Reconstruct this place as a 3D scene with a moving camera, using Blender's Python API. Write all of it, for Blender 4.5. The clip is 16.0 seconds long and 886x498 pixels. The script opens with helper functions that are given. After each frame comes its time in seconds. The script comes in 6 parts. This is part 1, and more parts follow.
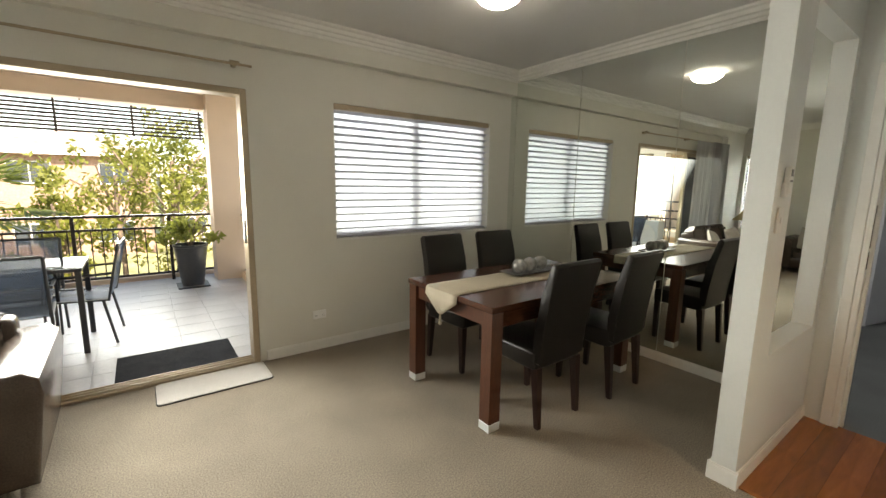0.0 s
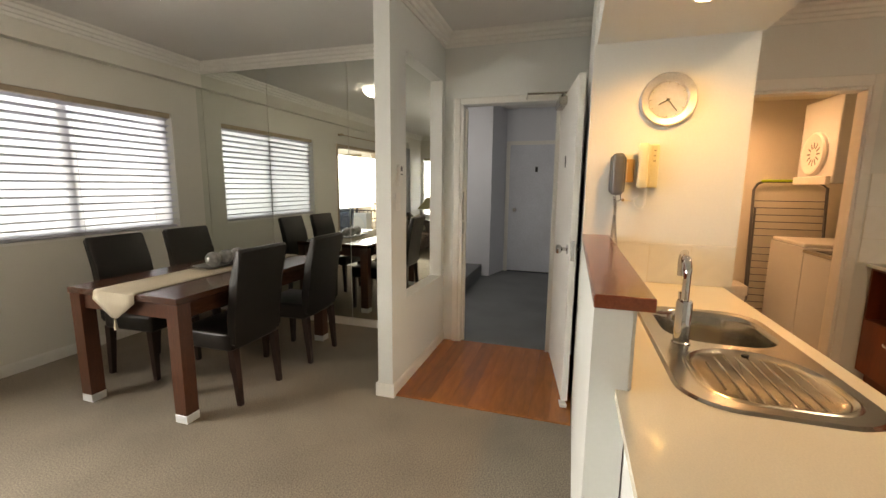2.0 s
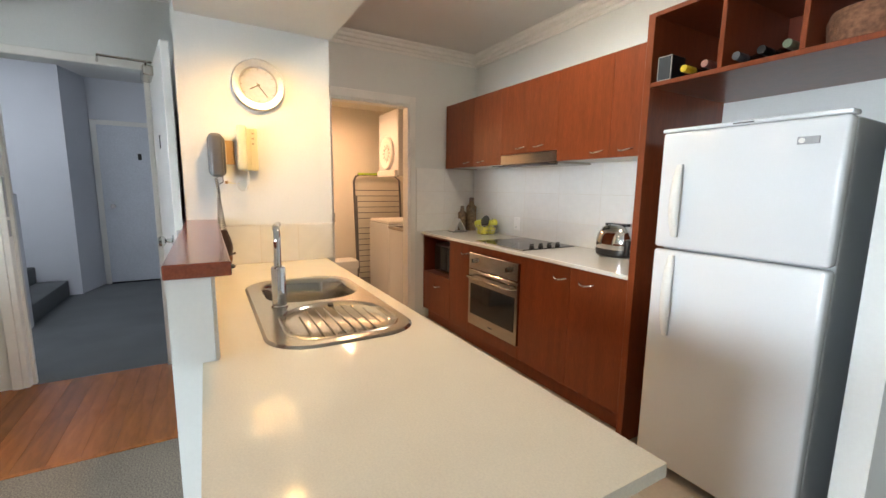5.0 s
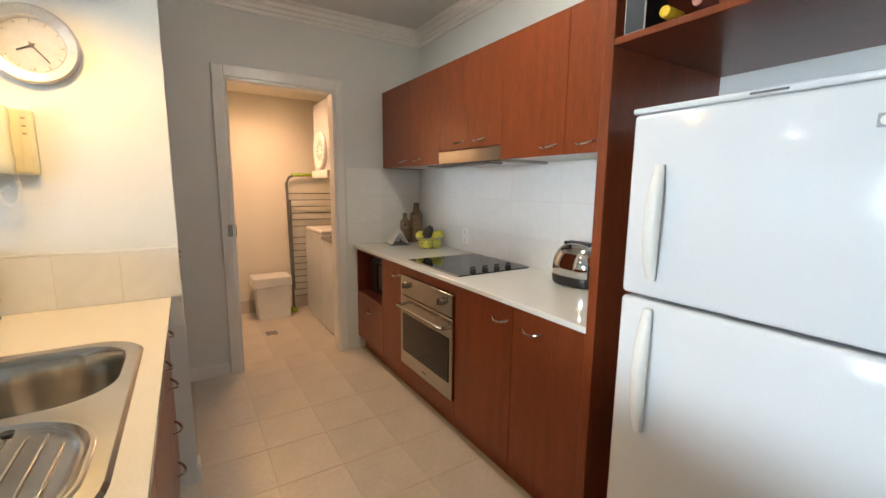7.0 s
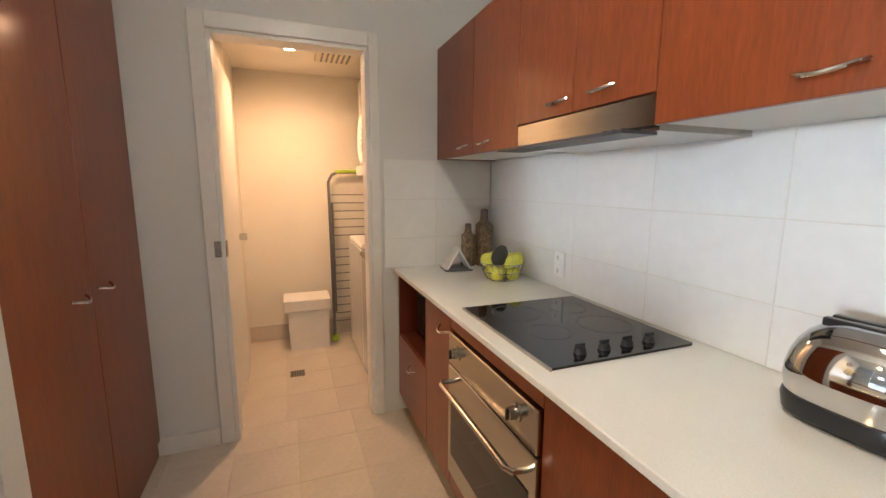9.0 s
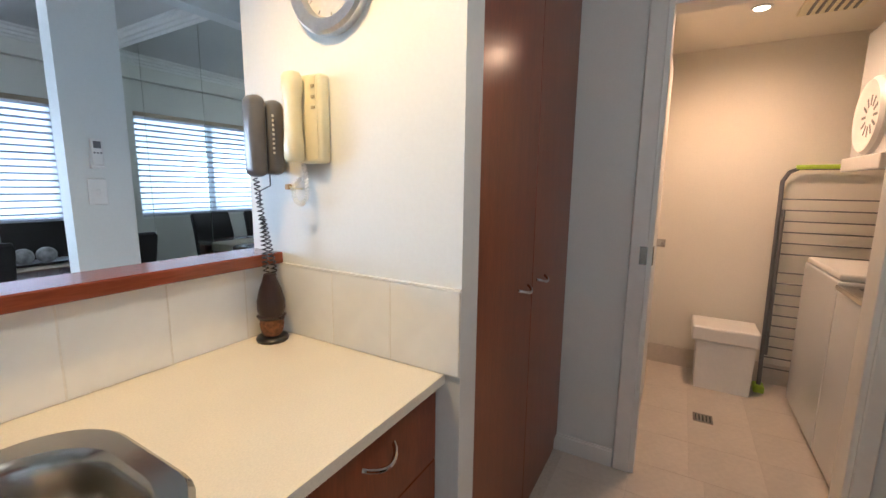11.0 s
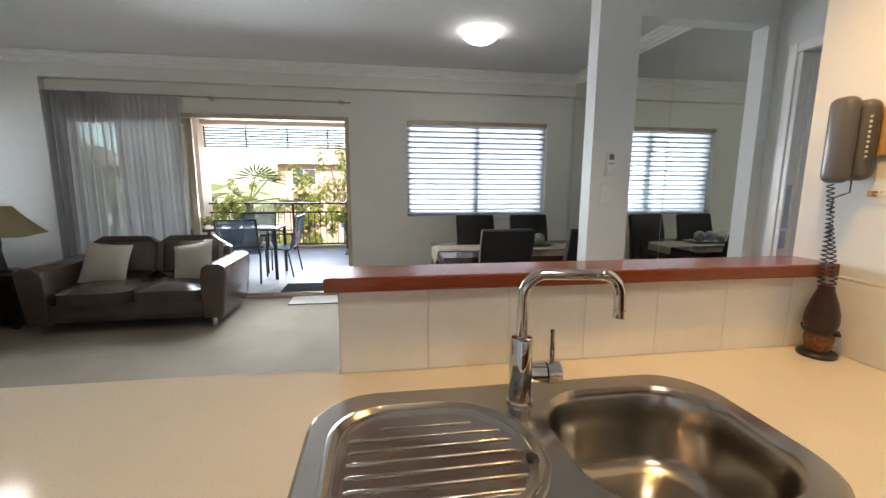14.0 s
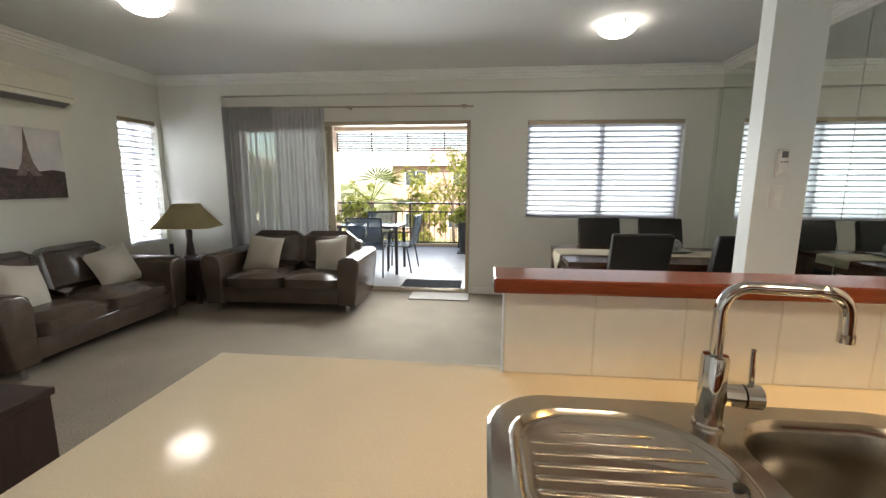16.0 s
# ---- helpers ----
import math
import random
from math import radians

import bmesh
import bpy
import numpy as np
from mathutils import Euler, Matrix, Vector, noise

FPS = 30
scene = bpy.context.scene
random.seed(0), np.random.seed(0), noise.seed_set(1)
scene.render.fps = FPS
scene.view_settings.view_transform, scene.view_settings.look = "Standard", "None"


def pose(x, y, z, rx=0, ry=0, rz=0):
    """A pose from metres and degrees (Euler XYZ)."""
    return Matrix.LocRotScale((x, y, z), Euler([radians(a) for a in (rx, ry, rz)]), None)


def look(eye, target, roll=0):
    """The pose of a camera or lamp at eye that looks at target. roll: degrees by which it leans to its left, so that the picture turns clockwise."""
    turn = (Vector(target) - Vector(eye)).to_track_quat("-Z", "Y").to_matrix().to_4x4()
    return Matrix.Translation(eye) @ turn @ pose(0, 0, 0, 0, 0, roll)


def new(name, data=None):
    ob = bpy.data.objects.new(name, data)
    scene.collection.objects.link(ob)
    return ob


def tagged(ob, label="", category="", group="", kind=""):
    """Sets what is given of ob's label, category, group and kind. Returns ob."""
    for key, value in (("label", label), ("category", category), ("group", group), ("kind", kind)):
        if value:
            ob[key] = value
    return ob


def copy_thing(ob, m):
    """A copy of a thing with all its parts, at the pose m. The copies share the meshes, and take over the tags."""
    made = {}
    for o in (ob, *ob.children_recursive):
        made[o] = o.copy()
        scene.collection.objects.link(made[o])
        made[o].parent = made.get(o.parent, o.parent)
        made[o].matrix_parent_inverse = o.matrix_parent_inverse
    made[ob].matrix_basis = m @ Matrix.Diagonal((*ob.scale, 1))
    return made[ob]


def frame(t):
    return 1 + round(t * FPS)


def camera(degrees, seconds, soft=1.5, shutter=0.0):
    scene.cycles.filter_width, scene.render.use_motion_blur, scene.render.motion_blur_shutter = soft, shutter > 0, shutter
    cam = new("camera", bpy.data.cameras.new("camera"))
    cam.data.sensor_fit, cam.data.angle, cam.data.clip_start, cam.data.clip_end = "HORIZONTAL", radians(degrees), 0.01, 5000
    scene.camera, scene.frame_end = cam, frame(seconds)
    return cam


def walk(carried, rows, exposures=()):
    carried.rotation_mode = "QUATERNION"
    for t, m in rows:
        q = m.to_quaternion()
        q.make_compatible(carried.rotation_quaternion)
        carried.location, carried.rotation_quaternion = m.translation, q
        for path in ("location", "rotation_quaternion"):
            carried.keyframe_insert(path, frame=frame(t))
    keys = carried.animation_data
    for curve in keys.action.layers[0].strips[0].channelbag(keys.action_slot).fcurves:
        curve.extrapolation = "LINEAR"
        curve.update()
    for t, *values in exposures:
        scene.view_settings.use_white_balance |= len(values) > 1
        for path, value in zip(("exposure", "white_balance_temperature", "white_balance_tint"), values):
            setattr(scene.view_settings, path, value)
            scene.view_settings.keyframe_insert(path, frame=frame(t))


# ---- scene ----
cam = camera(94.3, 16.0)
PATH = [
    (0, (0.813, -1.009, 1.418), (1.985, 0.581, 1.107), 0.9),
    (0.5, (0.78, -1.044, 1.403), (2.062, 0.46, 1.096), 0.8),
    (1, (0.689, -1.143, 1.393), (2.147, 0.193, 1.096), 0.7),
    (1.5, (0.642, -1.305, 1.411), (2.333, -0.282, 1.105), 0.6),
    (2, (0.663, -1.483, 1.386), (2.55, -0.896, 1.083), 0.6),
    (2.5, (0.649, -1.601, 1.352), (2.626, -1.533, 1.061), 0.5),
    (3, (0.623, -1.598, 1.331), (2.563, -1.987, 1.04), 0.5),
    (3.5, (0.611, -1.593, 1.3), (2.466, -2.28, 1.007), 0.5),
    (4, (0.605, -1.585, 1.298), (2.393, -2.432, 1.005), 0.5),
    (4.2, (0.607, -1.576, 1.298), (2.375, -2.465, 1.01), 0.7),
    (6.5, (0.841, -2.084, 1.35), (2.523, -3.122, 1.049), 0.5),
    (7, (1.029, -2.329, 1.358), (2.708, -3.375, 1.058), 0.6),
    (7.5, (1.237, -2.646, 1.356), (2.919, -3.686, 1.055), 0.6),
    (8, (1.468, -2.862, 1.362), (3.168, -3.87, 1.056), 0.5),
    (8.2, (1.571, -2.926, 1.366), (3.285, -3.91, 1.059), 0.4),
    (10.5, (2.312, -2.772, 1.335), (4.218, -2.25, 1.029), 0.6),
    (11, (2.257, -2.704, 1.333), (3.968, -1.715, 1.025), 0.7),
    (11.5, (2.175, -2.681, 1.339), (3.6, -1.314, 1.019), 0.7),
    (12, (2.076, -2.647, 1.341), (3.223, -1.039, 1.026), 0.6),
    (12.5, (1.996, -2.626, 1.349), (2.898, -0.87, 1.031), 0.5),
    (13, (1.945, -2.62, 1.349), (2.621, -0.765, 1.031), 0.4),
    (13.5, (1.879, -2.612, 1.347), (2.352, -0.694, 1.03), 0.4),
    (14, (1.825, -2.609, 1.344), (2.124, -0.657, 1.026), 0.3),
    (14.5, (1.766, -2.611, 1.342), (1.915, -0.642, 1.025), 0.3),
    (15, (1.72, -2.618, 1.342), (1.739, -0.644, 1.025), 0.3),
    (15.5, (1.697, -2.615, 1.343), (1.597, -0.643, 1.026), 0.2),
    (16, (1.67, -2.62, 1.349), (1.472, -0.655, 1.032), 0.2),
]
walk(cam, [(t, look(eye, target, roll)) for t, eye, target, roll in PATH],
     [(0.0, 1.70, 7900, 10), (1.0, 1.76, 7950, 11), (1.7, 1.70, 8500, 14), (2.5, 2.06, 7700, 16), (3.3, 2.22, 6900, 13), (4.2, 2.2, 6500, 12), (7.0, 2.08, 6050, 9), (8.2, 2.18, 6250, 10),
      (10.5, 2.38, 5350, 13), (11.1, 1.84, 5150, 9), (12.0, 1.66, 5800, 11), (14.0, 1.66, 6400, 13), (16.0, 1.76, 7000, 11)])

# world, sun and large lights
world = bpy.data.worlds.new("sky")
scene.world = world
world.use_nodes = True
wn = world.node_tree
sky = wn.nodes.new("ShaderNodeTexSky")
sky.sky_type, sky.sun_disc = "NISHITA", False
sky.sun_elevation, sky.sun_rotation = radians(40), radians(171)
wn.nodes["Background"].inputs["Strength"].default_value = 0.15
wn.links.new(sky.outputs[0], wn.nodes["Background"].inputs[0])
sun = new("sun", bpy.data.lights.new("sun", "SUN"))
sun.data.energy, sun.data.angle, sun.data.color = 5.0, radians(0.5), (1.0, 0.94, 0.85)
sun.matrix_world = look((0, 0, 0), (-0.12, 0.75, -0.65))


def lamp(name, kind, place, target, energy, color, **more):
    data = bpy.data.lights.new(name, kind)
    data.energy, data.color = energy, color
    ob = new(name, data)
    ob.matrix_world = look(place, target)
    if kind == "AREA":
        data.shape, data.size, data.size_y = "RECTANGLE", more["w"], more["h"]
        data.spread = radians(more.get("spread", 180))
    else:
        data.shadow_soft_size = more.get("r", 0.05)
    if kind == "SPOT":
        data.spot_size, data.spot_blend = radians(more["cone"]), more.get("blend", 0.6)
    return ob


SKYC = (0.86, 0.94, 1.0)
WARM = (1.0, 0.57, 0.18)
lamp("sky_beyond_balcony", "AREA", (0.1, 6.6, 1.75), (0.1, 0, 0.9), 42, SKYC, w=3.2, h=1.5, spread=112)
lamp("sky_through_door", "AREA", (0.63, 2.42, 1.42), (0.85, 0.2, 0.62), 22, SKYC, w=1.6, h=1.0, spread=125)
lamp("sky_through_window", "AREA", (3.0, 2.60, 1.5), (3.0, 0, 1.2), 9, SKYC, w=1.7, h=1.1)
lamp("sky_through_side_window", "AREA", (-2.52, 1.9, 1.35), (0, 1.9, 1.2), 26, SKYC, w=0.55, h=1.4)
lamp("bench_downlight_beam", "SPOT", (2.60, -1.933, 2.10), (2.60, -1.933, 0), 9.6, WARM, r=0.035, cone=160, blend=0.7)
lamp("laundry_downlight_beam", "SPOT", (5.06, -2.97, 2.235), (5.06, -2.97, 0), 17.5, (1.0, 0.55, 0.28), r=0.06, cone=175, blend=1.0)
# unseen fill lamp under the hall ceiling, added to brighten the hall
lamp("hall_fill", "AREA", (5.35, 0.35, 2.5), (5.9, -0.5, 0.2), 8.0, (0.88, 0.93, 1.0), w=1.6, h=1.2)


# materials
def surf(name, color, rough=0.5, metal=0.0, grain=(60.0, 0.06), blot=(3.0, 0.05), bump=0.0, bump_scale=120.0, stretch=(1, 1, 1),
         coat=0.0, translucent=0.0, clear=0.0, emit=0.0, rnd=0.0, spec=0.5):
    m = bpy.data.materials.new(name)
    m.use_nodes = True
    t = m.node_tree
    b = t.nodes["Principled BSDF"]
    b.inputs["Roughness"].default_value, b.inputs["Metallic"].default_value = rough, metal
    b.inputs["Coat Weight"].default_value = coat
    b.inputs["Coat Roughness"].default_value = 0.12
    b.inputs["Specular IOR Level"].default_value = spec
    tc = t.nodes.new("ShaderNodeTexCoord")
    mp = t.nodes.new("ShaderNodeMapping")
    mp.inputs["Scale"].default_value = stretch
    t.links.new(tc.outputs["Object"], mp.inputs[0])
    prev = None
    rgb = t.nodes.new("ShaderNodeRGB")
    rgb.outputs[0].default_value = (*color, 1)
    prev = rgb.outputs[0]
    for scale, amount in (grain, blot):
        if not amount:
            continue
        n = t.nodes.new("ShaderNodeTexNoise")
        n.inputs["Scale"].default_value, n.inputs["Detail"].default_value = scale, 4
        t.links.new(mp.outputs[0], n.inputs["Vector"])
        r = t.nodes.new("ShaderNodeMapRange")
        r.inputs["From Min"].default_value, r.inputs["From Max"].default_value = 0.3, 0.7
        r.inputs["To Min"].default_value, r.inputs["To Max"].default_value = 1 - amount, 1 + amount
        t.links.new(n.outputs["Fac"], r.inputs["Value"])
        v = t.nodes.new("ShaderNodeVectorMath")
        v.operation = "SCALE"
        t.links.new(prev, v.inputs[0])
        t.links.new(r.outputs[0], v.inputs["Scale"])
        prev = v.outputs[0]
    if rnd:
        o = t.nodes.new("ShaderNodeObjectInfo")
        r = t.nodes.new("ShaderNodeMapRange")
        r.inputs["To Min"].default_value, r.inputs["To Max"].default_value = 1 - rnd, 1 + rnd
        t.links.new(o.outputs["Random"], r.inputs["Value"])
        v = t.nodes.new("ShaderNodeVectorMath")
        v.operation = "SCALE"
        t.links.new(prev, v.inputs[0])
        t.links.new(r.outputs[0], v.inputs["Scale"])
        prev = v.outputs[0]
    t.links.new(prev, b.inputs["Base Color"])
    if bump:
        n = t.nodes.new("ShaderNodeTexNoise")
        n.inputs["Scale"].default_value, n.inputs["Detail"].default_value = bump_scale, 3
        t.links.new(mp.outputs[0], n.inputs["Vector"])
        k = t.nodes.new("ShaderNodeBump")
        k.inputs["Strength"].default_value, k.inputs["Distance"].default_value = bump, 0.004
        t.links.new(n.outputs["Fac"], k.inputs["Height"])
        t.links.new(k.outputs[0], b.inputs["Normal"])
    if emit:
        b.inputs["Emission Color"].default_value = (*color, 1)
        b.inputs["Emission Strength"].default_value = emit
    if translucent:
        tr = t.nodes.new("ShaderNodeBsdfTranslucent")
        t.links.new(prev, tr.inputs[0])
        mix = t.nodes.new("ShaderNodeMixShader")
        mix.inputs[0].default_value = translucent
        t.links.new(b.outputs[0], mix.inputs[1])
        t.links.new(tr.outputs[0], mix.inputs[2])
        last = mix.outputs[0]
        if clear:
            tp = t.nodes.new("ShaderNodeBsdfTransparent")
            m2 = t.nodes.new("ShaderNodeMixShader")
            m2.inputs[0].default_value = clear
            t.links.new(last, m2.inputs[1])
            t.links.new(tp.outputs[0], m2.inputs[2])
            last = m2.outputs[0]
        t.links.new(last, t.nodes["Material Output"].inputs[0])
    return m


def glass_mat(name, tint=(1, 1, 1), clear=0.9):
    """A thin pane: mostly clear, with a real gloss on top."""
    m = bpy.data.materials.new(name)
    m.use_nodes = True
    t = m.node_tree
    t.nodes.remove(t.nodes["Principled BSDF"])
    a, g, f, mix = (t.nodes.new("ShaderNode" + k) for k in ("BsdfTransparent", "BsdfGlossy", "Fresnel", "MixShader"))
    a.inputs[0].default_value = (*[c * clear for c in tint], 1)
    g.inputs["Roughness"].default_value = 0.02
    f.inputs["IOR"].default_value = 1.45
    t.links.new(f.outputs[0], mix.inputs[0])
    t.links.new(a.outputs[0], mix.inputs[1])
    t.links.new(g.outputs[0], mix.inputs[2])
    t.links.new(mix.outputs[0], t.nodes["Material Output"].inputs[0])
    return m


WALL = surf("cream_wall_paint", (0.70, 0.685, 0.62), 0.55, grain=(90, 0.015), blot=(1.4, 0.03), bump=0.06, bump_scale=260)
WHITE = surf("white_wall_paint", (0.69, 0.705, 0.68), 0.5, grain=(90, 0.015), blot=(1.6, 0.03), bump=0.06, bump_scale=260)
CEIL = surf("ceiling_paint", (0.70, 0.69, 0.67), 0.8, grain=(120, 0.02), blot=(1.2, 0.03), bump=0.08, bump_scale=200)
TRIM = surf("white_gloss_trim", (0.78, 0.77, 0.73), 0.3, grain=(30, 0.02), blot=(4, 0.03))
CARPET = surf("beige_loop_carpet", (0.26, 0.222, 0.178), 0.95, grain=(150, 0.42), blot=(2.2, 0.11), bump=0.9, bump_scale=230, spec=0.1)
HALLC = surf("grey_hall_carpet", (0.15, 0.16, 0.165), 0.95, grain=(170, 0.25), blot=(2.2, 0.1), bump=0.8, bump_scale=230, spec=0.1)
TIMBER = surf("jarrah_floor_board", (0.31, 0.105, 0.024), 0.27, grain=(9, 0.10), blot=(3, 0.2), stretch=(1, 7, 1), coat=0.1, rnd=0.2)
CHERRY = surf("cherry_laminate", (0.205, 0.048, 0.0155), 0.28, grain=(30, 0.14), blot=(4, 0.12), stretch=(7, 7, 0.8), coat=0.08, spec=0.35)
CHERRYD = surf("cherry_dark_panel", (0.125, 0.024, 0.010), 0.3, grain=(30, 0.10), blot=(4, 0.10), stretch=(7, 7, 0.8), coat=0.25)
CAPW = surf("varnished_red_timber", (0.20, 0.047, 0.021), 0.24, grain=(24, 0.16), blot=(5, 0.12), stretch=(0.8, 9, 9), coat=0.5)
STONE = surf("cream_stone_top", (0.74, 0.68, 0.55), 0.10, grain=(260, 0.05), blot=(5, 0.02), spec=0.26)
STONEW = surf("pale_stone_top", (0.76, 0.77, 0.73), 0.13, grain=(260, 0.05), blot=(5, 0.02))
TILEW = surf("white_wall_tile", (0.82, 0.82, 0.79), 0.16, grain=(20, 0.02), blot=(3, 0.02), rnd=0.015)
TILEF = surf("beige_floor_tile", (0.56, 0.50, 0.42), 0.30, grain=(40, 0.05), blot=(2.2, 0.09), rnd=0.004, bump=0.04)
TILEB = surf("balcony_tile", (0.44, 0.44, 0.45), 0.4, grain=(40, 0.05), blot=(3, 0.06), rnd=0.04, bump=0.05)
GROUT = surf("grout", (0.50, 0.445, 0.37), 0.9, grain=(90, 0.1))
GROUTW = surf("pale_grout", (0.72, 0.70, 0.64), 0.9, grain=(90, 0.06))
STEEL = surf("brushed_steel", (0.48, 0.45, 0.40), 0.19, 1.0, grain=(40, 0.06), blot=(6, 0.05), stretch=(1, 14, 14))
SINKS = surf("pressed_sink_steel", (0.47, 0.44, 0.39), 0.21, 1.0, grain=(30, 0.03), blot=(6, 0.04))
CHROME = surf("chrome", (0.62, 0.62, 0.62), 0.05, 1.0, grain=(30, 0.0), blot=(5, 0.03))
BLACK = surf("black_plastic", (0.012, 0.012, 0.013), 0.3, grain=(80, 0.1))
BGLASS = surf("black_ceramic_glass", (0.010, 0.010, 0.011), 0.04, grain=(80, 0.0), blot=(5, 0.1))
ENAMEL = surf("white_enamel", (0.69, 0.715, 0.725), 0.13, grain=(300, 0.01), blot=(3, 0.015), coat=0.3, bump=0.02, bump_scale=300)
WPLAST = surf("white_plastic", (0.74, 0.73, 0.70), 0.35, grain=(60, 0.02), blot=(6, 0.03))
YPLAST = surf("yellowed_plastic", (0.70, 0.65, 0.44), 0.38, grain=(60, 0.02), blot=(6, 0.04))
GPLAST = surf("grey_plastic", (0.11, 0.11, 0.115), 0.3, grain=(60, 0.04), blot=(6, 0.05))
LEATHB = surf("black_leather", (0.012, 0.010, 0.009), 0.33, grain=(130, 0.2), blot=(7, 0.2), bump=0.18, bump_scale=240, spec=0.4)
LEATH = surf("brown_leather", (0.066, 0.046, 0.035), 0.27, grain=(140, 0.16), blot=(5, 0.18), bump=0.9, bump_scale=18, coat=0.15)
DARKW = surf("dark_walnut", (0.070, 0.028, 0.016), 0.24, grain=(28, 0.22), blot=(5, 0.15), stretch=(1, 9, 9), coat=0.3)
DARKL = surf("dark_walnut_upright", (0.085, 0.030, 0.016), 0.28, grain=(28, 0.22), blot=(5, 0.15), stretch=(9, 9, 1), coat=0.3)
ESPRESSO = surf("espresso_timber", (0.030, 0.014, 0.011), 0.3, grain=(28, 0.2), blot=(5, 0.15), stretch=(9, 9, 1))
LINEN = surf("beige_linen", (0.50, 0.44, 0.34), 0.9, grain=(300, 0.14), blot=(5, 0.07), bump=0.5, bump_scale=420, spec=0.15)
CUSH = surf("cream_cushion", (0.44, 0.40, 0.34), 0.9, grain=(300, 0.12), blot=(5, 0.06), bump=0.5, bump_scale=420, spec=0.15)
SHADE = surf("khaki_lampshade", (0.40, 0.34, 0.19), 0.9, grain=(260, 0.1), blot=(5, 0.05), translucent=0.3, spec=0.1)
ALU = surf("bronze_aluminium", (0.42, 0.34, 0.24), 0.4, 0.5, grain=(60, 0.03), blot=(4, 0.05))
ALUW = surf("white_aluminium", (0.62, 0.60, 0.56), 0.4, 0.1, grain=(60, 0.02), blot=(4, 0.03))
RAILM = surf("dark_brown_metal", (0.035, 0.026, 0.022), 0.4, 0.3, grain=(60, 0.1), blot=(4, 0.1))
RENDER = surf("peach_render", (0.66, 0.52, 0.40), 0.85, grain=(150, 0.06), blot=(2, 0.05), bump=0.3, bump_scale=200)
SLAT = surf("blind_slat", (0.64, 0.63, 0.69), 0.6, grain=(60, 0.01), blot=(3, 0.02), translucent=0.32)
SHEER = surf("grey_sheer_fabric", (0.50, 0.49, 0.49), 0.9, grain=(300, 0.08), blot=(4, 0.04), translucent=0.30, clear=0.22, spec=0.1)
SHEERD = surf("grey_sheer_fabric_doubled", (0.50, 0.49, 0.49), 0.9, grain=(300, 0.08), blot=(4, 0.04), translucent=0.22, clear=0.02, spec=0.1)
MATG = surf("charcoal_mat", (0.035, 0.037, 0.042), 0.95, grain=(160, 0.4), blot=(6, 0.2), bump=1.0, bump_scale=240, spec=0.1)
MATL = surf("pale_mat", (0.52, 0.50, 0.47), 0.95, grain=(220, 0.12), blot=(4, 0.06), bump=0.6, bump_scale=300, spec=0.1)
POT = surf("dark_glazed_pot", (0.035, 0.036, 0.04), 0.35, grain=(40, 0.15), blot=(6, 0.1))
GREYM = surf("grey_outdoor_metal", (0.06, 0.062, 0.066), 0.45, 0.3, grain=(60, 0.08), blot=(4, 0.08))
MESHB = surf("blue_grey_sling", (0.11, 0.15, 0.22), 0.7, grain=(300, 0.2), blot=(5, 0.1), translucent=0.15, clear=0.4)
MIRROR = surf("mirror_silver", (0.80, 0.84, 0.80), 0.0, 1.0, grain=(1, 0.0), blot=(1, 0.0))
GLASS = glass_mat("window_glass", (0.97, 1.0, 0.98), 0.93)
def voile_mat(name, color):
    """A fine woven sheer: it lets light through scattered, so that what lies behind is blurred."""
    m = bpy.data.materials.new(name)
    m.use_nodes = True
    t = m.node_tree
    t.nodes.remove(t.nodes["Principled BSDF"])
    r, d, w, mix, mix2 = (t.nodes.new("ShaderNode" + k) for k in ("BsdfRefraction", "BsdfTranslucent", "BsdfDiffuse", "MixShader", "MixShader"))
    r.inputs["Color"].default_value = (*color, 1)
    r.inputs["Roughness"].default_value, r.inputs["IOR"].default_value = 0.42, 1.25
    d.inputs[0].default_value = w.inputs[0].default_value = (*color, 1)
    mix.inputs[0].default_value, mix2.inputs[0].default_value = 0.45, 0.15
    t.links.new(r.outputs[0], mix.inputs[1])
    t.links.new(d.outputs[0], mix.inputs[2])
    t.links.new(mix.outputs[0], mix2.inputs[1])
    t.links.new(w.outputs[0], mix2.inputs[2])
    t.links.new(mix2.outputs[0], t.nodes["Material Output"].inputs[0])
    return m


VOILE = voile_mat("blind_voile", (0.84, 0.84, 0.88))
LAMPG = surf("lit_opal_glass", (1.0, 0.97, 0.92), 0.3, emit=6.8)
LAMPK = surf("lit_opal_glass_kitchen", (1.0, 0.87, 0.68), 0.3, emit=13.5)
BULBW = surf("lit_halogen", (1.0, 0.78, 0.48), 0.3, emit=12.0)
LEAF = surf("leaf_green", (0.20, 0.215, 0.042), 0.55, grain=(20, 0.3), blot=(0.7, 0.35), translucent=0.5)
LEAFD = surf("leaf_dark_green", (0.125, 0.155, 0.038), 0.55, grain=(20, 0.3), blot=(0.7, 0.35), translucent=0.5)
BARK = surf("bark", (0.16, 0.12, 0.09), 0.9, grain=(20, 0.3), blot=(3, 0.2), bump=0.6, bump_scale=30)


# builders
def part(name, bm, material, parent=None, label="", smooth=False):
    me = bpy.data.meshes.new(name)
    bmesh.ops.recalc_face_normals(bm, faces=bm.faces)
    if smooth:
        for f in bm.faces:
            f.smooth = True
        for e in bm.edges:
            if len(e.link_faces) == 2 and e.calc_face_angle(0) > 0.7:
                e.smooth = False
    bm.to_mesh(me)
    bm.free()
    me.materials.append(material)
    ob = new(name, me)
    if parent:
        ob.parent = parent
    if label:
        ob["label"] = label
    return ob


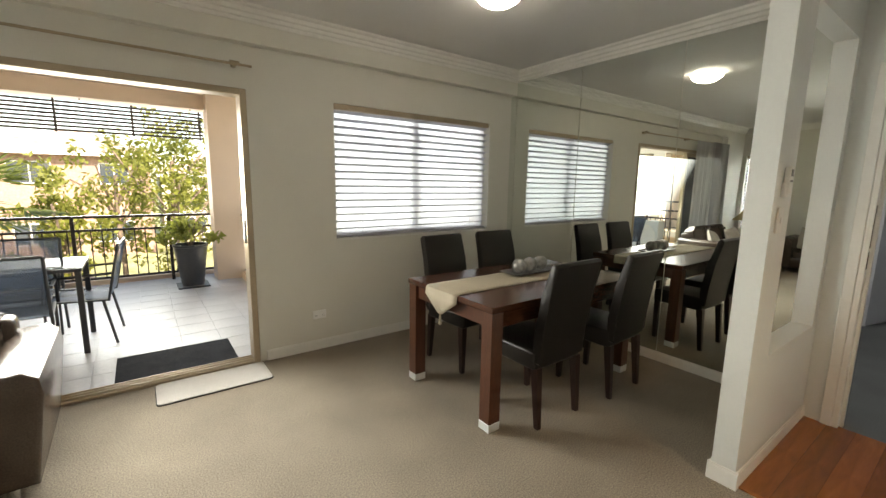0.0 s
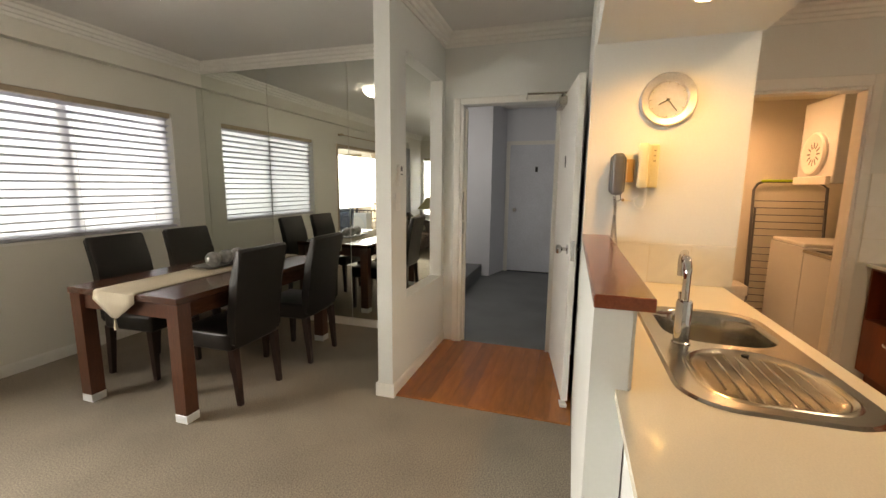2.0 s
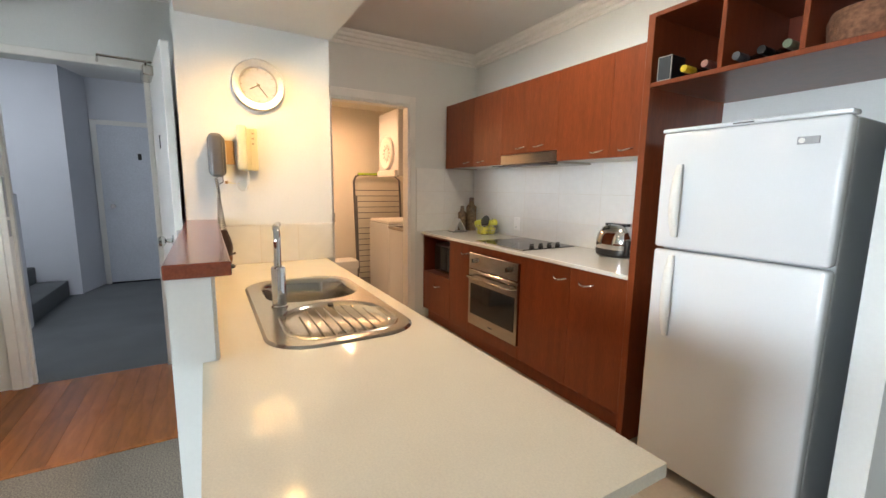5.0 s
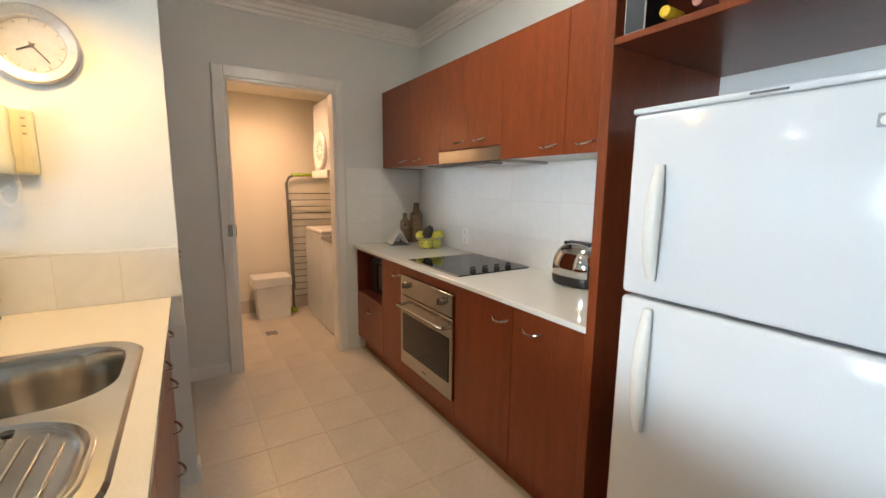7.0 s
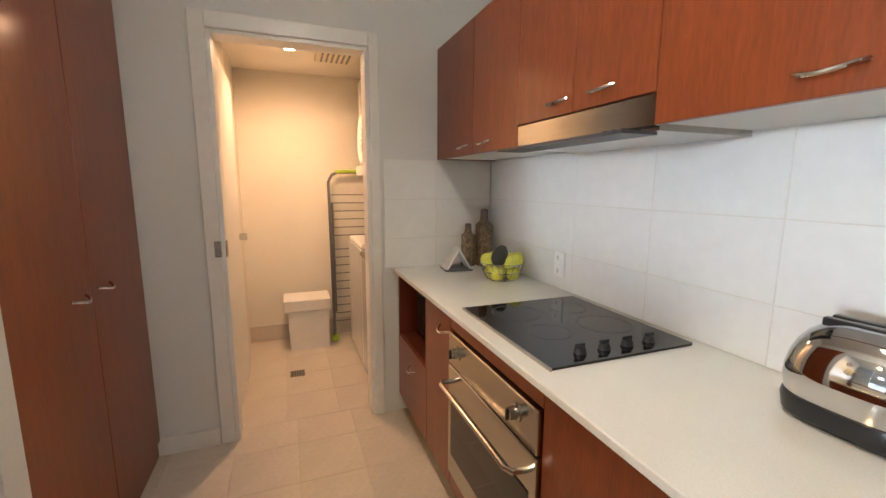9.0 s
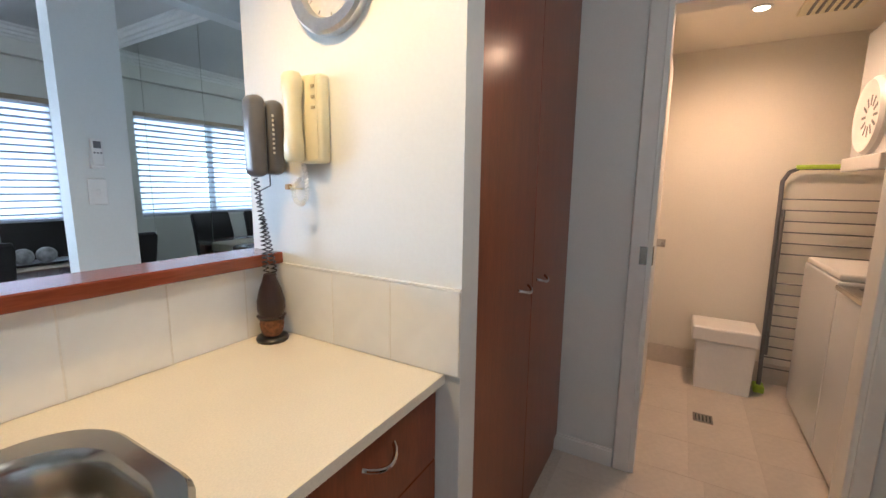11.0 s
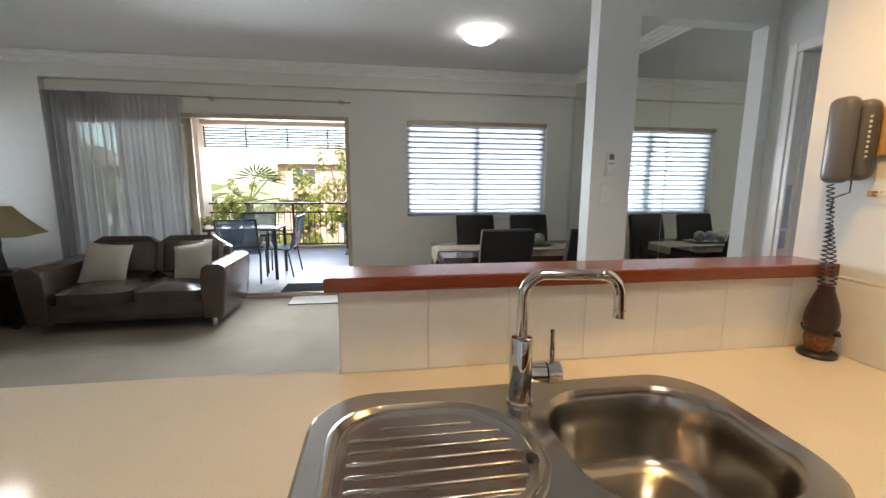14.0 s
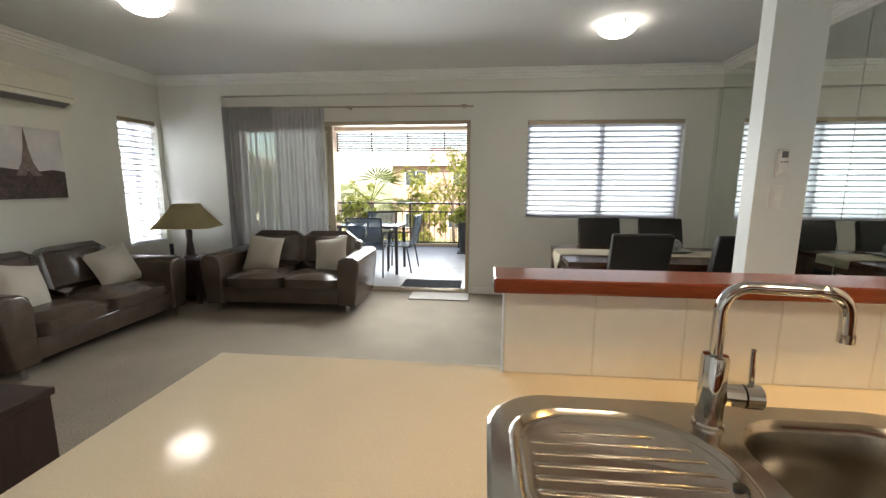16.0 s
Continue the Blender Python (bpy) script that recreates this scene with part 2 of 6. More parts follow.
def thing(name, label, category, m=None, group="", kind=""):
    ob = tagged(new(name), label, category, group, kind)
    ob.matrix_basis = m or Matrix()
    return ob


def solid(name, bm, material, label, category, group="", kind="", m=None, smooth=False):
    ob = tagged(part(name, bm, material, None, "", smooth), label, category, group, kind)
    if m:
        ob.matrix_basis = m
    return ob


def bx(x0, x1, y0, y1, z0, z1, bev=0.0, seg=1, bm=None):
    b = bmesh.new()
    bmesh.ops.create_cube(b, size=1)
    for v in b.verts:
        v.co = ((x0 + x1) / 2 + v.co.x * abs(x1 - x0), (y0 + y1) / 2 + v.co.y * abs(y1 - y0), (z0 + z1) / 2 + v.co.z * abs(z1 - z0))
    if bev:
        bmesh.ops.bevel(b, geom=b.edges[:], offset=bev, segments=seg, profile=0.5, affect="EDGES")
    return join(bm, b)


def join(bm, b):
    if bm is None:
        return b
    me = bpy.data.meshes.new("tmp")
    b.to_mesh(me)
    b.free()
    bm.from_mesh(me)
    bpy.data.meshes.remove(me)
    return bm


def cyl(p0, p1, r0, r1=None, n=16, bm=None):
    b = bmesh.new()
    p0, p1 = Vector(p0), Vector(p1)
    bmesh.ops.create_cone(b, cap_ends=True, segments=n, radius1=r0, radius2=r0 if r1 is None else r1, depth=(p1 - p0).length)
    q = Vector((0, 0, 1)).rotation_difference(p1 - p0).to_matrix().to_4x4()
    bmesh.ops.transform(b, matrix=Matrix.Translation((p0 + p1) / 2) @ q, verts=b.verts)
    return join(bm, b)


def lathe(profile, n=28, at=(0, 0, 0), bm=None, cap=True):
    """Turns (radius, height) pairs round z."""
    b = bmesh.new()
    rings = []
    for r, z in profile:
        rings.append([b.verts.new((at[0] + r * math.cos(2 * math.pi * k / n), at[1] + r * math.sin(2 * math.pi * k / n), at[2] + z)) for k in range(n)])
    for a, c in zip(rings, rings[1:]):
        for k in range(n):
            b.faces.new((a[k], a[(k + 1) % n], c[(k + 1) % n], c[k]))
    if cap:
        b.faces.new(rings[0])
        b.faces.new(rings[-1])
    return join(bm, b)


def tube(points, r, n=10, bm=None, closed=False):
    """A round bar swept along points."""
    b = bmesh.new()
    pts = [Vector(p) for p in points]
    rings, up = [], Vector((0.13, 0.27, 0.95)).normalized()
    for k, p in enumerate(pts):
        d = (pts[min(k + 1, len(pts) - 1)] - pts[max(k - 1, 0)]).normalized()
        if closed:
            d = (pts[(k + 1) % len(pts)] - pts[k - 1]).normalized()
        u = d.cross(up)
        u = u.normalized() if u.length > 1e-3 else d.orthogonal().normalized()
        up = u.cross(d)
        rings.append([b.verts.new(p + r * (math.cos(2 * math.pi * j / n) * u + math.sin(2 * math.pi * j / n) * up)) for j in range(n)])
    pairs = list(zip(rings, rings[1:])) + ([(rings[-1], rings[0])] if closed else [])
    for a, c in pairs:
        for j in range(n):
            b.faces.new((a[j], a[(j + 1) % n], c[(j + 1) % n], c[j]))
    if not closed:
        b.faces.new(rings[0])
        b.faces.new(rings[-1])
    return join(bm, b)


def prism(outline, axis, a, c, bm=None):
    """An outline of pairs pushed along an axis from a to c; pairs are the other two axes in order x, y, z."""
    b = bmesh.new()

    def at(p, w):
        return {"x": (w, *p), "y": (p[0], w, p[1]), "z": (*p, w)}[axis]
    lo, hi = [b.verts.new(at(p, a)) for p in outline], [b.verts.new(at(p, c)) for p in outline]
    n = len(outline)
    for k in range(n):
        b.faces.new((lo[k], lo[(k + 1) % n], hi[(k + 1) % n], hi[k]))
    b.faces.new(lo)
    b.faces.new(hi)
    return join(bm, b)


def arc(cx, cy, r, a0, a1, n=8):
    return [(cx + r * math.cos(radians(a0 + (a1 - a0) * k / n)), cy + r * math.sin(radians(a0 + (a1 - a0) * k / n))) for k in range(n + 1)]


def rrect(x0, x1, y0, y1, r, n=6):
    return arc(x1 - r, y1 - r, r, 0, 90, n) + arc(x0 + r, y1 - r, r, 90, 180, n) + arc(x0 + r, y0 + r, r, 180, 270, n) + arc(x1 - r, y0 + r, r, 270, 360, n)


def loft(rings, power=4.0, n=36):
    """Skin of stacked rounded-rectangle rings (z, half length x, half width y, centre y)."""
    b = bmesh.new()
    rows = []
    for z, hx, hy, cy in rings:
        row = []
        for k in range(n):
            a = 2 * math.pi * k / n
            c, s = math.cos(a), math.sin(a)
            row.append(b.verts.new((hx * math.copysign(abs(c) ** (2 / power), c), cy + hy * math.copysign(abs(s) ** (2 / power), s), z)))
        rows.append(row)
    for p, q in zip(rows, rows[1:]):
        for k in range(n):
            b.faces.new((p[k], p[(k + 1) % n], q[(k + 1) % n], q[k]))
    b.faces.new(list(reversed(rows[0])))
    b.faces.new(rows[-1])
    return b


def structure(name, bm, material, label, category):
    return solid(name, bm, material, label, category, kind="structure")


# ---- the shell ----
CH = 2.60            # ceiling height
YN, YS = 2.333, -4.08  # window wall, cooktop wall
XW, XM = -2.33, 4.18   # picture wall, mirror wall
XE, XL, XN, XB = 4.09, 4.235, 3.066, 5.72  # entry wall, laundry wall, clock wall, laundry back wall
b = prism([(XW - 0.2, YS - 0.1), (0.99, YS - 0.1), (0.99, -1.55), (XE + 0.02, -1.55), (XE + 0.02, -0.40), (XM + 0.12, -0.40), (XM + 0.12, YN), (XW - 0.2, YN)], "z", -0.12, 0.0)
floor = structure("floor_carpet", b, CARPET, "beige loop-pile carpet across the living room", "floor")
floor_kitchen = structure("floor_kitchen", bx(0.99, XB + 0.1, YS - 0.1, -1.55, -0.12, -0.0015), GROUT, "beige ceramic tile floor with fine joints", "floor")
floor_entry = structure("floor_entry", bx(XE - 1.06, XE + 0.02, -1.545, -0.42, -0.01, 0.004), ESPRESSO, "polished red timber boards at the entry", "floor")
floor_hall = structure("floor_hall", bx(XM + 0.12, 7.6, -1.9, 1.7, -0.12, 0.0, bm=bx(XE + 0.02, XM + 0.12, -1.55, -0.40, -0.12, 0.0)), HALLC, "grey carpet in the common hall", "floor")

# window wall with its sliding door and window openings
T = 0.2
DL, DR, DT = -1.45, 1.49, 2.07
WL, WR, WB, WT = 2.147, 3.868, 0.95, 2.06
b = bx(XW - T, DL, YN, YN + T, 0, CH)
b = bx(DL, DR, YN, YN + T, DT, CH, bm=b)
b = bx(DR, WL, YN, YN + T, 0, CH, bm=b)
b = bx(WL, WR, YN, YN + T, 0, WB, bm=b)
b = bx(WL, WR, YN, YN + T, WT, CH, bm=b)
b = bx(WR, XM + 0.12, YN, YN + T, 0, CH, bm=b)
b = bx(XW, -1.52, YN - 0.08, YN, 0, CH, bm=b)
b = bx(-1.52, XM, YN - 0.08, YN, 2.37, CH, bm=b)
structure("wall_north", b, WALL, "cream painted window wall with a shallow recess", "wall")
LB, LT, L0, L1 = 0.627, 2.065, 1.635, 2.18
b = bx(XW - T, XW, YS, L0, 0, CH)
b = bx(XW - T, XW, L1, YN, 0, CH, bm=b)
b = bx(XW - T, XW, L0, L1, 0, LB, bm=b)
b = bx(XW - T, XW, L0, L1, LT, CH, bm=b)
structure("wall_west", b, WALL, "cream painted wall with a narrow window", "wall")
structure("wall_mirror", bx(XM, XM + 0.12, -0.317, YN, 0, CH), WALL, "cream wall behind the mirror panels", "wall")
b = bx(2.995, 3.235, -0.42, -0.317, 0, CH)
b = bx(3.235, XM, -0.42, -0.317, 0, 0.61, bm=b)
b = bx(3.235, XM, -0.42, -0.317, 2.235, CH, bm=b)
b = bx(4.02, XM, -0.42, -0.317, 0.61, 2.235, bm=b)
structure("wall_entry_screen", b, WHITE, "white half wall with a column and a see-through opening", "wall")
EL, ER, ET = -0.56, -1.36, 2.05
b = bx(XE, XE + 0.11, EL, -0.422, 0, CH)
b = bx(XE, XE + 0.11, -1.55, ER, 0, CH, bm=b)
b = bx(XE, XE + 0.11, ER, EL, ET, CH, bm=b)
structure("wall_entry", b, WHITE, "white wall round the front door opening", "wall")
b = bx(XN, XL, -1.65, -1.55, 0, CH)
b = bx(XN, XN + 0.085, -2.287, -1.65, 0, CH, bm=b)
structure("wall_clock", b, WHITE, "white nib wall at the end of the bench", "wall")
structure("wall_bench_soffit", bx(0.95, XN, -2.30, -1.563, 2.12, CH), WHITE, "lowered white ceiling box above the bench", "bulkhead")
KL, KR, KT = -2.591, -3.34, 2.068
b = bx(XL, XL + 0.1, KL, -1.65, 0, CH)
b = bx(XL, XL + 0.1, YS, KR, 0, CH, bm=b)
b = bx(XL, XL + 0.1, KR, KL, KT, CH, bm=b)
structure("wall_laundry", b, WHITE, "white wall with the laundry doorway", "wall")
structure("wall_south", bx(XW - T, XB + 0.1, YS - 0.12, YS, 0, CH), WHITE, "white kitchen wall behind the cabinets", "wall")
structure("wall_fridge_nib", bx(0.985, 1.072, YS, -3.47, 0, CH), WHITE, "white nib wall beside the fridge", "wall")
LAU = surf("laundry_paint", (0.76, 0.72, 0.62), 0.6, grain=(90, 0.015), blot=(1.6, 0.03))
b = bx(XB, XB + 0.1, YS, -2.45, 0, CH)
b = bx(XL + 0.1, XB, -2.55, -2.45, 0, CH, bm=b)
structure("wall_laundry_back", b, LAU, "warm white laundry walls", "wall")
structure("baseboard_laundry", bx(XB - 0.012, XB, YS, -2.55, 0, 0.14), TILEF, "beige tile skirting in the laundry", "skirting")
# hall outside the front door
b = bx(7.42, 7.52, -1.9, 1.7, 0, CH)
b = bx(6.95, 7.42, -0.19, -0.09, 0, CH, bm=b)
b = prism([(6.93, -0.30), (6.99, -0.19), (7.42, -0.35), (7.42, -0.43)], "z", 0, CH, bm=b)
b = bx(6.9, 7.0, -0.30, 1.7, 0, CH, bm=b)
b = bx(XE + 0.11, 7.52, -1.95, -1.85, 0, CH, bm=b)
b = bx(XE + 0.11, 7.52, 1.6, 1.7, 0, CH, bm=b)
b = bx(5.56, 5.64, -0.20, 1.0, 0, 1.21, bm=b)
structure("wall_hall", b, surf("hall_paint", (0.66, 0.68, 0.72), 0.6, grain=(90, 0.015), blot=(1.6, 0.03)), "pale blue-grey walls of the common hall", "wall")

LZ = 2.26            # laundry ceiling
ceiling = structure("ceiling", bx(XW - T, 7.6, YS - 0.1, YN + T, CH, CH + 0.15), CEIL, "plain off-white plasterboard ceiling", "ceiling")
structure("ceiling_laundry", bx(XL + 0.1, XB, YS, -2.55, LZ, LZ + 0.06), LAU, "lowered laundry ceiling", "ceiling")

# stepped cornices
CORN = [(0, 0), (0, -0.10), (0.012, -0.10), (0.016, -0.078), (0.03, -0.074), (0.036, -0.052), (0.052, -0.046), (0.060, -0.022), (0.082, -0.014), (0.09, 0)]


def cornice(name, axis, wall, way, a, c):
    out = [(wall + way * d, CH + h) for d, h in CORN]
    b = prism(out, axis, a, c)
    return structure(name, b, TRIM, "white stepped plaster cornice", "cornice")


cornice("cornice_north", "x", YN - 0.08, -1, XW, XM)
cornice("cornice_west", "y", XW, 1, YS, YN - 0.08)
cornice("cornice_mirror", "y", XM, -1, -0.317, YN - 0.08)
cornice("cornice_screen", "x", -0.317, 1, 2.995, XM)
cornice("cornice_screen_entry", "x", -0.42, -1, 2.995, XE)
cornice("cornice_entry", "y", XE, -1, -1.55, -0.42)
cornice("cornice_kitchen_south", "x", YS, 1, 1.072, XL)
cornice("cornice_kitchen_east", "y", XL, -1, YS, -1.65)
cornice("cornice_nib", "x", -2.287, -1, XN, XN + 0.085)
cornice("cornice_soffit", "x", -2.30, -1, 0.95, XN)


def skirt(name, x0, x1, y0, y1, h=0.085):
    b = bx(x0, x1, y0, y1, 0, h - 0.012)
    b = bx(x0 + (0.004 if x1 - x0 < 0.03 else 0), x1 - (0.004 if x1 - x0 < 0.03 else 0), y0 + (0.004 if y1 - y0 < 0.03 else 0), y1 - (0.004 if y1 - y0 < 0.03 else 0), h - 0.012, h, bm=b)
    return structure(name, b, TRIM, "white painted skirting board", "skirting")


skirt("baseboard_north", DR + 0.05, XM - 0.016, YN - 0.014, YN)
skirt("baseboard_corner", XW + 0.014, -1.52, YN - 0.094, YN - 0.08)
skirt("baseboard_west", XW, XW + 0.014, YS, YN - 0.08)
skirt("baseboard_mirror", XM - 0.016, XM, -0.303, YN, 0.075)
skirt("baseboard_column", 2.981, 2.995, -0.434, -0.303, 0.09)
skirt("baseboard_screen_dining", 2.995, XM - 0.016, -0.317, -0.303, 0.09)
skirt("baseboard_screen_entry", 2.995, XE, -0.434, -0.42, 0.09)
skirt("baseboard_laundry_wall", XL - 0.014, XL, KL + 0.075, -2.2, 0.09)
skirt("baseboard_nib", XN - 0.0, XN + 0.085, -2.301, -2.287, 0.09)

# mirror panels, each a pane
mw = thing("wall_mirror_panels", "three full-height frameless mirror panels on the dining wall", "mirror")
edges = [YN - 0.083, 1.44, 0.545, -0.30]
for y1, y0 in zip(edges, edges[1:]):
    b = bx(XM - 0.008, XM - 0.002, y0 + 0.003, y1 - 0.003, 0.08, 2.498)
    part("mirror_pane", b, MIRROR, mw)
part("mirror_edge_strip", bx(XM - 0.008, XM - 0.002, YN - 0.08, YN - 0.003, 0.08, 2.365), MIRROR, mw)

# openings' trim
door_1 = thing("door_1", "bronze sliding glass balcony door slid open", "sliding door", kind="structure")
for x0, x1, z0, z1 in ((DL, DL + 0.045, 0, DT), (DR - 0.045, DR, 0, DT), (DL + 0.045, DR - 0.045, DT - 0.045, DT)):
    part("door_frame", bx(x0, x1, YN - 0.012, YN + 0.13, z0, z1, 0.004), ALU, door_1)
part("door_track", bx(DL + 0.045, DR - 0.045, YN - 0.01, YN + 0.13, -0.005, 0.02, 0.003), ALU, door_1)
for k in range(3):
    part("track_rib", bx(DL + 0.045, DR - 0.045, YN + 0.02 + 0.04 * k, YN + 0.026 + 0.04 * k, 0.02, 0.032), ALU, door_1)
for x0, yy in ((DL + 0.05, YN + 0.085), (DL + 0.09, YN + 0.045)):
    leaf = part("door_leaf", bx(x0, x0 + 0.06, yy, yy + 0.032, 0.033, DT - 0.046, 0.003), ALU, door_1)
    part("stile", bx(x0 + 1.11, x0 + 1.17, yy, yy + 0.032, 0.033, DT - 0.046, 0.003), ALU, leaf)
    part("rail", bx(x0 + 0.06, x0 + 1.11, yy, yy + 0.032, 0.033, 0.11, 0.003), ALU, leaf)
    part("rail", bx(x0 + 0.06, x0 + 1.11, yy, yy + 0.032, DT - 0.11, DT - 0.046, 0.003), ALU, leaf)
    g = part("pane", bx(x0 + 0.06, x0 + 1.11, yy + 0.013, yy + 0.019, 0.11, DT - 0.11), GLASS, leaf)
    g.visible_shadow = False
part("lock_keeper", bx(DR - 0.056, DR - 0.045, YN + 0.03, YN + 0.055, 0.95, 1.13, 0.003), BLACK, door_1, "black lock keeper")


def window(name, label, x0, x1, z0, z1, y, m=None):
    """A two-leaf sliding window in the xz plane at depth y."""
    w = thing(name, label, "window", m, kind="structure")
    f = 0.04
    for a in ((x0, x0 + f, z0, z1), (x1 - f, x1, z0, z1), (x0 + f, x1 - f, z0, z0 + f), (x0 + f, x1 - f, z1 - f, z1)):
        part("window_frame", bx(a[0], a[1], y, y + 0.08, a[2], a[3], 0.003), ALUW, w)
    c = (x0 + x1) / 2
    part("meeting_stile", bx(c - 0.03, c + 0.03, y + 0.01, y + 0.06, z0 + f, z1 - f, 0.003), ALUW, w)
    for a, d in ((x0 + f, c - 0.03), (c + 0.03, x1 - f)):
        g = part("pane", bx(a, d, y + 0.03, y + 0.036, z0 + f, z1 - f), GLASS, w)
        g.visible_shadow = False
    return w


window("window_1", "white-framed sliding window behind a slatted blind", WL, WR, WB, WT, YN + 0.1)
window("window_2", "narrow white-framed window behind a slatted blind", -0.27, 0.275, LB, LT, 0.0, Matrix.Translation((XW - 0.1, (L0 + L1) / 2, 0)) @ pose(0, 0, 0, 0, 0, 90))


def blind(label, width, z0, z1, n, m, angle=-13):
    """A blind of curved slats with a head rail, cords and a bottom bar; its back lies at y = 0 and it faces -y."""
    ob = thing("venetian_blind", label, "blind", m, "slatted window blinds")
    part("head_rail", bx(-width / 2, width / 2, -0.075, -0.01, z1 - 0.045, z1, 0.004), ALU, ob, "taupe head rail")
    part("bottom_bar", bx(-width / 2 + 0.005, width / 2 - 0.005, -0.06, -0.03, z0, z0 + 0.022, 0.006), SLAT, ob)
    step = (z1 - z0 - 0.075) / n
    prof = [(-0.033 + 0.066 * k / 4, 0.006 * (1 - (k / 2 - 1) ** 2)) for k in range(5)]
    tilt = radians(angle)
    v_ = part("voile", bx(-width / 2 + 0.006, width / 2 - 0.006, -0.010, -0.0085, z0 + 0.004, z1 - 0.045), VOILE, ob, "white translucent voile backing")
    prof = [(a * math.cos(tilt) - c * math.sin(tilt), a * math.sin(tilt) + c * math.cos(tilt)) for a, c in prof]
    out = prof + [(a - 0.0012, c - 0.002) for a, c in reversed(prof)]
    me = None
    for k in range(n):
        z = z0 + 0.045 + step * (k + 0.5)
        if me is None:
            o = part("slat", prism(out, "x", -width / 2 + 0.006, width / 2 - 0.006), SLAT, ob, smooth=True)
            me = o.data
        else:
            o = new("slat", me)
            o.parent = ob
        o.location = (0, -0.045, z)
    for x in (-width * 0.36, 0.0, width * 0.36) if width > 1 else (-width * 0.3, width * 0.3):
        part("ladder_cord", bx(x - 0.0015, x + 0.0015, -0.0815, -0.0795, z0 + 0.02, z1 - 0.045), SLAT, ob)
    for x in (-width / 2 + 0.01, -0.1, width / 2 - 0.06):
        part("bracket", bx(x, x + 0.035, -0.07, -0.02, z1, z1 + 0.018, 0.003), ALU, ob)
    return ob


blind("wide white horizontal blind with tilted translucent slats", WR - WL - 0.01, WB, WT + 0.0, 17, Matrix.Translation(((WL + WR) / 2, YN + 0.085, 0)))
blind("narrow white horizontal blind with tilted translucent slats", 0.53, LB, LT, 21, Matrix.Translation((XW - 0.085, (L0 + L1) / 2, 0)) @ pose(0, 0, 0, 0, 0, 90), -20)
structure("window_sill", bx(WL, WR, YN - 0.004, YN + 0.1, WB - 0.02, WB), TRIM, "white painted window sill", "sill")

# front door and frame
frame_1 = thing("door_frame_1", "white painted timber frame of the front door", "door frame", kind="structure")
for a in ((EL - 0.002, EL + 0.05, 0, ET + 0.05), (ER - 0.05, ER, 0, ET + 0.05), (ER, EL - 0.002, ET, ET + 0.05)):
    part("architrave", bx(XE - 0.018, XE, a[0], a[1], a[2], a[3], 0.004), TRIM, frame_1)
for a in ((EL - 0.03, EL - 0.002, 0, ET - 0.002), (ER, ER + 0.03, 0, ET - 0.002)):
    part("jamb", bx(XE - 0.012, XE + 0.12, a[0], a[1], a[2], a[3], 0.003), TRIM, frame_1)
part("stop_strip", bx(XE + 0.05, XE + 0.085, EL - 0.045, EL - 0.03, 0, ET - 0.03), TRIM, frame_1)
for z, h in ((0.98, 0.1), (1.10, 0.24)):
    part("strike_plate", bx(XE - 0.004, XE + 0.03, EL - 0.034, EL - 0.029, z, z + h, 0.001), CHROME, frame_1)
dm = Matrix.Translation((XE - 0.02, -1.385, 0)) @ pose(0, 0, 0, 0, 0, 180 + 8.5)
door_2 = tagged(new("door_2"), "white flush front door standing open against the wall", "door", kind="structure")
door_2.matrix_basis = dm
part("door_panel", bx(0, 0.80, -0.02, 0.02, 0.012, 2.04, 0.003), TRIM, door_2)
kn = part("door_knob", lathe([(0.001, 0), (0.03, 0.001), (0.03, 0.008), (0.012, 0.012), (0.011, 0.035), (0.026, 0.045), (0.03, 0.06), (0.024, 0.072), (0.001, 0.075)], 20), CHROME, door_2, "chrome round knob", True)
kn.matrix_basis = Matrix.Translation((0.735, -0.02, 1.0)) @ pose(0, 0, 0, 90)
kn2 = new("door_knob", kn.data)
kn2.parent = door_2
kn2.matrix_basis = Matrix.Translation((0.735, 0.02, 1.0)) @ pose(0, 0, 0, -90)
part("latch_plate", bx(0.8, 0.803, -0.011, 0.011, 0.94, 1.06), CHROME, door_2)
cl = part("door_closer", bx(0.1, 0.34, -0.075, -0.02, 1.95, 2.01, 0.008, 2), STEEL, door_2, "grey door closer with a folding arm")
part("arm", bx(0.12, 0.40, -0.062, -0.05, 2.012, 2.02), STEEL, cl)
part("number_plate", bx(0.39, 0.42, -0.024, -0.02, 1.52, 1.60, 0.002), BLACK, door_2)
closer_bracket = part("closer_bracket", tube([(XE - 0.02, -1.1, ET + 0.02), (XE - 0.14, -1.12, ET + 0.03), (XE - 0.16, -1.42, ET + 0.02)], 0.008), STEEL, frame_1, "steel closer arm")
solid("door_wedge", prism([(0, 0.004), (0.10, 0.004), (0.10, 0.008), (0, 0.032)], "y", -0.02, 0.02), WPLAST, "white plastic wedge under the open front door", "door stop",
      m=Matrix.Translation((3.20, -1.50, 0)) @ pose(0, 0, 0, 0, 0, 8))
hd = thing("door_3", "pale grey flush door at the end of the hall", "door", kind="structure")
part("door_panel", bx(7.39, 7.42, -1.31, -0.50, 0.02, 2.04, 0.003), surf("hall_door_paint", (0.60, 0.63, 0.68), 0.4), hd)
# solid black strip stands in for the shade below the door panel
part("gap_shade_strip", bx(7.392, 7.415, -1.31, -0.50, 0.0, 0.018), BLACK, hd, "black strip for the shade in the gap under the door")
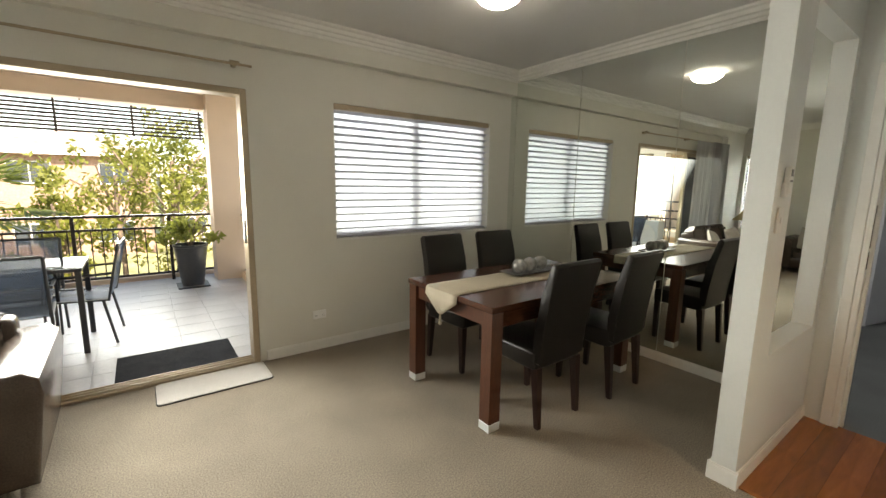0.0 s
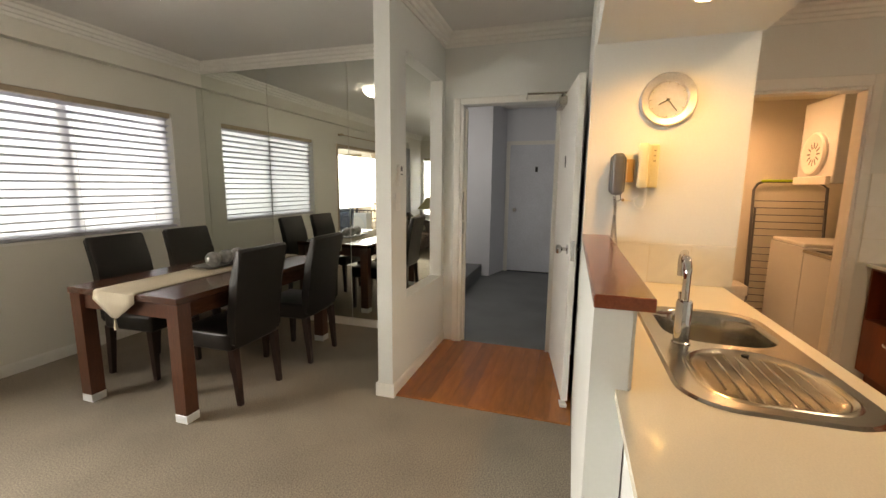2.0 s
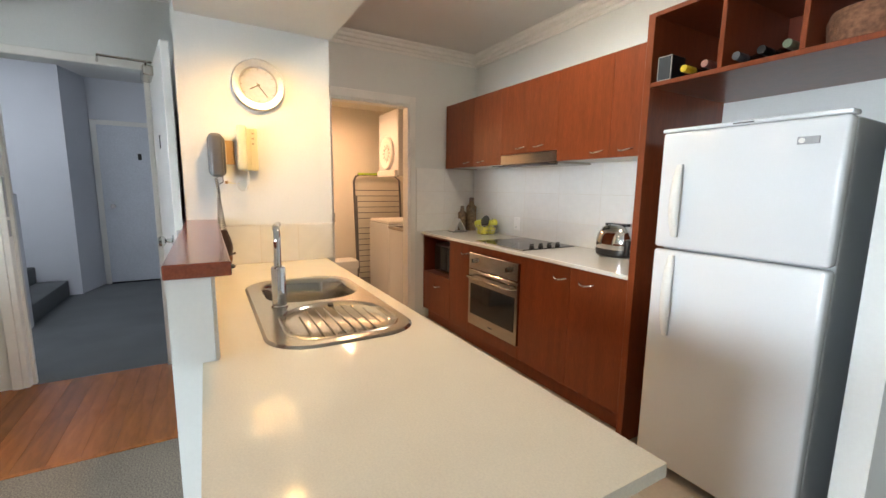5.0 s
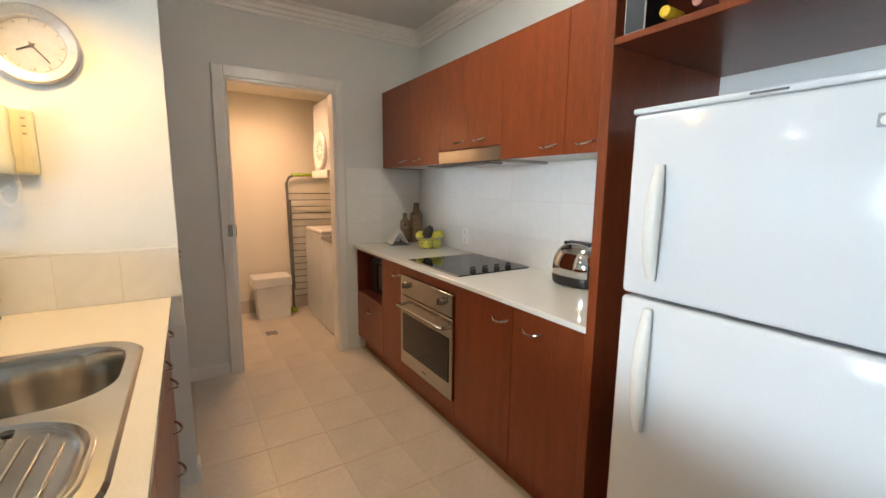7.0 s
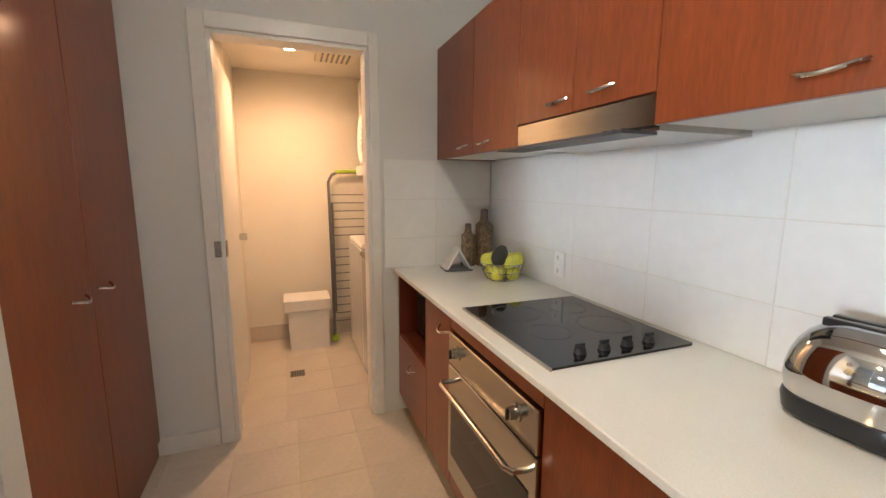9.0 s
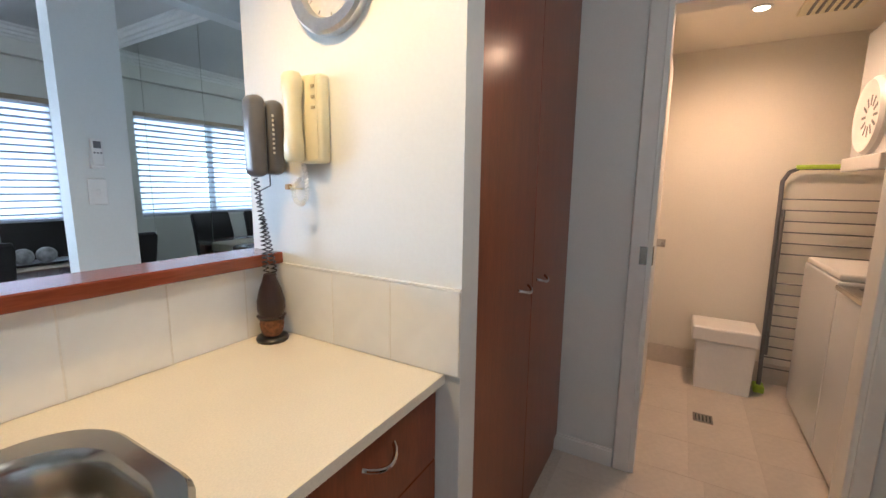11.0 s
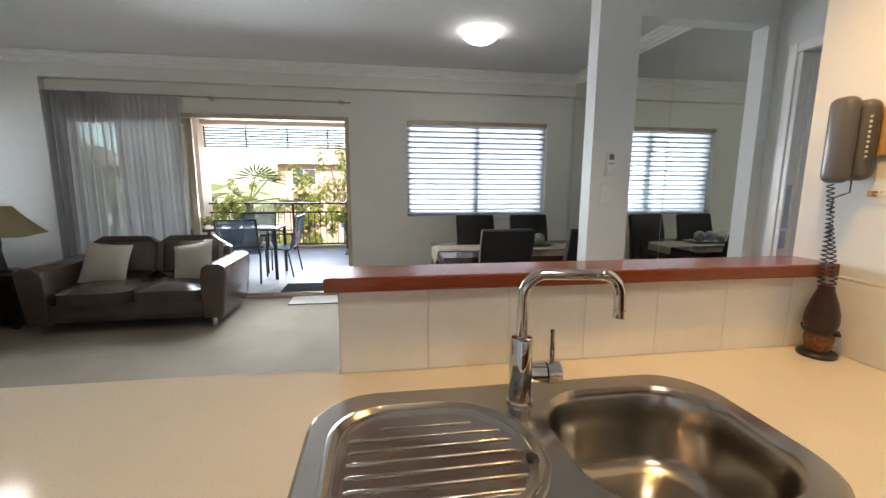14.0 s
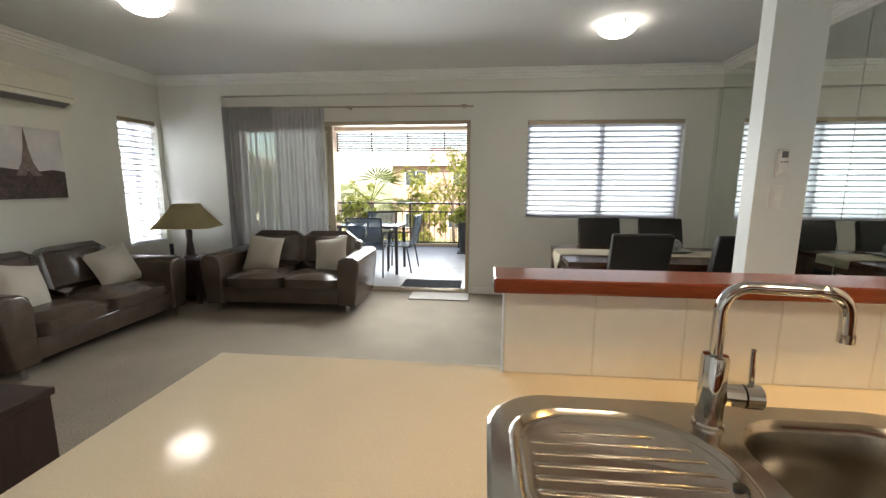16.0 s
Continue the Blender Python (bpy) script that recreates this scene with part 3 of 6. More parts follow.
for a in ((-0.50, -0.44, 0, 2.1), (-1.37, -1.31, 0, 2.1), (-1.31, -0.50, 2.04, 2.1)):
    part("architrave", bx(7.395, 7.418, a[0], a[1], a[2], a[3], 0.003), TRIM, hd)
part("door_knob", cyl((7.33, -0.60, 1.02), (7.39, -0.60, 1.02), 0.026), CHROME, hd)
part("unit_number", bx(7.384, 7.39, -0.94, -0.90, 1.62, 1.70), BLACK, hd)
for k in range(4):
    solid("hall_step", bx(5.66, 6.9, -0.18 + 0.27 * k, 1.6, 0.0 + 0.18 * k, 0.18 * (k + 1), 0.012, 2), HALLC, "grey carpeted step of the common stair", "step", "hall stair steps")
ll = thing("door_4", "white laundry door folded back inside the laundry", "door", kind="structure")
part("door_panel", bx(XL + 0.16, XL + 0.92, -2.588, -2.553, 0.012, 2.03, 0.003), TRIM, ll)
part("door_knob", cyl((XL + 0.84, -2.635, 1.0), (XL + 0.84, -2.588, 1.0), 0.024), CHROME, ll)
for z in (0.25, 1.75):
    part("hinge", bx(XL + 0.135, XL + 0.16, -2.594, -2.586, z, z + 0.09), CHROME, ll)
frame_2 = thing("door_frame_2", "white painted timber frame of the laundry doorway", "door frame", kind="structure")
for a in ((KL, KL + 0.07, 0, KT + 0.075), (KR - 0.055, KR, 0, KT + 0.075), (KR, KL, KT, KT + 0.075)):
    part("architrave", bx(XL - 0.018, XL, a[0], a[1], a[2], a[3], 0.004), TRIM, frame_2)
for a in ((KL - 0.02, KL, 0, KT), (KR, KR + 0.02, 0, KT), (KR + 0.02, KL - 0.02, KT - 0.02, KT)):
    part("jamb", bx(XL - 0.008, XL + 0.11, a[0], a[1], a[2], a[3], 0.002), TRIM, frame_2)
part("strike_plate", bx(XL - 0.0195, XL - 0.0175, KL - 0.0, KL + 0.03, 1.0, 1.08, 0.0005), STEEL, frame_2, "steel strike plate")
part("strike_return", bx(XL - 0.0195, XL + 0.03, KL - 0.024, KL - 0.02, 1.0, 1.08), STEEL, frame_2)

# ---- kitchen ----
KX0, KX1 = 1.90, 4.21


def pull(w=0.1, d=0.028, r=0.005):
    """A bowed chrome pull along x, standing out to -y... its feet lie at y = 0, it bows to +y."""
    return tube([(-w / 2 + w * k / 10, d * math.sin(math.pi * k / 10) ** 0.7, -0.012 * math.sin(math.pi * k / 10)) for k in range(11)], r, 8)


def put_pull(parent, x, y, z, turn=0.0, w=0.1):
    o = part("handle", pull(w), CHROME, parent, "bowed chrome handle", True)
    o.matrix_basis = Matrix.Translation((x, y, z)) @ pose(0, 0, 0, 0, 0, turn)
    return o


def base_unit(x0, x1, label, doors, drawers=(), niche=None):
    """A base cabinet against the cooktop wall: doors as (x0, x1, z0, z1, handle x)."""
    u = thing("base_cabinet", label, "cabinet", group="kitchen base cabinets")
    if niche:
        bb = bx(x0, x1, YS, -3.50, 0.12, niche[0])
        bb = bx(x0, x0 + 0.018, YS, -3.484, niche[0], 0.859, bm=bb)
        bb = bx(x1 - 0.018, x1, YS, -3.484, niche[0], 0.859, bm=bb)
        bb = bx(x0 + 0.018, x1 - 0.018, YS, YS + 0.02, niche[0], 0.859, bm=bb)
        bb = bx(x0 + 0.018, x1 - 0.018, YS, -3.484, 0.842, 0.859, bm=bb)
    else:
        bb = bx(x0, x1, YS, -3.502, 0.12, 0.859)
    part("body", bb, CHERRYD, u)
    part("kickboard", bx(x0, x1, -3.56, -3.542, 0.0, 0.12), CHERRY, u)
    for a, c, z0, z1, hx in doors:
        d = part("cabinet_door", bx(a + 0.0015, c - 0.0015, -3.50, -3.482, z0 + 0.0015, z1 - 0.0015, 0.0015), CHERRY, u)
        if hx is not None:
            put_pull(d, hx, -3.482, z1 - (0.075 if z1 > 0.6 else 0.10))
    return u


base_unit(3.69, KX1, "cherry base cabinet with a microwave niche above a drawer", [(3.69, KX1, 0.12, 0.50, 3.92)], niche=(0.50, 0.83))
base_unit(3.385, 3.69, "narrow cherry base cabinet with one door", [(3.385, 3.69, 0.12, 0.859, 3.45)])
ov_u = base_unit(2.755, 3.385, "cherry oven housing cabinet", [(2.755, 3.385, 0.12, 0.205, None), (2.755, 3.385, 0.805, 0.859, None)])
base_unit(KX0, 2.755, "cherry base cabinet with two doors", [(2.31, 2.755, 0.12, 0.859, 2.39), (KX0, 2.31, 0.12, 0.859, 2.19)])
solid("benchtop_south", bx(KX0, KX1 + 0.02, YS, -3.463, 0.861, 0.885, 0.003), STONEW, "pale stone benchtop along the cooktop wall", "benchtop", kind="structure")

oven = thing("oven", "stainless steel built-in oven with a dark glass door", "oven")
part("control_panel", bx(2.76, 3.37, -3.50, -3.468, 0.675, 0.80, 0.003), STEEL, oven)
dr = part("oven_door", bx(2.76, 3.37, -3.50, -3.468, 0.21, 0.667, 0.003), STEEL, oven)
part("oven_window", bx(2.79, 3.335, -3.469, -3.464, 0.305, 0.555, 0.001), BGLASS, dr, "dark glass oven window")
part("handle", tube([(2.80, -3.468, 0.612), (2.80, -3.425, 0.617), (2.82, -3.415, 0.617), (3.31, -3.415, 0.617), (3.33, -3.425, 0.617), (3.33, -3.468, 0.612)], 0.009), STEEL, dr)
for x in (3.28, 2.86):
    k = part("knob", lathe([(0.001, 0), (0.026, 0), (0.026, 0.004), (0.019, 0.006), (0.017, 0.028), (0.001, 0.029)], 20), STEEL, oven, smooth=True)
    k.matrix_basis = Matrix.Translation((x, -3.468, 0.745)) @ pose(0, 0, 0, -90)
    part("pointer", bx(-0.003, 0.003, -0.017, 0.017, 0.028, 0.034), BLACK, k)
part("badge", bx(3.04, 3.09, -3.4685, -3.4665, 0.245, 0.255), GPLAST, oven)

ct = thing("cooktop", "black ceramic glass cooktop with four black knobs", "cooktop")
part("glass_plate", prism(rrect(2.79, 3.355, -4.03, -3.525, 0.006, 2), "z", 0.8855, 0.893), BGLASS, ct)
part("front_trim", bx(2.787, 3.358, -3.525, -3.519, 0.885, 0.894), STEEL, ct)
for k in range(4):
    q = part("knob", lathe([(0.001, 0), (0.019, 0), (0.017, 0.012), (0.013, 0.017), (0.001, 0.018)], 18, (2.848, -3.66 - 0.085 * k, 0.893)), BLACK, ct, smooth=True)
    part("grip", bx(2.844, 2.852, -3.678 - 0.085 * k, -3.642 - 0.085 * k, 0.909, 0.920, 0.003), BLACK, q)
for x, y, r in ((3.23, -3.68, 0.09), (3.22, -3.90, 0.07), (3.02, -3.68, 0.07), (3.02, -3.90, 0.09)):
    b = bmesh.new()
    bmesh.ops.create_circle(b, segments=40, radius=r)
    b2 = [e for e in b.edges]
    ext = bmesh.ops.extrude_edge_only(b, edges=b2)
    for v in [g for g in ext["geom"] if isinstance(g, bmesh.types.BMVert)]:
        v.co *= 0.97
    bmesh.ops.transform(b, matrix=Matrix.Translation((x, y, 0.8935)), verts=b.verts)
    part("zone_ring", b, GPLAST, ct)


def wall_unit(x0, x1, z0, label, doors):
    u = thing("wall_cabinet", label, "cabinet", group="kitchen wall cabinets")
    part("body", bx(x0, x1, YS, -3.737, z0 + 0.004, 2.088), WHITE, u)
    for a, c, hx in doors:
        d = part("cabinet_door", bx(a + 0.0015, c - 0.0015, -3.735, -3.717, z0, 2.09, 0.0015), CHERRY, u)
        put_pull(d, hx, -3.717, z0 + 0.045)
    return u


wall_unit(3.326, 4.18, 1.50, "cherry wall cabinet with two doors", [(3.72, 4.18, 3.825), (3.326, 3.72, 3.60)])
part("end_panel", bx(4.18, 4.198, YS, -3.717, 1.50, 2.09), CHERRY, bpy.data.objects["wall_cabinet"])
wall_unit(2.71, 3.326, 1.575, "short cherry wall cabinet above the range hood", [(3.01, 3.326, 3.09), (2.71, 3.01, 2.893)])
wall_unit(KX0, 2.71, 1.50, "cherry wall cabinet with two doors", [(2.288, 2.71, 2.38), (KX0, 2.288, 2.18)])
hood = thing("range_hood", "stainless steel slide-out range hood", "range hood")
part("front_panel", bx(2.705, 3.322, -3.735, -3.718, 1.498, 1.572, 0.002), STEEL, hood)
part("canopy", bx(2.71, 3.32, YS + 0.02, -3.737, 1.488, 1.572), STEEL, hood)
part("visor", bx(2.715, 3.315, -3.737, -3.63, 1.478, 1.486), GREYM, hood)
for k in range(3):
    part("switch", cyl((2.74 + 0.03 * k, -3.66, 1.486), (2.74 + 0.03 * k, -3.66, 1.492), 0.008, n=10), BLACK, hood)

tall = thing("fridge_housing", "dark cherry end panel and open wine rack over the fridge", "shelf unit")
part("end_panel", bx(1.865, KX0, YS, -3.44, 0, 2.10, 0.002), CHERRY, tall)
part("shelf", bx(1.074, 1.865, YS + 0.002, -3.44, 1.777, 1.797, 0.002), CHERRY, tall)
part("shelf", bx(1.074, 1.865, YS + 0.002, -3.44, 2.08, 2.10, 0.002), CHERRY, tall)
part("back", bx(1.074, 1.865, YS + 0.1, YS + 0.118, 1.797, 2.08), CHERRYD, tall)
for x in (1.565, 1.30, 1.074):
    part("divider", bx(x, x + 0.018, YS + 0.118, -3.442, 1.797, 2.08, 0.002), CHERRY, tall)

# fridge
IVORY = surf("ivory_moulded_plastic", (0.76, 0.755, 0.70), 0.3, grain=(60, 0.02), blot=(9, 0.03))
fr = thing("fridge", "white two-door top-freezer fridge with upright handles", "fridge")
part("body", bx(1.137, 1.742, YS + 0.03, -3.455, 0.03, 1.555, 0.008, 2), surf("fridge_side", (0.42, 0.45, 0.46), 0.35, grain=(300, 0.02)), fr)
for z0, z1 in ((1.064, 1.556), (0.06, 1.055)):
    fd = part("fridge_door", bx(1.135, 1.744, -3.45, -3.385, z0, z1, 0.014, 4), ENAMEL, fr, smooth=True)
    h0, h1 = (1.115, 1.42) if z0 > 1 else (0.675, 1.035)
    rings = []
    for k in range(17):
        f = k / 16
        q = math.sin(math.pi * min(max(f, 0.02), 0.98)) ** 0.5
        rings.append((h0 + (h1 - h0) * f, 0.009 + 0.012 * q, 0.006 + 0.010 * q, -3.384 + 0.026 * q))
    grip = loft(rings, 2.2, 24)
    bmesh.ops.translate(grip, vec=(1.652, 0, 0), verts=grip.verts)
    part("handle", grip, IVORY, fd, "white moulded handle", True)
part("top_cap", bx(1.133, 1.746, -3.452, -3.383, 1.556, 1.572, 0.005, 2), ENAMEL, fr, smooth=True)
part("cap_slot", bx(1.40, 1.47, -3.3835, -3.3822, 1.561, 1.566), GPLAST, fr)
part("badge", bx(1.205, 1.265, -3.386, -3.382, 1.47, 1.495, 0.001), surf("badge_grey", (0.34, 0.35, 0.36), 0.35, 0.3), fr, "small grey badge")
part("badge_disc", cyl((1.252, -3.382, 1.4825), (1.252, -3.380, 1.4825), 0.009), WPLAST, fr)
part("hinge_cover", bx(1.15, 1.22, -3.47, -3.40, 1.556, 1.575, 0.004), WPLAST, fr)
part("energy_label", bx(1.35, 1.52, -3.47, -3.40, 1.561, 1.5625), GPLAST, fr)

# peninsula bench
pen = thing("peninsula_cabinet", "cherry peninsula base cabinets with drawers facing the kitchen", "cabinet")
b = bx(1.06, XN - 0.004, -2.205, -1.665, 0.10, 0.69)
b = bx(1.06, 1.66, -2.205, -1.665, 0.69, 0.859, bm=b)
b = bx(2.54, XN - 0.004, -2.205, -1.665, 0.69, 0.859, bm=b)
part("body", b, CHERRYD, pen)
part("kickboard", bx(1.08, XN - 0.004, -2.16, -2.145, 0, 0.10), CHERRY, pen)
part("back_panel", bx(1.06, 1.72, -1.664, -1.645, 0.0, 0.860), WHITE, pen, "white painted back panel")
part("side_panel", bx(1.04, 1.06, -2.225, -1.645, 0.0, 0.860), WHITE, pen)
for z0, z1 in ((0.66, 0.859), (0.48, 0.657), (0.30, 0.477), (0.12, 0.297)):
    d = part("drawer_front", bx(2.62, XN - 0.006, -2.225, -2.207, z0, z1, 0.0015), CHERRY, pen)
    put_pull(d, 2.84, -2.225, z1 - 0.06, 180)
for a, c, hx in ((1.064, 1.58, 1.50), (1.58, 2.10, 1.66), (2.10, 2.62, 2.54)):
    d = part("cabinet_door", bx(a + 0.0015, c - 0.0015, -2.225, -2.207, 0.12, 0.859, 0.0015), CHERRY, pen)
    put_pull(d, hx, -2.225, 0.79, 180)

# benchtop with a hole for the sink
SX0, SX1, SY0, SY1 = 1.682, 2.558, -2.195, -1.757
outline = [(0.956, -2.247), (XN, -2.247), (XN, -1.645), (1.718, -1.645), (1.718, -1.612), (0.956, -1.612)]
hole = rrect(SX0 + 0.012, SX1 - 0.012, SY0 + 0.012, SY1 - 0.012, 0.11, 8)
b = bmesh.new()
for z in (0.861, 0.885):
    sides = []
    for loop in (outline, hole):
        vs = [b.verts.new((x, y, z)) for x, y in loop]
        sides += [b.edges.new((vs[k], vs[(k + 1) % len(vs)])) for k in range(len(vs))]
    bmesh.ops.triangle_fill(b, use_beauty=True, edges=sides, normal=(0, 0, 1))
b.verts.ensure_lookup_table()
half = len(b.verts) // 2
for base, count in ((0, len(outline)), (len(outline), len(hole))):
    for k in range(count):
        p, q = base + k, base + (k + 1) % count
        b.faces.new((b.verts[p], b.verts[q], b.verts[half + q], b.verts[half + p]))
solid("benchtop_peninsula", b, STONE, "cream stone peninsula benchtop round the sink", "benchtop", kind="structure")

# bar wall and its timber cap
structure("wall_bar", bx(1.722, XN, -1.641, -1.55, 0, 1.096), WHITE, "low white wall behind the sink", "wall")
solid("bar_cap", bx(1.695, XN, -1.685, -1.547, 1.0965, 1.131, 0.004, 2), CAPW, "varnished red timber cap on the low bar wall", "ledge", kind="structure")

# sink: one pressed sheet, drainer to the west, bowl to the east
sink = thing("kitchen_sink", "stainless steel inset sink with a ribbed drainer", "sink")


def ring_mesh(loops):
    """Skins loops of equal length, each a list of points; the last loop is closed by a face."""
    bm = bmesh.new()
    rows = [[bm.verts.new(p) for p in loop] for loop in loops]
    n = len(rows[0])
    for a, c in zip(rows, rows[1:]):
        for k in range(n):
            bm.faces.new((a[k], a[(k + 1) % n], c[(k + 1) % n], c[k]))
    bm.faces.new(rows[-1])
    return bm


def rloop(x0, x1, y0, y1, r, z, n=8):
    return [(x, y, z) for x, y in rrect(x0, x1, y0, y1, r, n)]


def rloop2(x0, x1, y0, y1, ra, rb, z, n=8):
    """A rounded loop whose corners at x0 have the radius ra, those at x1 rb."""
    pts = arc(x1 - rb, y1 - rb, rb, 0, 90, n) + arc(x0 + ra, y1 - ra, ra, 90, 180, n) + arc(x0 + ra, y0 + ra, ra, 180, 270, n) + arc(x1 - rb, y0 + rb, rb, 270, 360, n)
    return [(x, y, z) for x, y in pts]


DX0, DX1 = SX0 + 0.040, 2.098   # drainer tray
BX0, BX1 = 2.132, SX1 - 0.040  # bowl
BY0, BY1 = SY0 + 0.034, SY1 - 0.055
rim = rloop(SX0, SX1, SY0, SY1, 0.125, 0.8855)
b = bmesh.new()
outer = [b.verts.new(p) for p in rim]
mid = [b.verts.new(p) for p in rloop(SX0 + 0.008, SX1 - 0.008, SY0 + 0.008, SY1 - 0.008, 0.12, 0.892)]
n = len(rim)
for k in range(n):
    b.faces.new((outer[k], outer[(k + 1) % n], mid[(k + 1) % n], mid[k]))
holes = []
for lp in (rloop2(DX0, DX1, BY0, BY1, 0.11, 0.168, 0.892), rloop(BX0, BX1, BY0, BY1, 0.125, 0.892)):
    vs = [b.verts.new(p) for p in lp]
    holes += [b.edges.new((vs[k], vs[(k + 1) % n])) for k in range(n)]
edge = [b.edges.get((mid[k], mid[(k + 1) % n])) for k in range(n)]
bmesh.ops.triangle_fill(b, use_beauty=True, edges=edge + holes, normal=(0, 0, 1))
part("rim", b, SINKS, sink)
loops = [rloop(BX0 + d, BX1 - d, BY0 + d, BY1 - d, max(0.125 - d * 0.5, 0.06), z) for d, z in ((0, 0.892), (0.006, 0.886), (0.012, 0.872), (0.020, 0.80), (0.026, 0.745), (0.036, 0.726), (0.06, 0.715), (0.11, 0.711))]
part("bowl", ring_mesh(loops), SINKS, sink, "deep rounded steel bowl", True)
loops = [rloop2(DX0 + d, DX1 - d, BY0 + d, BY1 - d, 0.11 - d * 0.6, 0.168 - d * 0.8, z) for d, z in ((0, 0.892), (0.004, 0.8945), (0.009, 0.8945), (0.014, 0.889), (0.018, 0.886), (0.023, 0.888), (0.028, 0.886), (0.036, 0.882))]
tray = part("drainer", ring_mesh(loops), SINKS, sink, "ribbed draining tray", True)
for k in range(8):
    y = -1.886 - 0.0313 * k
    q = abs(k - 3.5)
    xa, xe = (1.82 if q > 3 else 1.762), 2.053 - (0.012 if q > 2 else 0.0) - (0.05 if q > 3 else 0.0)
    part("rib", tube([(xa, y, 0.880), (xa + 0.006, y, 0.8826), (xe - 0.006, y, 0.8826), (xe, y, 0.880)], 0.0030, 10), SINKS, tray, smooth=True)
part("overflow_hole", cyl((2.071, -2.01, 0.884), (2.071, -2.01, 0.8885), 0.011), BLACK, sink)
w = part("waste", lathe([(0.046, 0.712), (0.046, 0.716), (0.036, 0.714), (0.034, 0.708), (0.012, 0.707), (0.010, 0.714), (0.001, 0.715)], 24, ((BX0 + BX1) / 2, (BY0 + BY1) / 2, 0)), CHROME, sink, "chrome basket waste", True)
for k in range(6):
    a = math.pi * k / 3
    part("slot", cyl(((BX0 + BX1) / 2 + 0.023 * math.cos(a), (BY0 + BY1) / 2 + 0.023 * math.sin(a), 0.7085), ((BX0 + BX1) / 2 + 0.023 * math.cos(a), (BY0 + BY1) / 2 + 0.023 * math.sin(a), 0.7095), 0.006, n=8), BLACK, w)
TX, TY = 2.106, -1.843
tap = thing("mixer_tap", "chrome gooseneck mixer tap with a pin lever", "tap")
part("body", lathe([(0.027, 0.890), (0.028, 0.897), (0.0235, 0.90), (0.0235, 1.028), (0.021, 1.034), (0.012, 1.035)], 28, (TX, TY, 0)), CHROME, tap, smooth=True)
sp = [(TX, TY, 1.03), (TX, TY, 1.12)]
sp += [(TX + 0.045 - 0.045 * math.cos(a), TY - 0.002, 1.12 + 0.045 * math.sin(a)) for a in [radians(12 * k) for k in range(1, 8)]]
sp += [(TX + 0.145, TY - 0.02, 1.165)]
sp += [(TX + 0.152 + 0.042 * math.sin(a), TY - 0.025, 1.122 + 0.043 * math.cos(a)) for a in [radians(11 * k) for k in range(0, 9)]]
sp += [(TX + 0.195, TY - 0.027, 1.085)]
part("spout", tube(sp, 0.0115, 14), CHROME, tap, smooth=True)
part("aerator", cyl((TX + 0.195, TY - 0.027, 1.076), (TX + 0.195, TY - 0.027, 1.092), 0.0125, n=18), CHROME, tap)
part("valve", cyl((TX + 0.02, TY, 0.955), (TX + 0.052, TY - 0.004, 0.955), 0.021, n=24), CHROME, tap)
lv = part("lever_knob", cyl((TX + 0.054, TY - 0.004, 0.955), (TX + 0.082, TY - 0.006, 0.955), 0.0225, n=24), CHROME, tap)
part("lever_pin", cyl((TX + 0.066, TY - 0.004, 0.972), (TX + 0.066, TY + 0.0, 1.046), 0.005, n=10), CHROME, lv)

# wall tiles: upstand by the sink, nib, cooktop wall
def tile_run(parent, boxes, material, along):
    """Tiles as thin bevelled slabs, each an object on the parent."""
    cache = {}
    for x0, x1, y0, y1, z0, z1 in boxes:
        key = tuple(round(v, 3) for v in (x1 - x0, y1 - y0, z1 - z0))
        if key not in cache:
            b = bx(-key[0] / 2, key[0] / 2, -key[1] / 2, key[1] / 2, -key[2] / 2, key[2] / 2, 0.0015)
            o = part("tile", b, material, parent)
            cache[key] = o.data
        else:
            o = new("tile", cache[key])
            o.parent = parent
        o.location = ((x0 + x1) / 2, (y0 + y1) / 2, (z0 + z1) / 2)


g = 0.002
ups = tagged(part("upstand_tiles", bx(1.724, XN - 0.001, -1.6486, -1.6415, 0.886, 1.096), GROUTW), "row of white wall tiles under the bar cap", "wall tiles", kind="structure")
xs = [1.724] + [1.936 + 0.205 * k for k in range(6)] + [XN - 0.008]
tile_run(ups, [(a + g / 2, c - g / 2, -1.6495, -1.643, 0.887, 1.0955) for a, c in zip(xs, xs[1:])], TILEW, "x")
nib = tagged(part("nib_tiles", bx(XN - 0.0071, XN - 0.0003, -2.286, -1.651, 0.886, 1.09), GROUTW), "row of white wall tiles below the clock", "wall tiles", kind="structure")
ys = [-2.286, -2.088, -1.889, -1.651]
tile_run(nib, [(XN - 0.008, XN - 0.0015, a + g / 2, c - g / 2, 0.887, 1.093) for a, c in zip(ys, ys[1:])], TILEW, "y")
part("tile_trim", bx(XN - 0.009, XN - 0.0003, -2.288, -1.687, 1.0935, 1.0985), TRIM, nib)
spl = tagged(part("splashback_tiles", bx(KX0, XL - 0.009, YS + 0.0003, YS + 0.0071, 0.886, 1.50), GROUTW), "large white splashback tiles behind the cooktop", "wall tiles", kind="structure")
zs = [0.886, 1.055, 1.277, 1.50]
xs = [KX0] + [KX0 + 0.31 + 0.405 * k for k in range(5)] + [XL - 0.009]
tile_run(spl, [(a + g / 2, c - g / 2, YS + 0.0015, YS + 0.008, z0 + g / 2, z1 - g / 2) for a, c in zip(xs, xs[1:]) for z0, z1 in zip(zs, zs[1:])], TILEW, "x")
spr = tagged(part("splashback_return_tiles", bx(XL - 0.0071, XL - 0.0003, YS + 0.008, KR - 0.072, 0.886, 1.50), GROUTW), "white wall tiles beside the laundry doorway", "wall tiles", kind="structure")
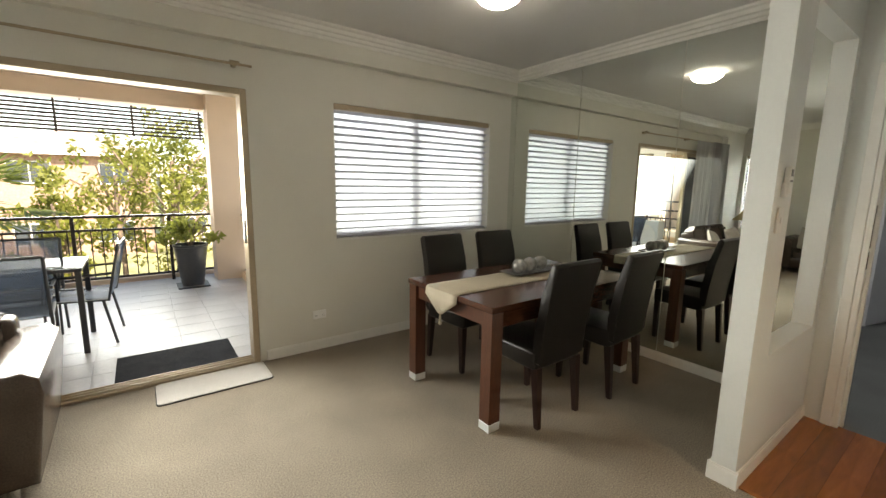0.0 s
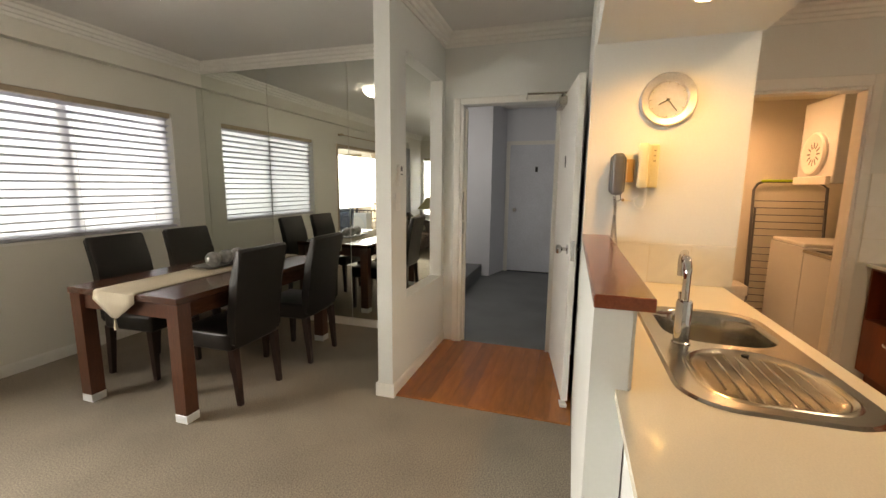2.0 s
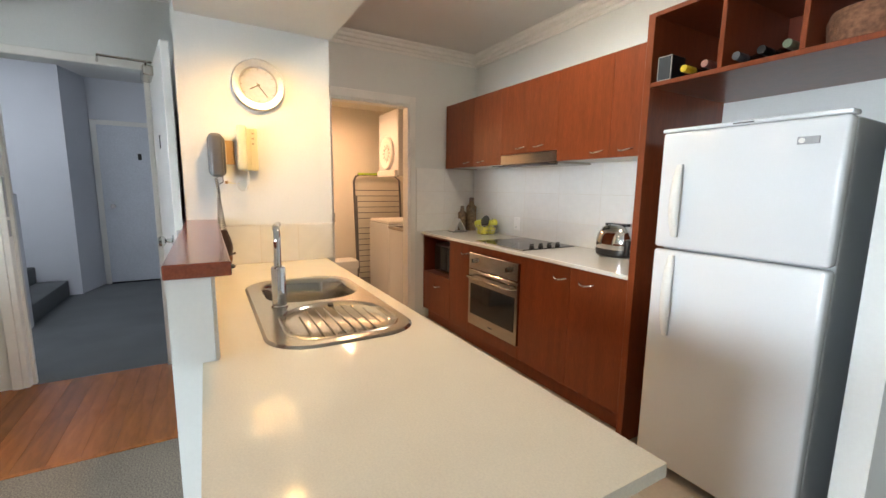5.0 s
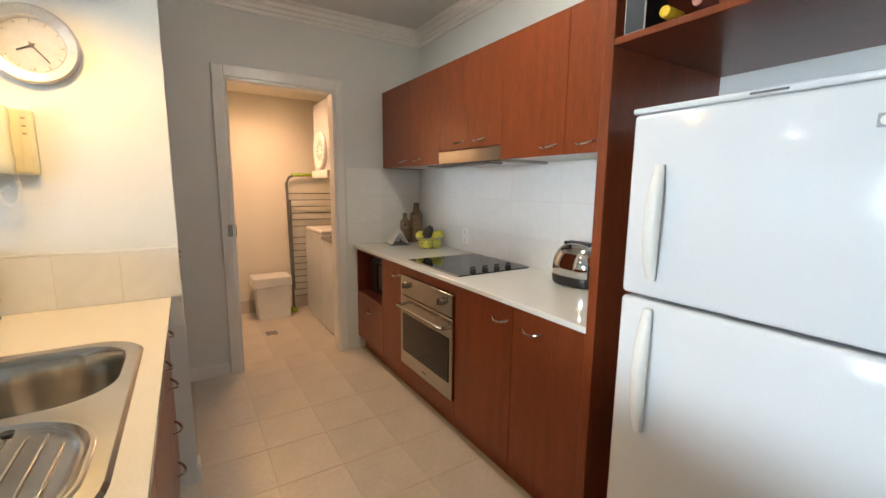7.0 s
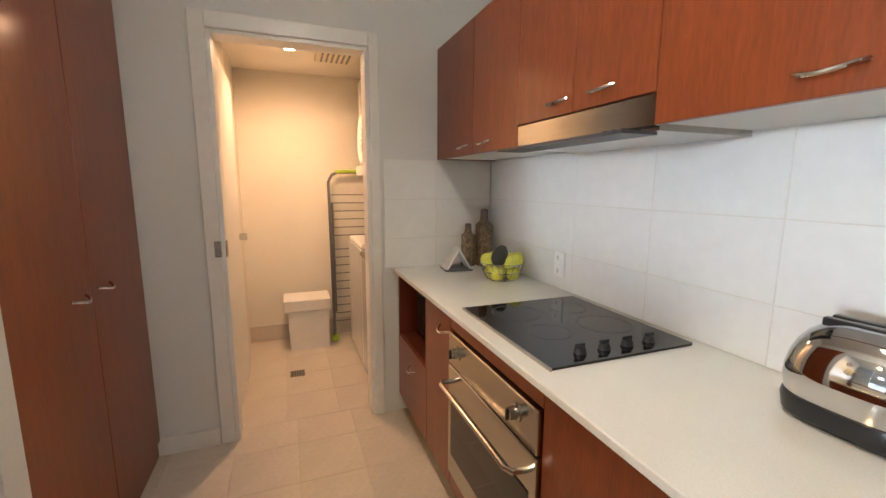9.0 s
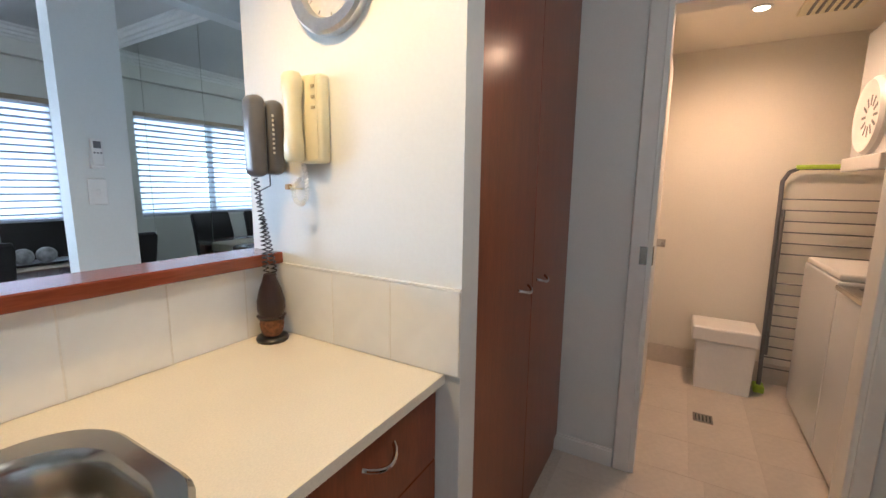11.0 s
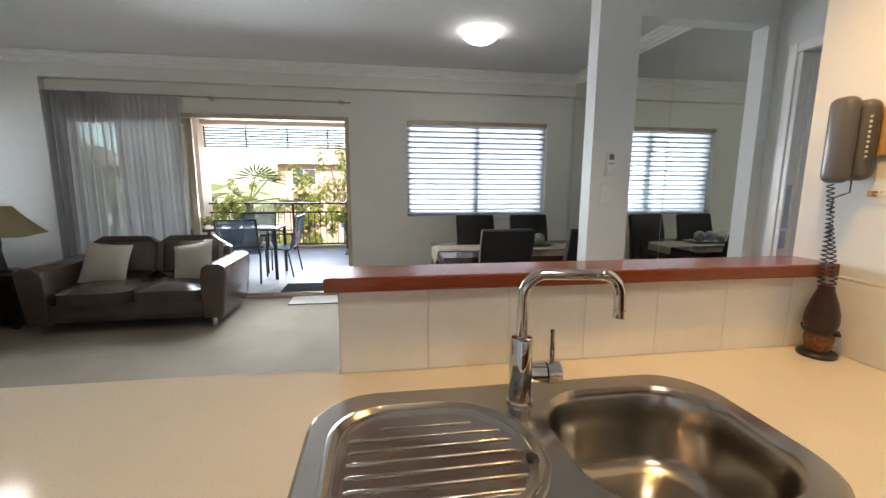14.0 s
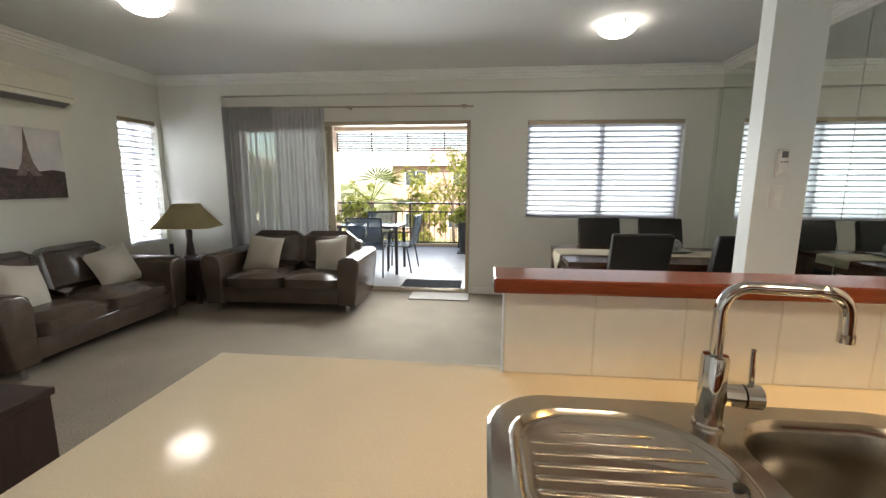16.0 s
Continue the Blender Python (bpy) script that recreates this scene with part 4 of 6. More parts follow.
ys = [YS + 0.009, -3.72, KR - 0.073]
tile_run(spr, [(XL - 0.008, XL - 0.0015, a + g / 2, c - g / 2, z0 + g / 2, z1 - g / 2) for a, c in zip(ys, ys[1:]) for z0, z1 in zip(zs, zs[1:])], TILEW, "y")

# pantry
pan = thing("pantry", "tall cherry pantry with two full-height doors", "cabinet")
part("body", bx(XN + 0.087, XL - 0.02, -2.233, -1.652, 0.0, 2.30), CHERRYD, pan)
PM = (XN + 0.087 + XL) / 2
for a, c, hx in ((XN + 0.089, PM, PM - 0.1), (PM, XL - 0.020, PM + 0.1)):
    d = part("cabinet_door", bx(a + 0.0015, c - 0.0015, -2.253, -2.235, 0.09, 2.18, 0.0015), CHERRY, pan)
    put_pull(d, hx, -2.253, 0.985, 180)
part("kickboard", bx(XN + 0.087, XL - 0.02, -2.24, -2.234, 0, 0.085), CHERRY, pan)
structure("wall_pantry_head", bx(XN + 0.085, XL, -2.26, -1.65, 2.305, CH), WHITE, "white wall above the pantry", "wall")

# clock
CY, CZ = -1.915, 1.826
clk = thing("wall_clock", "round wall clock with a broad brushed steel rim", "clock", Matrix.Translation((XN, CY, CZ)) @ pose(0, 0, 0, 0, -90, 0))
part("rim", lathe([(0.130, 0.0), (0.130, 0.022), (0.123, 0.03), (0.094, 0.024), (0.088, 0.012), (0.088, 0.0)], 56), surf("clock_rim_steel", (0.70, 0.70, 0.71), 0.3, 1.0, grain=(120, 0.05), blot=(14, 0.10)), clk, smooth=True)
part("dial", lathe([(0.001, 0.004), (0.088, 0.004), (0.088, 0.007), (0.001, 0.007)], 40), surf("clock_dial", (0.52, 0.53, 0.54), 0.15, coat=0.5), clk)
for k in range(12):
    a = math.pi * k / 6
    o = part("hour_mark", bx(-0.001, 0.001, 0.076, 0.085, 0.007, 0.0085), STEEL, clk)
    o.matrix_basis = pose(0, 0, 0, 0, 0, math.degrees(a))
o = part("hour_hand", bx(-0.0025, 0.0025, -0.01, 0.046, 0.010, 0.0115), STEEL, clk)
o.matrix_basis = pose(0, 0, 0, 0, 0, 28)
o = part("minute_hand", bx(-0.002, 0.002, -0.012, 0.070, 0.0125, 0.0135), STEEL, clk)
o.matrix_basis = pose(0, 0, 0, 0, 0, 128)
part("hub", cyl((0, 0, 0.007), (0, 0, 0.016), 0.006, n=12), STEEL, clk)


# grey phone on the wall and yellowed intercom
ph = thing("wall_phone", "dark grey wall phone with a long black coiled cord", "telephone")
part("back_plate", bx(XN - 0.012, XN, -1.785, -1.665, 1.415, 1.535, 0.003), surf("tan_plate", (0.50, 0.33, 0.15), 0.5), ph, "tan timber backing plate")
part("base", bx(XN - 0.058, XN - 0.012, -1.742, -1.662, 1.355, 1.555, 0.022, 4), GPLAST, ph, smooth=True)
hs = part("handset", bx(XN - 0.104, XN - 0.060, -1.730, -1.668, 1.348, 1.562, 0.021, 5), GPLAST, ph, smooth=True)
for k in range(9):
    part("button", bx(XN - 0.061, XN - 0.057, -1.746, -1.742, 1.41 + 0.012 * k, 1.416 + 0.012 * k), WPLAST, ph)


def coiled(points, r, turns, thick, n=9):
    """A helix wound round a line of points."""
    pts = [Vector(p) for p in points]
    lens = [(q - p).length for p, q in zip(pts, pts[1:])]
    total, out_ = sum(lens), []
    for k in range(turns * n + 1):
        d, i = total * k / (turns * n), 0
        while i < len(lens) - 1 and d > lens[i]:
            d -= lens[i]
            i += 1
        way = (pts[i + 1] - pts[i]).normalized()
        side = way.cross(Vector((1, 0.02, 0.03))).normalized()
        up_ = way.cross(side)
        a_ = 2 * math.pi * k / n
        out_.append(pts[i] + way * d + r * (math.cos(a_) * side + math.sin(a_) * up_))
    return tube(out_, thick, 5)


part("cord", coiled([(XN - 0.082, -1.692, 1.345), (XN - 0.080, -1.700, 1.27), (XN - 0.072, -1.696, 1.21), (XN - 0.066, -1.690, 1.10), (XN - 0.068, -1.700, 1.055)], 0.0075, 24, 0.0019), BLACK, ph, "black coiled cord")
part("cord", coiled([(XN - 0.074, -1.698, 1.24), (XN - 0.064, -1.708, 1.16), (XN - 0.058, -1.716, 1.09), (XN - 0.062, -1.712, 1.05)], 0.0075, 16, 0.0019), BLACK, ph, "black coiled cord")
part("cord_loop", tube([(XN - 0.06, -1.722, 1.356), (XN - 0.062, -1.724, 1.325), (XN - 0.07, -1.712, 1.318), (XN - 0.078, -1.700, 1.31), (XN - 0.08, -1.70, 1.27)], 0.002, 6), BLACK, ph)
wp = thing("phone_socket", "small white phone socket on the wall", "socket")
part("plate", bx(XN - 0.006, XN, -1.752, -1.728, 1.312, 1.332, 0.002), WPLAST, wp)
part("plug", bx(XN - 0.022, XN - 0.006, -1.746, -1.732, 1.315, 1.330, 0.002), surf("brass_plug", (0.34, 0.22, 0.10), 0.4, 0.4), wp, "brown plug")
part("lead", tube([(XN - 0.016, -1.746, 1.323), (XN - 0.015, -1.775, 1.317), (XN - 0.02, -1.80, 1.318)], 0.0022, 6), YPLAST, wp, "cream lead")
ic = thing("intercom_handset", "yellowed cream wall intercom with a coiled cord", "intercom")
part("base", bx(XN - 0.034, XN, -1.896, -1.806, 1.385, 1.607, 0.009, 3), YPLAST, ic, smooth=True)
part("button_strip", bx(XN - 0.0365, XN - 0.033, -1.884, -1.860, 1.392, 1.60, 0.001), YPLAST, ic)
hs = part("handset", loft([(1.388, 0.014, 0.020, -1.818), (1.396, 0.020, 0.025, -1.818), (1.43, 0.020, 0.026, -1.818), (1.47, 0.0165, 0.023, -1.818), (1.54, 0.0165, 0.023, -1.818), (1.57, 0.020, 0.026, -1.818), (1.60, 0.020, 0.025, -1.818), (1.61, 0.014, 0.020, -1.818)], 3.2, 24), YPLAST, ic, smooth=True)
hs.location.x = XN - 0.056
KEYY = surf("intercom_key", (0.40, 0.35, 0.22), 0.5)
for k in range(3):
    part("button", bx(XN - 0.040, XN - 0.036, -1.878, -1.867, 1.52 + 0.026 * k, 1.527 + 0.026 * k), KEYY, ic)
loop_ = [(XN - 0.045, -1.838, 1.384), (XN - 0.042, -1.842, 1.35)] + [(XN - 0.040, -1.815 - 0.027 * math.cos(radians(18 * k)), 1.322 - 0.045 * math.sin(radians(18 * k))) for k in range(11)] + [(XN - 0.036, -1.796, 1.335), (XN - 0.036, -1.815, 1.345)]
part("cord", coiled(loop_, 0.0055, 26, 0.0016), WPLAST, ic, "cream coiled cord")

# carved dark figure-like bottle on the bench
bt = thing("carved_bottle", "dark carved timber bottle with a woven band in the bench corner", "ornament", Matrix.Translation((2.995, -1.712, 0.885)))
part("base", lathe([(0.001, 0), (0.043, 0), (0.045, 0.008), (0.040, 0.014), (0.030, 0.016), (0.001, 0.016)], 24), BLACK, bt, smooth=True)
part("bowl", lathe([(0.022, 0.014), (0.030, 0.03), (0.033, 0.05), (0.031, 0.066), (0.025, 0.07)], 24), surf("woven_band", (0.20, 0.075, 0.025), 0.7, grain=(90, 0.5), bump=0.8, bump_scale=90), bt, "brown woven band", True)
part("neck", lathe([(0.036, 0.066), (0.040, 0.074), (0.034, 0.078), (0.038, 0.095), (0.037, 0.12), (0.030, 0.15), (0.021, 0.175), (0.015, 0.195), (0.001, 0.198)], 24), ESPRESSO, bt, smooth=True)
part("handle_bar", tube([(0.0, 0.048, 0.074), (0.0, 0.03, 0.07), (0, -0.03, 0.07), (0, -0.048, 0.074)], 0.006), ESPRESSO, bt)

# column fittings
th = thing("aircon_remote", "white remote control in its holder on the column", "remote control")
part("holder", bx(3.075, 3.125, -0.438, -0.42, 1.385, 1.45, 0.004, 2), WPLAST, th)
part("remote", bx(3.078, 3.122, -0.446, -0.424, 1.40, 1.515, 0.006, 3), WPLAST, th, smooth=True)
part("display", bx(3.086, 3.114, -0.4475, -0.4455, 1.475, 1.505), GPLAST, th)
for k in range(3):
    part("button", cyl((3.088 + 0.012 * k, -0.446, 1.455), (3.088 + 0.012 * k, -0.448, 1.455), 0.004, n=8), GPLAST, th)


def switch_plate(label, m, toggles=1):
    o = thing("light_switch", label, "switch", m)
    part("plate", bx(-0.036, 0.036, -0.009, 0, -0.058, 0.058, 0.004, 2), WPLAST, o)
    for k in range(toggles):
        part("rocker", bx(-0.008, 0.008, -0.013, -0.009, -0.015 + 0.03 * k, 0.012 + 0.03 * k, 0.002), WPLAST, o)
    return o


switch_plate("white light switch plate on the column", Matrix.Translation((3.092, -0.42, 1.284)))


PLATE = surf("bright_white_plate", (0.85, 0.85, 0.83), 0.3, grain=(60, 0.01), blot=(6, 0.02))


def outlet(label, m, double=True):
    o = thing("power_outlet", label, "power outlet", m, "power outlets")
    w = 0.058 if double else 0.036
    part("plate", bx(-w, w, -0.009, 0, -0.037, 0.037, 0.004, 2), PLATE, o)
    for x in ((-0.03, 0.03) if double else (0,)):
        part("socket_pin", bx(x - 0.007, x - 0.004, -0.0095, -0.0085, -0.012, -0.002), BLACK, o)
        part("socket_pin", bx(x + 0.004, x + 0.007, -0.0095, -0.0085, -0.012, -0.002), BLACK, o)
        part("rocker", bx(x - 0.005, x + 0.005, -0.012, -0.009, 0.012, 0.024, 0.001), PLATE, o)
    return o


outlet("white double power outlet above the skirting", Matrix.Translation((1.975, YN, 0.306)))
outlet("white power outlet on the splashback", Matrix.Translation((3.506, YS + 0.008, 1.0)) @ pose(0, 0, 0, 0, 90, 180))

# things on the cooktop bench
toa = thing("toaster", "polished chrome two-slot toaster with a black base", "toaster", Matrix.Translation((2.362, -3.945, 0.885)) @ pose(0, 0, 0, 0, 0, 2))
part("shell", loft([(0.04, 0.120, 0.085, 0), (0.075, 0.127, 0.090, 0), (0.105, 0.127, 0.089, 0), (0.135, 0.121, 0.083, 0), (0.16, 0.111, 0.074, 0), (0.182, 0.096, 0.062, 0), (0.198, 0.077, 0.047, 0), (0.208, 0.056, 0.032, 0), (0.211, 0.035, 0.018, 0)], 2.9, 56), CHROME, toa, smooth=True)
part("base", loft([(0.004, 0.112, 0.080, 0), (0.012, 0.122, 0.089, 0), (0.040, 0.127, 0.092, 0), (0.050, 0.125, 0.090, 0)], 2.9, 56), BLACK, toa, "black skirt", True)
for y in (-0.018, 0.018):
    part("slot", bx(-0.074, 0.074, y - 0.010, y + 0.010, 0.196, 0.2135, 0.003, 2), BLACK, toa, "black bread slot")
part("control_plate", bx(-0.136, -0.098, 0.022, 0.074, 0.02, 0.125, 0.016, 4), BLACK, toa, smooth=True)
part("dial", cyl((-0.134, 0.05, 0.055), (-0.143, 0.052, 0.055), 0.013, n=20), GPLAST, toa, "round browning dial")
for z in (0.05, 0.068, 0.086):
    part("button", cyl((-0.134, 0.05, z + 0.03), (-0.139, 0.051, z + 0.03), 0.0045, n=12), GPLAST, toa)
part("lever", bx(-0.145, -0.124, -0.012, 0.012, 0.10, 0.115, 0.004), BLACK, toa)
ket = thing("kettle", "round stainless kettle on a black base", "kettle", Matrix.Translation((2.0, -3.745, 0.885)) @ pose(0, 0, 0, 0, 0, 200))
part("base", lathe([(0.001, 0), (0.082, 0), (0.085, 0.012), (0.078, 0.022), (0.001, 0.022)], 32), BLACK, ket, smooth=True)
part("body", lathe([(0.070, 0.024), (0.086, 0.04), (0.090, 0.075), (0.082, 0.115), (0.060, 0.145), (0.045, 0.152), (0.001, 0.158)], 36), CHROME, ket, smooth=True)
part("lid_knob", lathe([(0.001, 0.157), (0.012, 0.158), (0.016, 0.17), (0.010, 0.178), (0.001, 0.179)], 16), BLACK, ket, smooth=True)
part("spout", cyl((0.06, 0.02, 0.085), (0.115, 0.035, 0.135), 0.024, 0.014, 16), CHROME, ket)
part("handle", tube([(-0.03, 0.0, 0.15), (-0.035, 0, 0.19), (0, 0, 0.215), (0.04, 0, 0.20), (0.05, 0.0, 0.145)], 0.009), BLACK, ket, smooth=True)

bowl = thing("fruit_basket", "chrome wire basket piled with yellow-green apples", "basket", Matrix.Translation((3.77, -3.915, 0.885)))
for r, z in ((0.075, 0.004), (0.098, 0.045), (0.112, 0.09)):
    part("wire_ring", tube([(r * math.cos(a), r * math.sin(a), z) for a in [2 * math.pi * k / 36 for k in range(36)]], 0.0025, 6, closed=True), CHROME, bowl)
for k in range(20):
    a = 2 * math.pi * k / 20
    part("wire_stay", tube([(0.02 * math.cos(a), 0.02 * math.sin(a), 0.004), (0.075 * math.cos(a), 0.075 * math.sin(a), 0.004), (0.098 * math.cos(a), 0.098 * math.sin(a), 0.045), (0.112 * math.cos(a), 0.112 * math.sin(a), 0.09)], 0.0016, 5), CHROME, bowl)
APPLE = surf("yellow_green_apple", (0.66, 0.66, 0.08), 0.32, grain=(60, 0.12), blot=(18, 0.15), rnd=0.12)
AVO = surf("avocado_skin", (0.022, 0.02, 0.014), 0.5, grain=(80, 0.3), bump=0.6, bump_scale=120)
ap = solid("apple", lathe([(0.002, 0.008), (0.012, 0.002), (0.026, 0.006), (0.034, 0.024), (0.036, 0.04), (0.030, 0.058), (0.016, 0.066), (0.006, 0.062), (0.002, 0.058)], 22), APPLE, "yellow-green apple in the wire basket", "apple", "apples in the basket",
           m=Matrix.Translation((3.77 - 0.045, -3.915 + 0.05, 0.892)), smooth=True)
st = part("stem", tube([(0, 0, 0.058), (0.002, 0.001, 0.07), (0.006, 0.002, 0.078)], 0.0014, 6), BARK, ap)
for x, y, z in ((0.045, 0.045, 0.007), (0.05, -0.035, 0.007), (-0.04, -0.04, 0.007), (0.075, 0.02, 0.065), (-0.085, -0.06, 0.080), (-0.075, -0.01, 0.066), (0.03, 0.078, 0.066), (0.0, -0.07, 0.066), (0.055, -0.03, 0.085)):
    copy_thing(ap, Matrix.Translation((3.77 + x * 0.85, -3.915 + y * 0.85, 0.885 + z)) @ pose(0, 0, 0, 20 * math.sin(x * 90), 20 * math.cos(y * 80), 400 * x))
solid("avocado", lathe([(0.001, -0.058), (0.02, -0.054), (0.037, -0.03), (0.040, 0.0), (0.030, 0.032), (0.018, 0.05), (0.001, 0.056)], 22), AVO, "dark avocado on top of the apples", "avocado", m=Matrix.Translation((3.735, -3.882, 1.015)) @ pose(0, 0, 0, 35, 25, 0), smooth=True)


def jar(label, x, y, h, w):
    j = thing("storage_jar", label, "jar", Matrix.Translation((x, y, 0.885)), "preserve jars")
    part("glass_body", ring_mesh([rloop(-w, w, -w, w, w * 0.35, z) if k < 4 else rloop(-q, q, -q, q, q * 0.9, z) for k, (z, q) in enumerate(((0.001, w), (0.004, w), (h * 0.5, w), (h * 0.72, w), (h * 0.80, w * 0.62), (h * 0.88, w * 0.55), (h * 0.9, w * 0.6)))]), surf("amber_" + str(int(h * 1000)), (0.19, 0.13, 0.075), 0.12, grain=(70, 0.5), blot=(25, 0.4), coat=0.6), j, smooth=True)
    part("stopper", lathe([(0.001, h * 0.9), (w * 0.55, h * 0.9), (w * 0.58, h * 0.97), (w * 0.4, h), (0.001, h)], 18), BARK, j, "brown cork stopper")
    return j


jar("short square glass jar filled with brown preserves", 4.165, -3.90, 0.25, 0.034)
jar("tall square glass jar filled with brown preserves", 4.135, -3.99, 0.335, 0.042)
ch = thing("card_holder", "folded white card standing on a dark base", "card", Matrix.Translation((4.08, -3.79, 0.885)) @ pose(0, 0, 0, 0, 0, 84) @ Matrix.Scale(1.45, 4))
part("base", bx(-0.055, 0.055, -0.047, 0.047, 0, 0.006, 0.001), GPLAST, ch)
part("leaf", prism([(-0.05, 0.006), (-0.044, 0.006), (0.004, 0.085), (0.0, 0.09)], "y", -0.045, 0.045), WPLAST, ch)
part("leaf", prism([(0.05, 0.006), (0.044, 0.006), (-0.004, 0.085), (0.0, 0.09)], "y", -0.045, 0.045), WPLAST, ch)

mwv = thing("microwave", "small dark microwave in the cabinet niche", "microwave", Matrix.Translation((3.93, -3.81, 0.502)))
part("case", bx(-0.23, 0.23, -0.25, 0.22, 0, 0.27, 0.006), GPLAST, mwv)
part("door", bx(-0.21, 0.10, 0.221, 0.236, 0.02, 0.25, 0.004), BGLASS, mwv)
part("control_strip", bx(0.105, 0.22, 0.221, 0.232, 0.02, 0.25, 0.003), BLACK, mwv)
part("silver_band", bx(-0.22, 0.22, 0.221, 0.234, 0.003, 0.018, 0.001), STEEL, mwv)

# wine rack contents
RED = surf("wine_glass_dark", (0.012, 0.010, 0.010), 0.12, grain=(40, 0.1), coat=0.4)


def wine(x, z, cap, label):
    o = thing("wine_bottle", label, "bottle", Matrix.Translation((x, -3.47, z)) @ pose(0, 0, 0, 90, 0, 0), "bottles in the wine rack")
    part("glass_body", lathe([(0.014, 0.05), (0.0145, 0.10), (0.02, 0.13), (0.034, 0.16), (0.037, 0.18), (0.037, 0.32), (0.03, 0.335), (0.001, 0.335)], 20), RED, o, smooth=True)
    part("capsule", lathe([(0.001, 0.0), (0.0145, 0.0), (0.0155, 0.003), (0.0155, 0.075), (0.0145, 0.078)], 18), cap, o, smooth=True)


YEL = surf("yellow_foil", (0.75, 0.52, 0.03), 0.35)
ROSE = surf("rose_foil", (0.45, 0.24, 0.20), 0.3, 0.6)
GRN = surf("green_foil", (0.20, 0.24, 0.16), 0.3, 0.5)
for x, cap, lab in ((1.735, YEL, "dark wine bottle with a yellow cap lying in the rack"), (1.648, ROSE, "dark wine bottle with a rose foil cap lying in the rack"), (1.53, GPLAST, "dark wine bottle with a grey cap lying in the rack"),
                    (1.445, BLACK, "dark wine bottle with a black cap lying in the rack"), (1.365, GRN, "dark wine bottle with a green foil cap lying in the rack")):
    wine(x, 1.836, cap, lab)
wb = thing("gift_box", "small dark box with a pale edge in the wine rack", "box", Matrix.Translation((1.808, -3.50, 1.797)))
part("carton", bx(-0.032, 0.032, -0.05, 0.05, 0, 0.105, 0.002), BLACK, wb)
part("border", bx(-0.032, 0.032, 0.0495, 0.052, 0, 0.105), CUSH, wb)
part("front_label", bx(-0.028, 0.028, 0.0515, 0.0535, 0.004, 0.101), surf("ink_blue", (0.02, 0.028, 0.034), 0.5), wb)
bsk = solid("wicker_basket", lathe([(0.001, 0), (0.09, 0), (0.105, 0.03), (0.11, 0.09), (0.10, 0.12), (0.095, 0.12), (0.10, 0.08), (0.09, 0.015), (0.001, 0.012)], 24), surf("wicker", (0.22, 0.10, 0.05), 0.8, grain=(60, 0.4), bump=1.0, bump_scale=70), "brown wicker basket in the rack", "basket",
            m=Matrix.Translation((1.19, -3.60, 1.797)), smooth=True)

# ---- laundry ----
def washer(name, label, x0, x1, top, m2):
    o = thing(name, label, "washing machine")
    part("cabinet", bx(x0, x1, YS + 0.04, -3.378, 0.02, top, 0.008, 2), ENAMEL, o)
    return o


wm = washer("washing_machine", "white top-loading washing machine", 4.86, 5.48, 0.90, None)
part("lid", bx(4.875, 5.465, YS + 0.2, -3.385, 0.902, 0.935, 0.012, 3), WPLAST, wm)
part("control_panel", bx(4.865, 5.475, YS + 0.04, YS + 0.18, 0.902, 1.0, 0.01, 2), WPLAST, wm)
tb = washer("laundry_tub_cabinet", "white laundry tub cabinet with a steel top", 4.36, 4.855, 0.86, None)
tb["category"] = "laundry tub"
part("steel_top", bx(4.355, 4.858, YS + 0.02, -3.37, 0.862, 0.885, 0.004), STEEL, tb)
part("basin", bx(4.42, 4.80, YS + 0.12, -3.44, 0.884, 0.8875), GREYM, tb)
part("kickboard", bx(4.36, 4.855, -3.40, -3.39, 0.0, 0.02), GPLAST, tb)
dry = thing("clothes_dryer", "white wall-mounted clothes dryer with a round vent door", "dryer")
part("cabinet", bx(4.81, 5.38, YS + 0.02, -3.475, 1.44, 2.15, 0.012, 3), ENAMEL, dry)
part("control_strip", bx(4.83, 5.36, -3.475, -3.44, 1.43, 1.50, 0.006, 2), WPLAST, dry)
dd = part("door_ring", lathe([(0.185, 0), (0.185, 0.02), (0.17, 0.035), (0.135, 0.03), (0.12, 0.02), (0.001, 0.02)], 40), WPLAST, dry, smooth=True)
dd.matrix_basis = Matrix.Translation((5.10, -3.475, 1.69)) @ pose(0, 0, 0, -90)
for k in range(12):
    a = 2 * math.pi * k / 12
    part("vent_slot", bx(-0.006, 0.006, 0.05, 0.10, 0.0195, 0.0215), GPLAST, dd).matrix_basis = pose(0, 0, 0, 0, 0, math.degrees(a))
part("brace", bx(4.84, 5.32, YS, YS + 0.02, 1.5, 1.6), STEEL, dry)
bk = thing("laundry_bin", "white plastic lidded bin on the laundry floor", "bin")
part("body", prism([(-2.875, 0.0), (-3.18, 0.0), (-3.19, 0.33), (-2.865, 0.33)], "x", 5.39, 5.64), WPLAST, bk)
part("lid", bx(5.375, 5.655, -3.205, -2.835, 0.33, 0.43, 0.012, 3), WPLAST, bk)
air = thing("clothes_airer", "folded grey clothes airer with lime green ends against the wall", "clothes airer")
AY0, AY1, AX = -3.245, -3.86, 5.655
part("frame", tube([(AX - 0.12, AY0, 0.05), (AX, AY0, 1.38), (AX + 0.005, AY0 - 0.03, 1.44), (AX + 0.01, AY0 - 0.08, 1.465), (AX + 0.01, AY1 + 0.08, 1.465), (AX + 0.005, AY1, 1.40), (AX - 0.12, AY1, 0.05)], 0.013, 10), GPLAST, air, smooth=True)
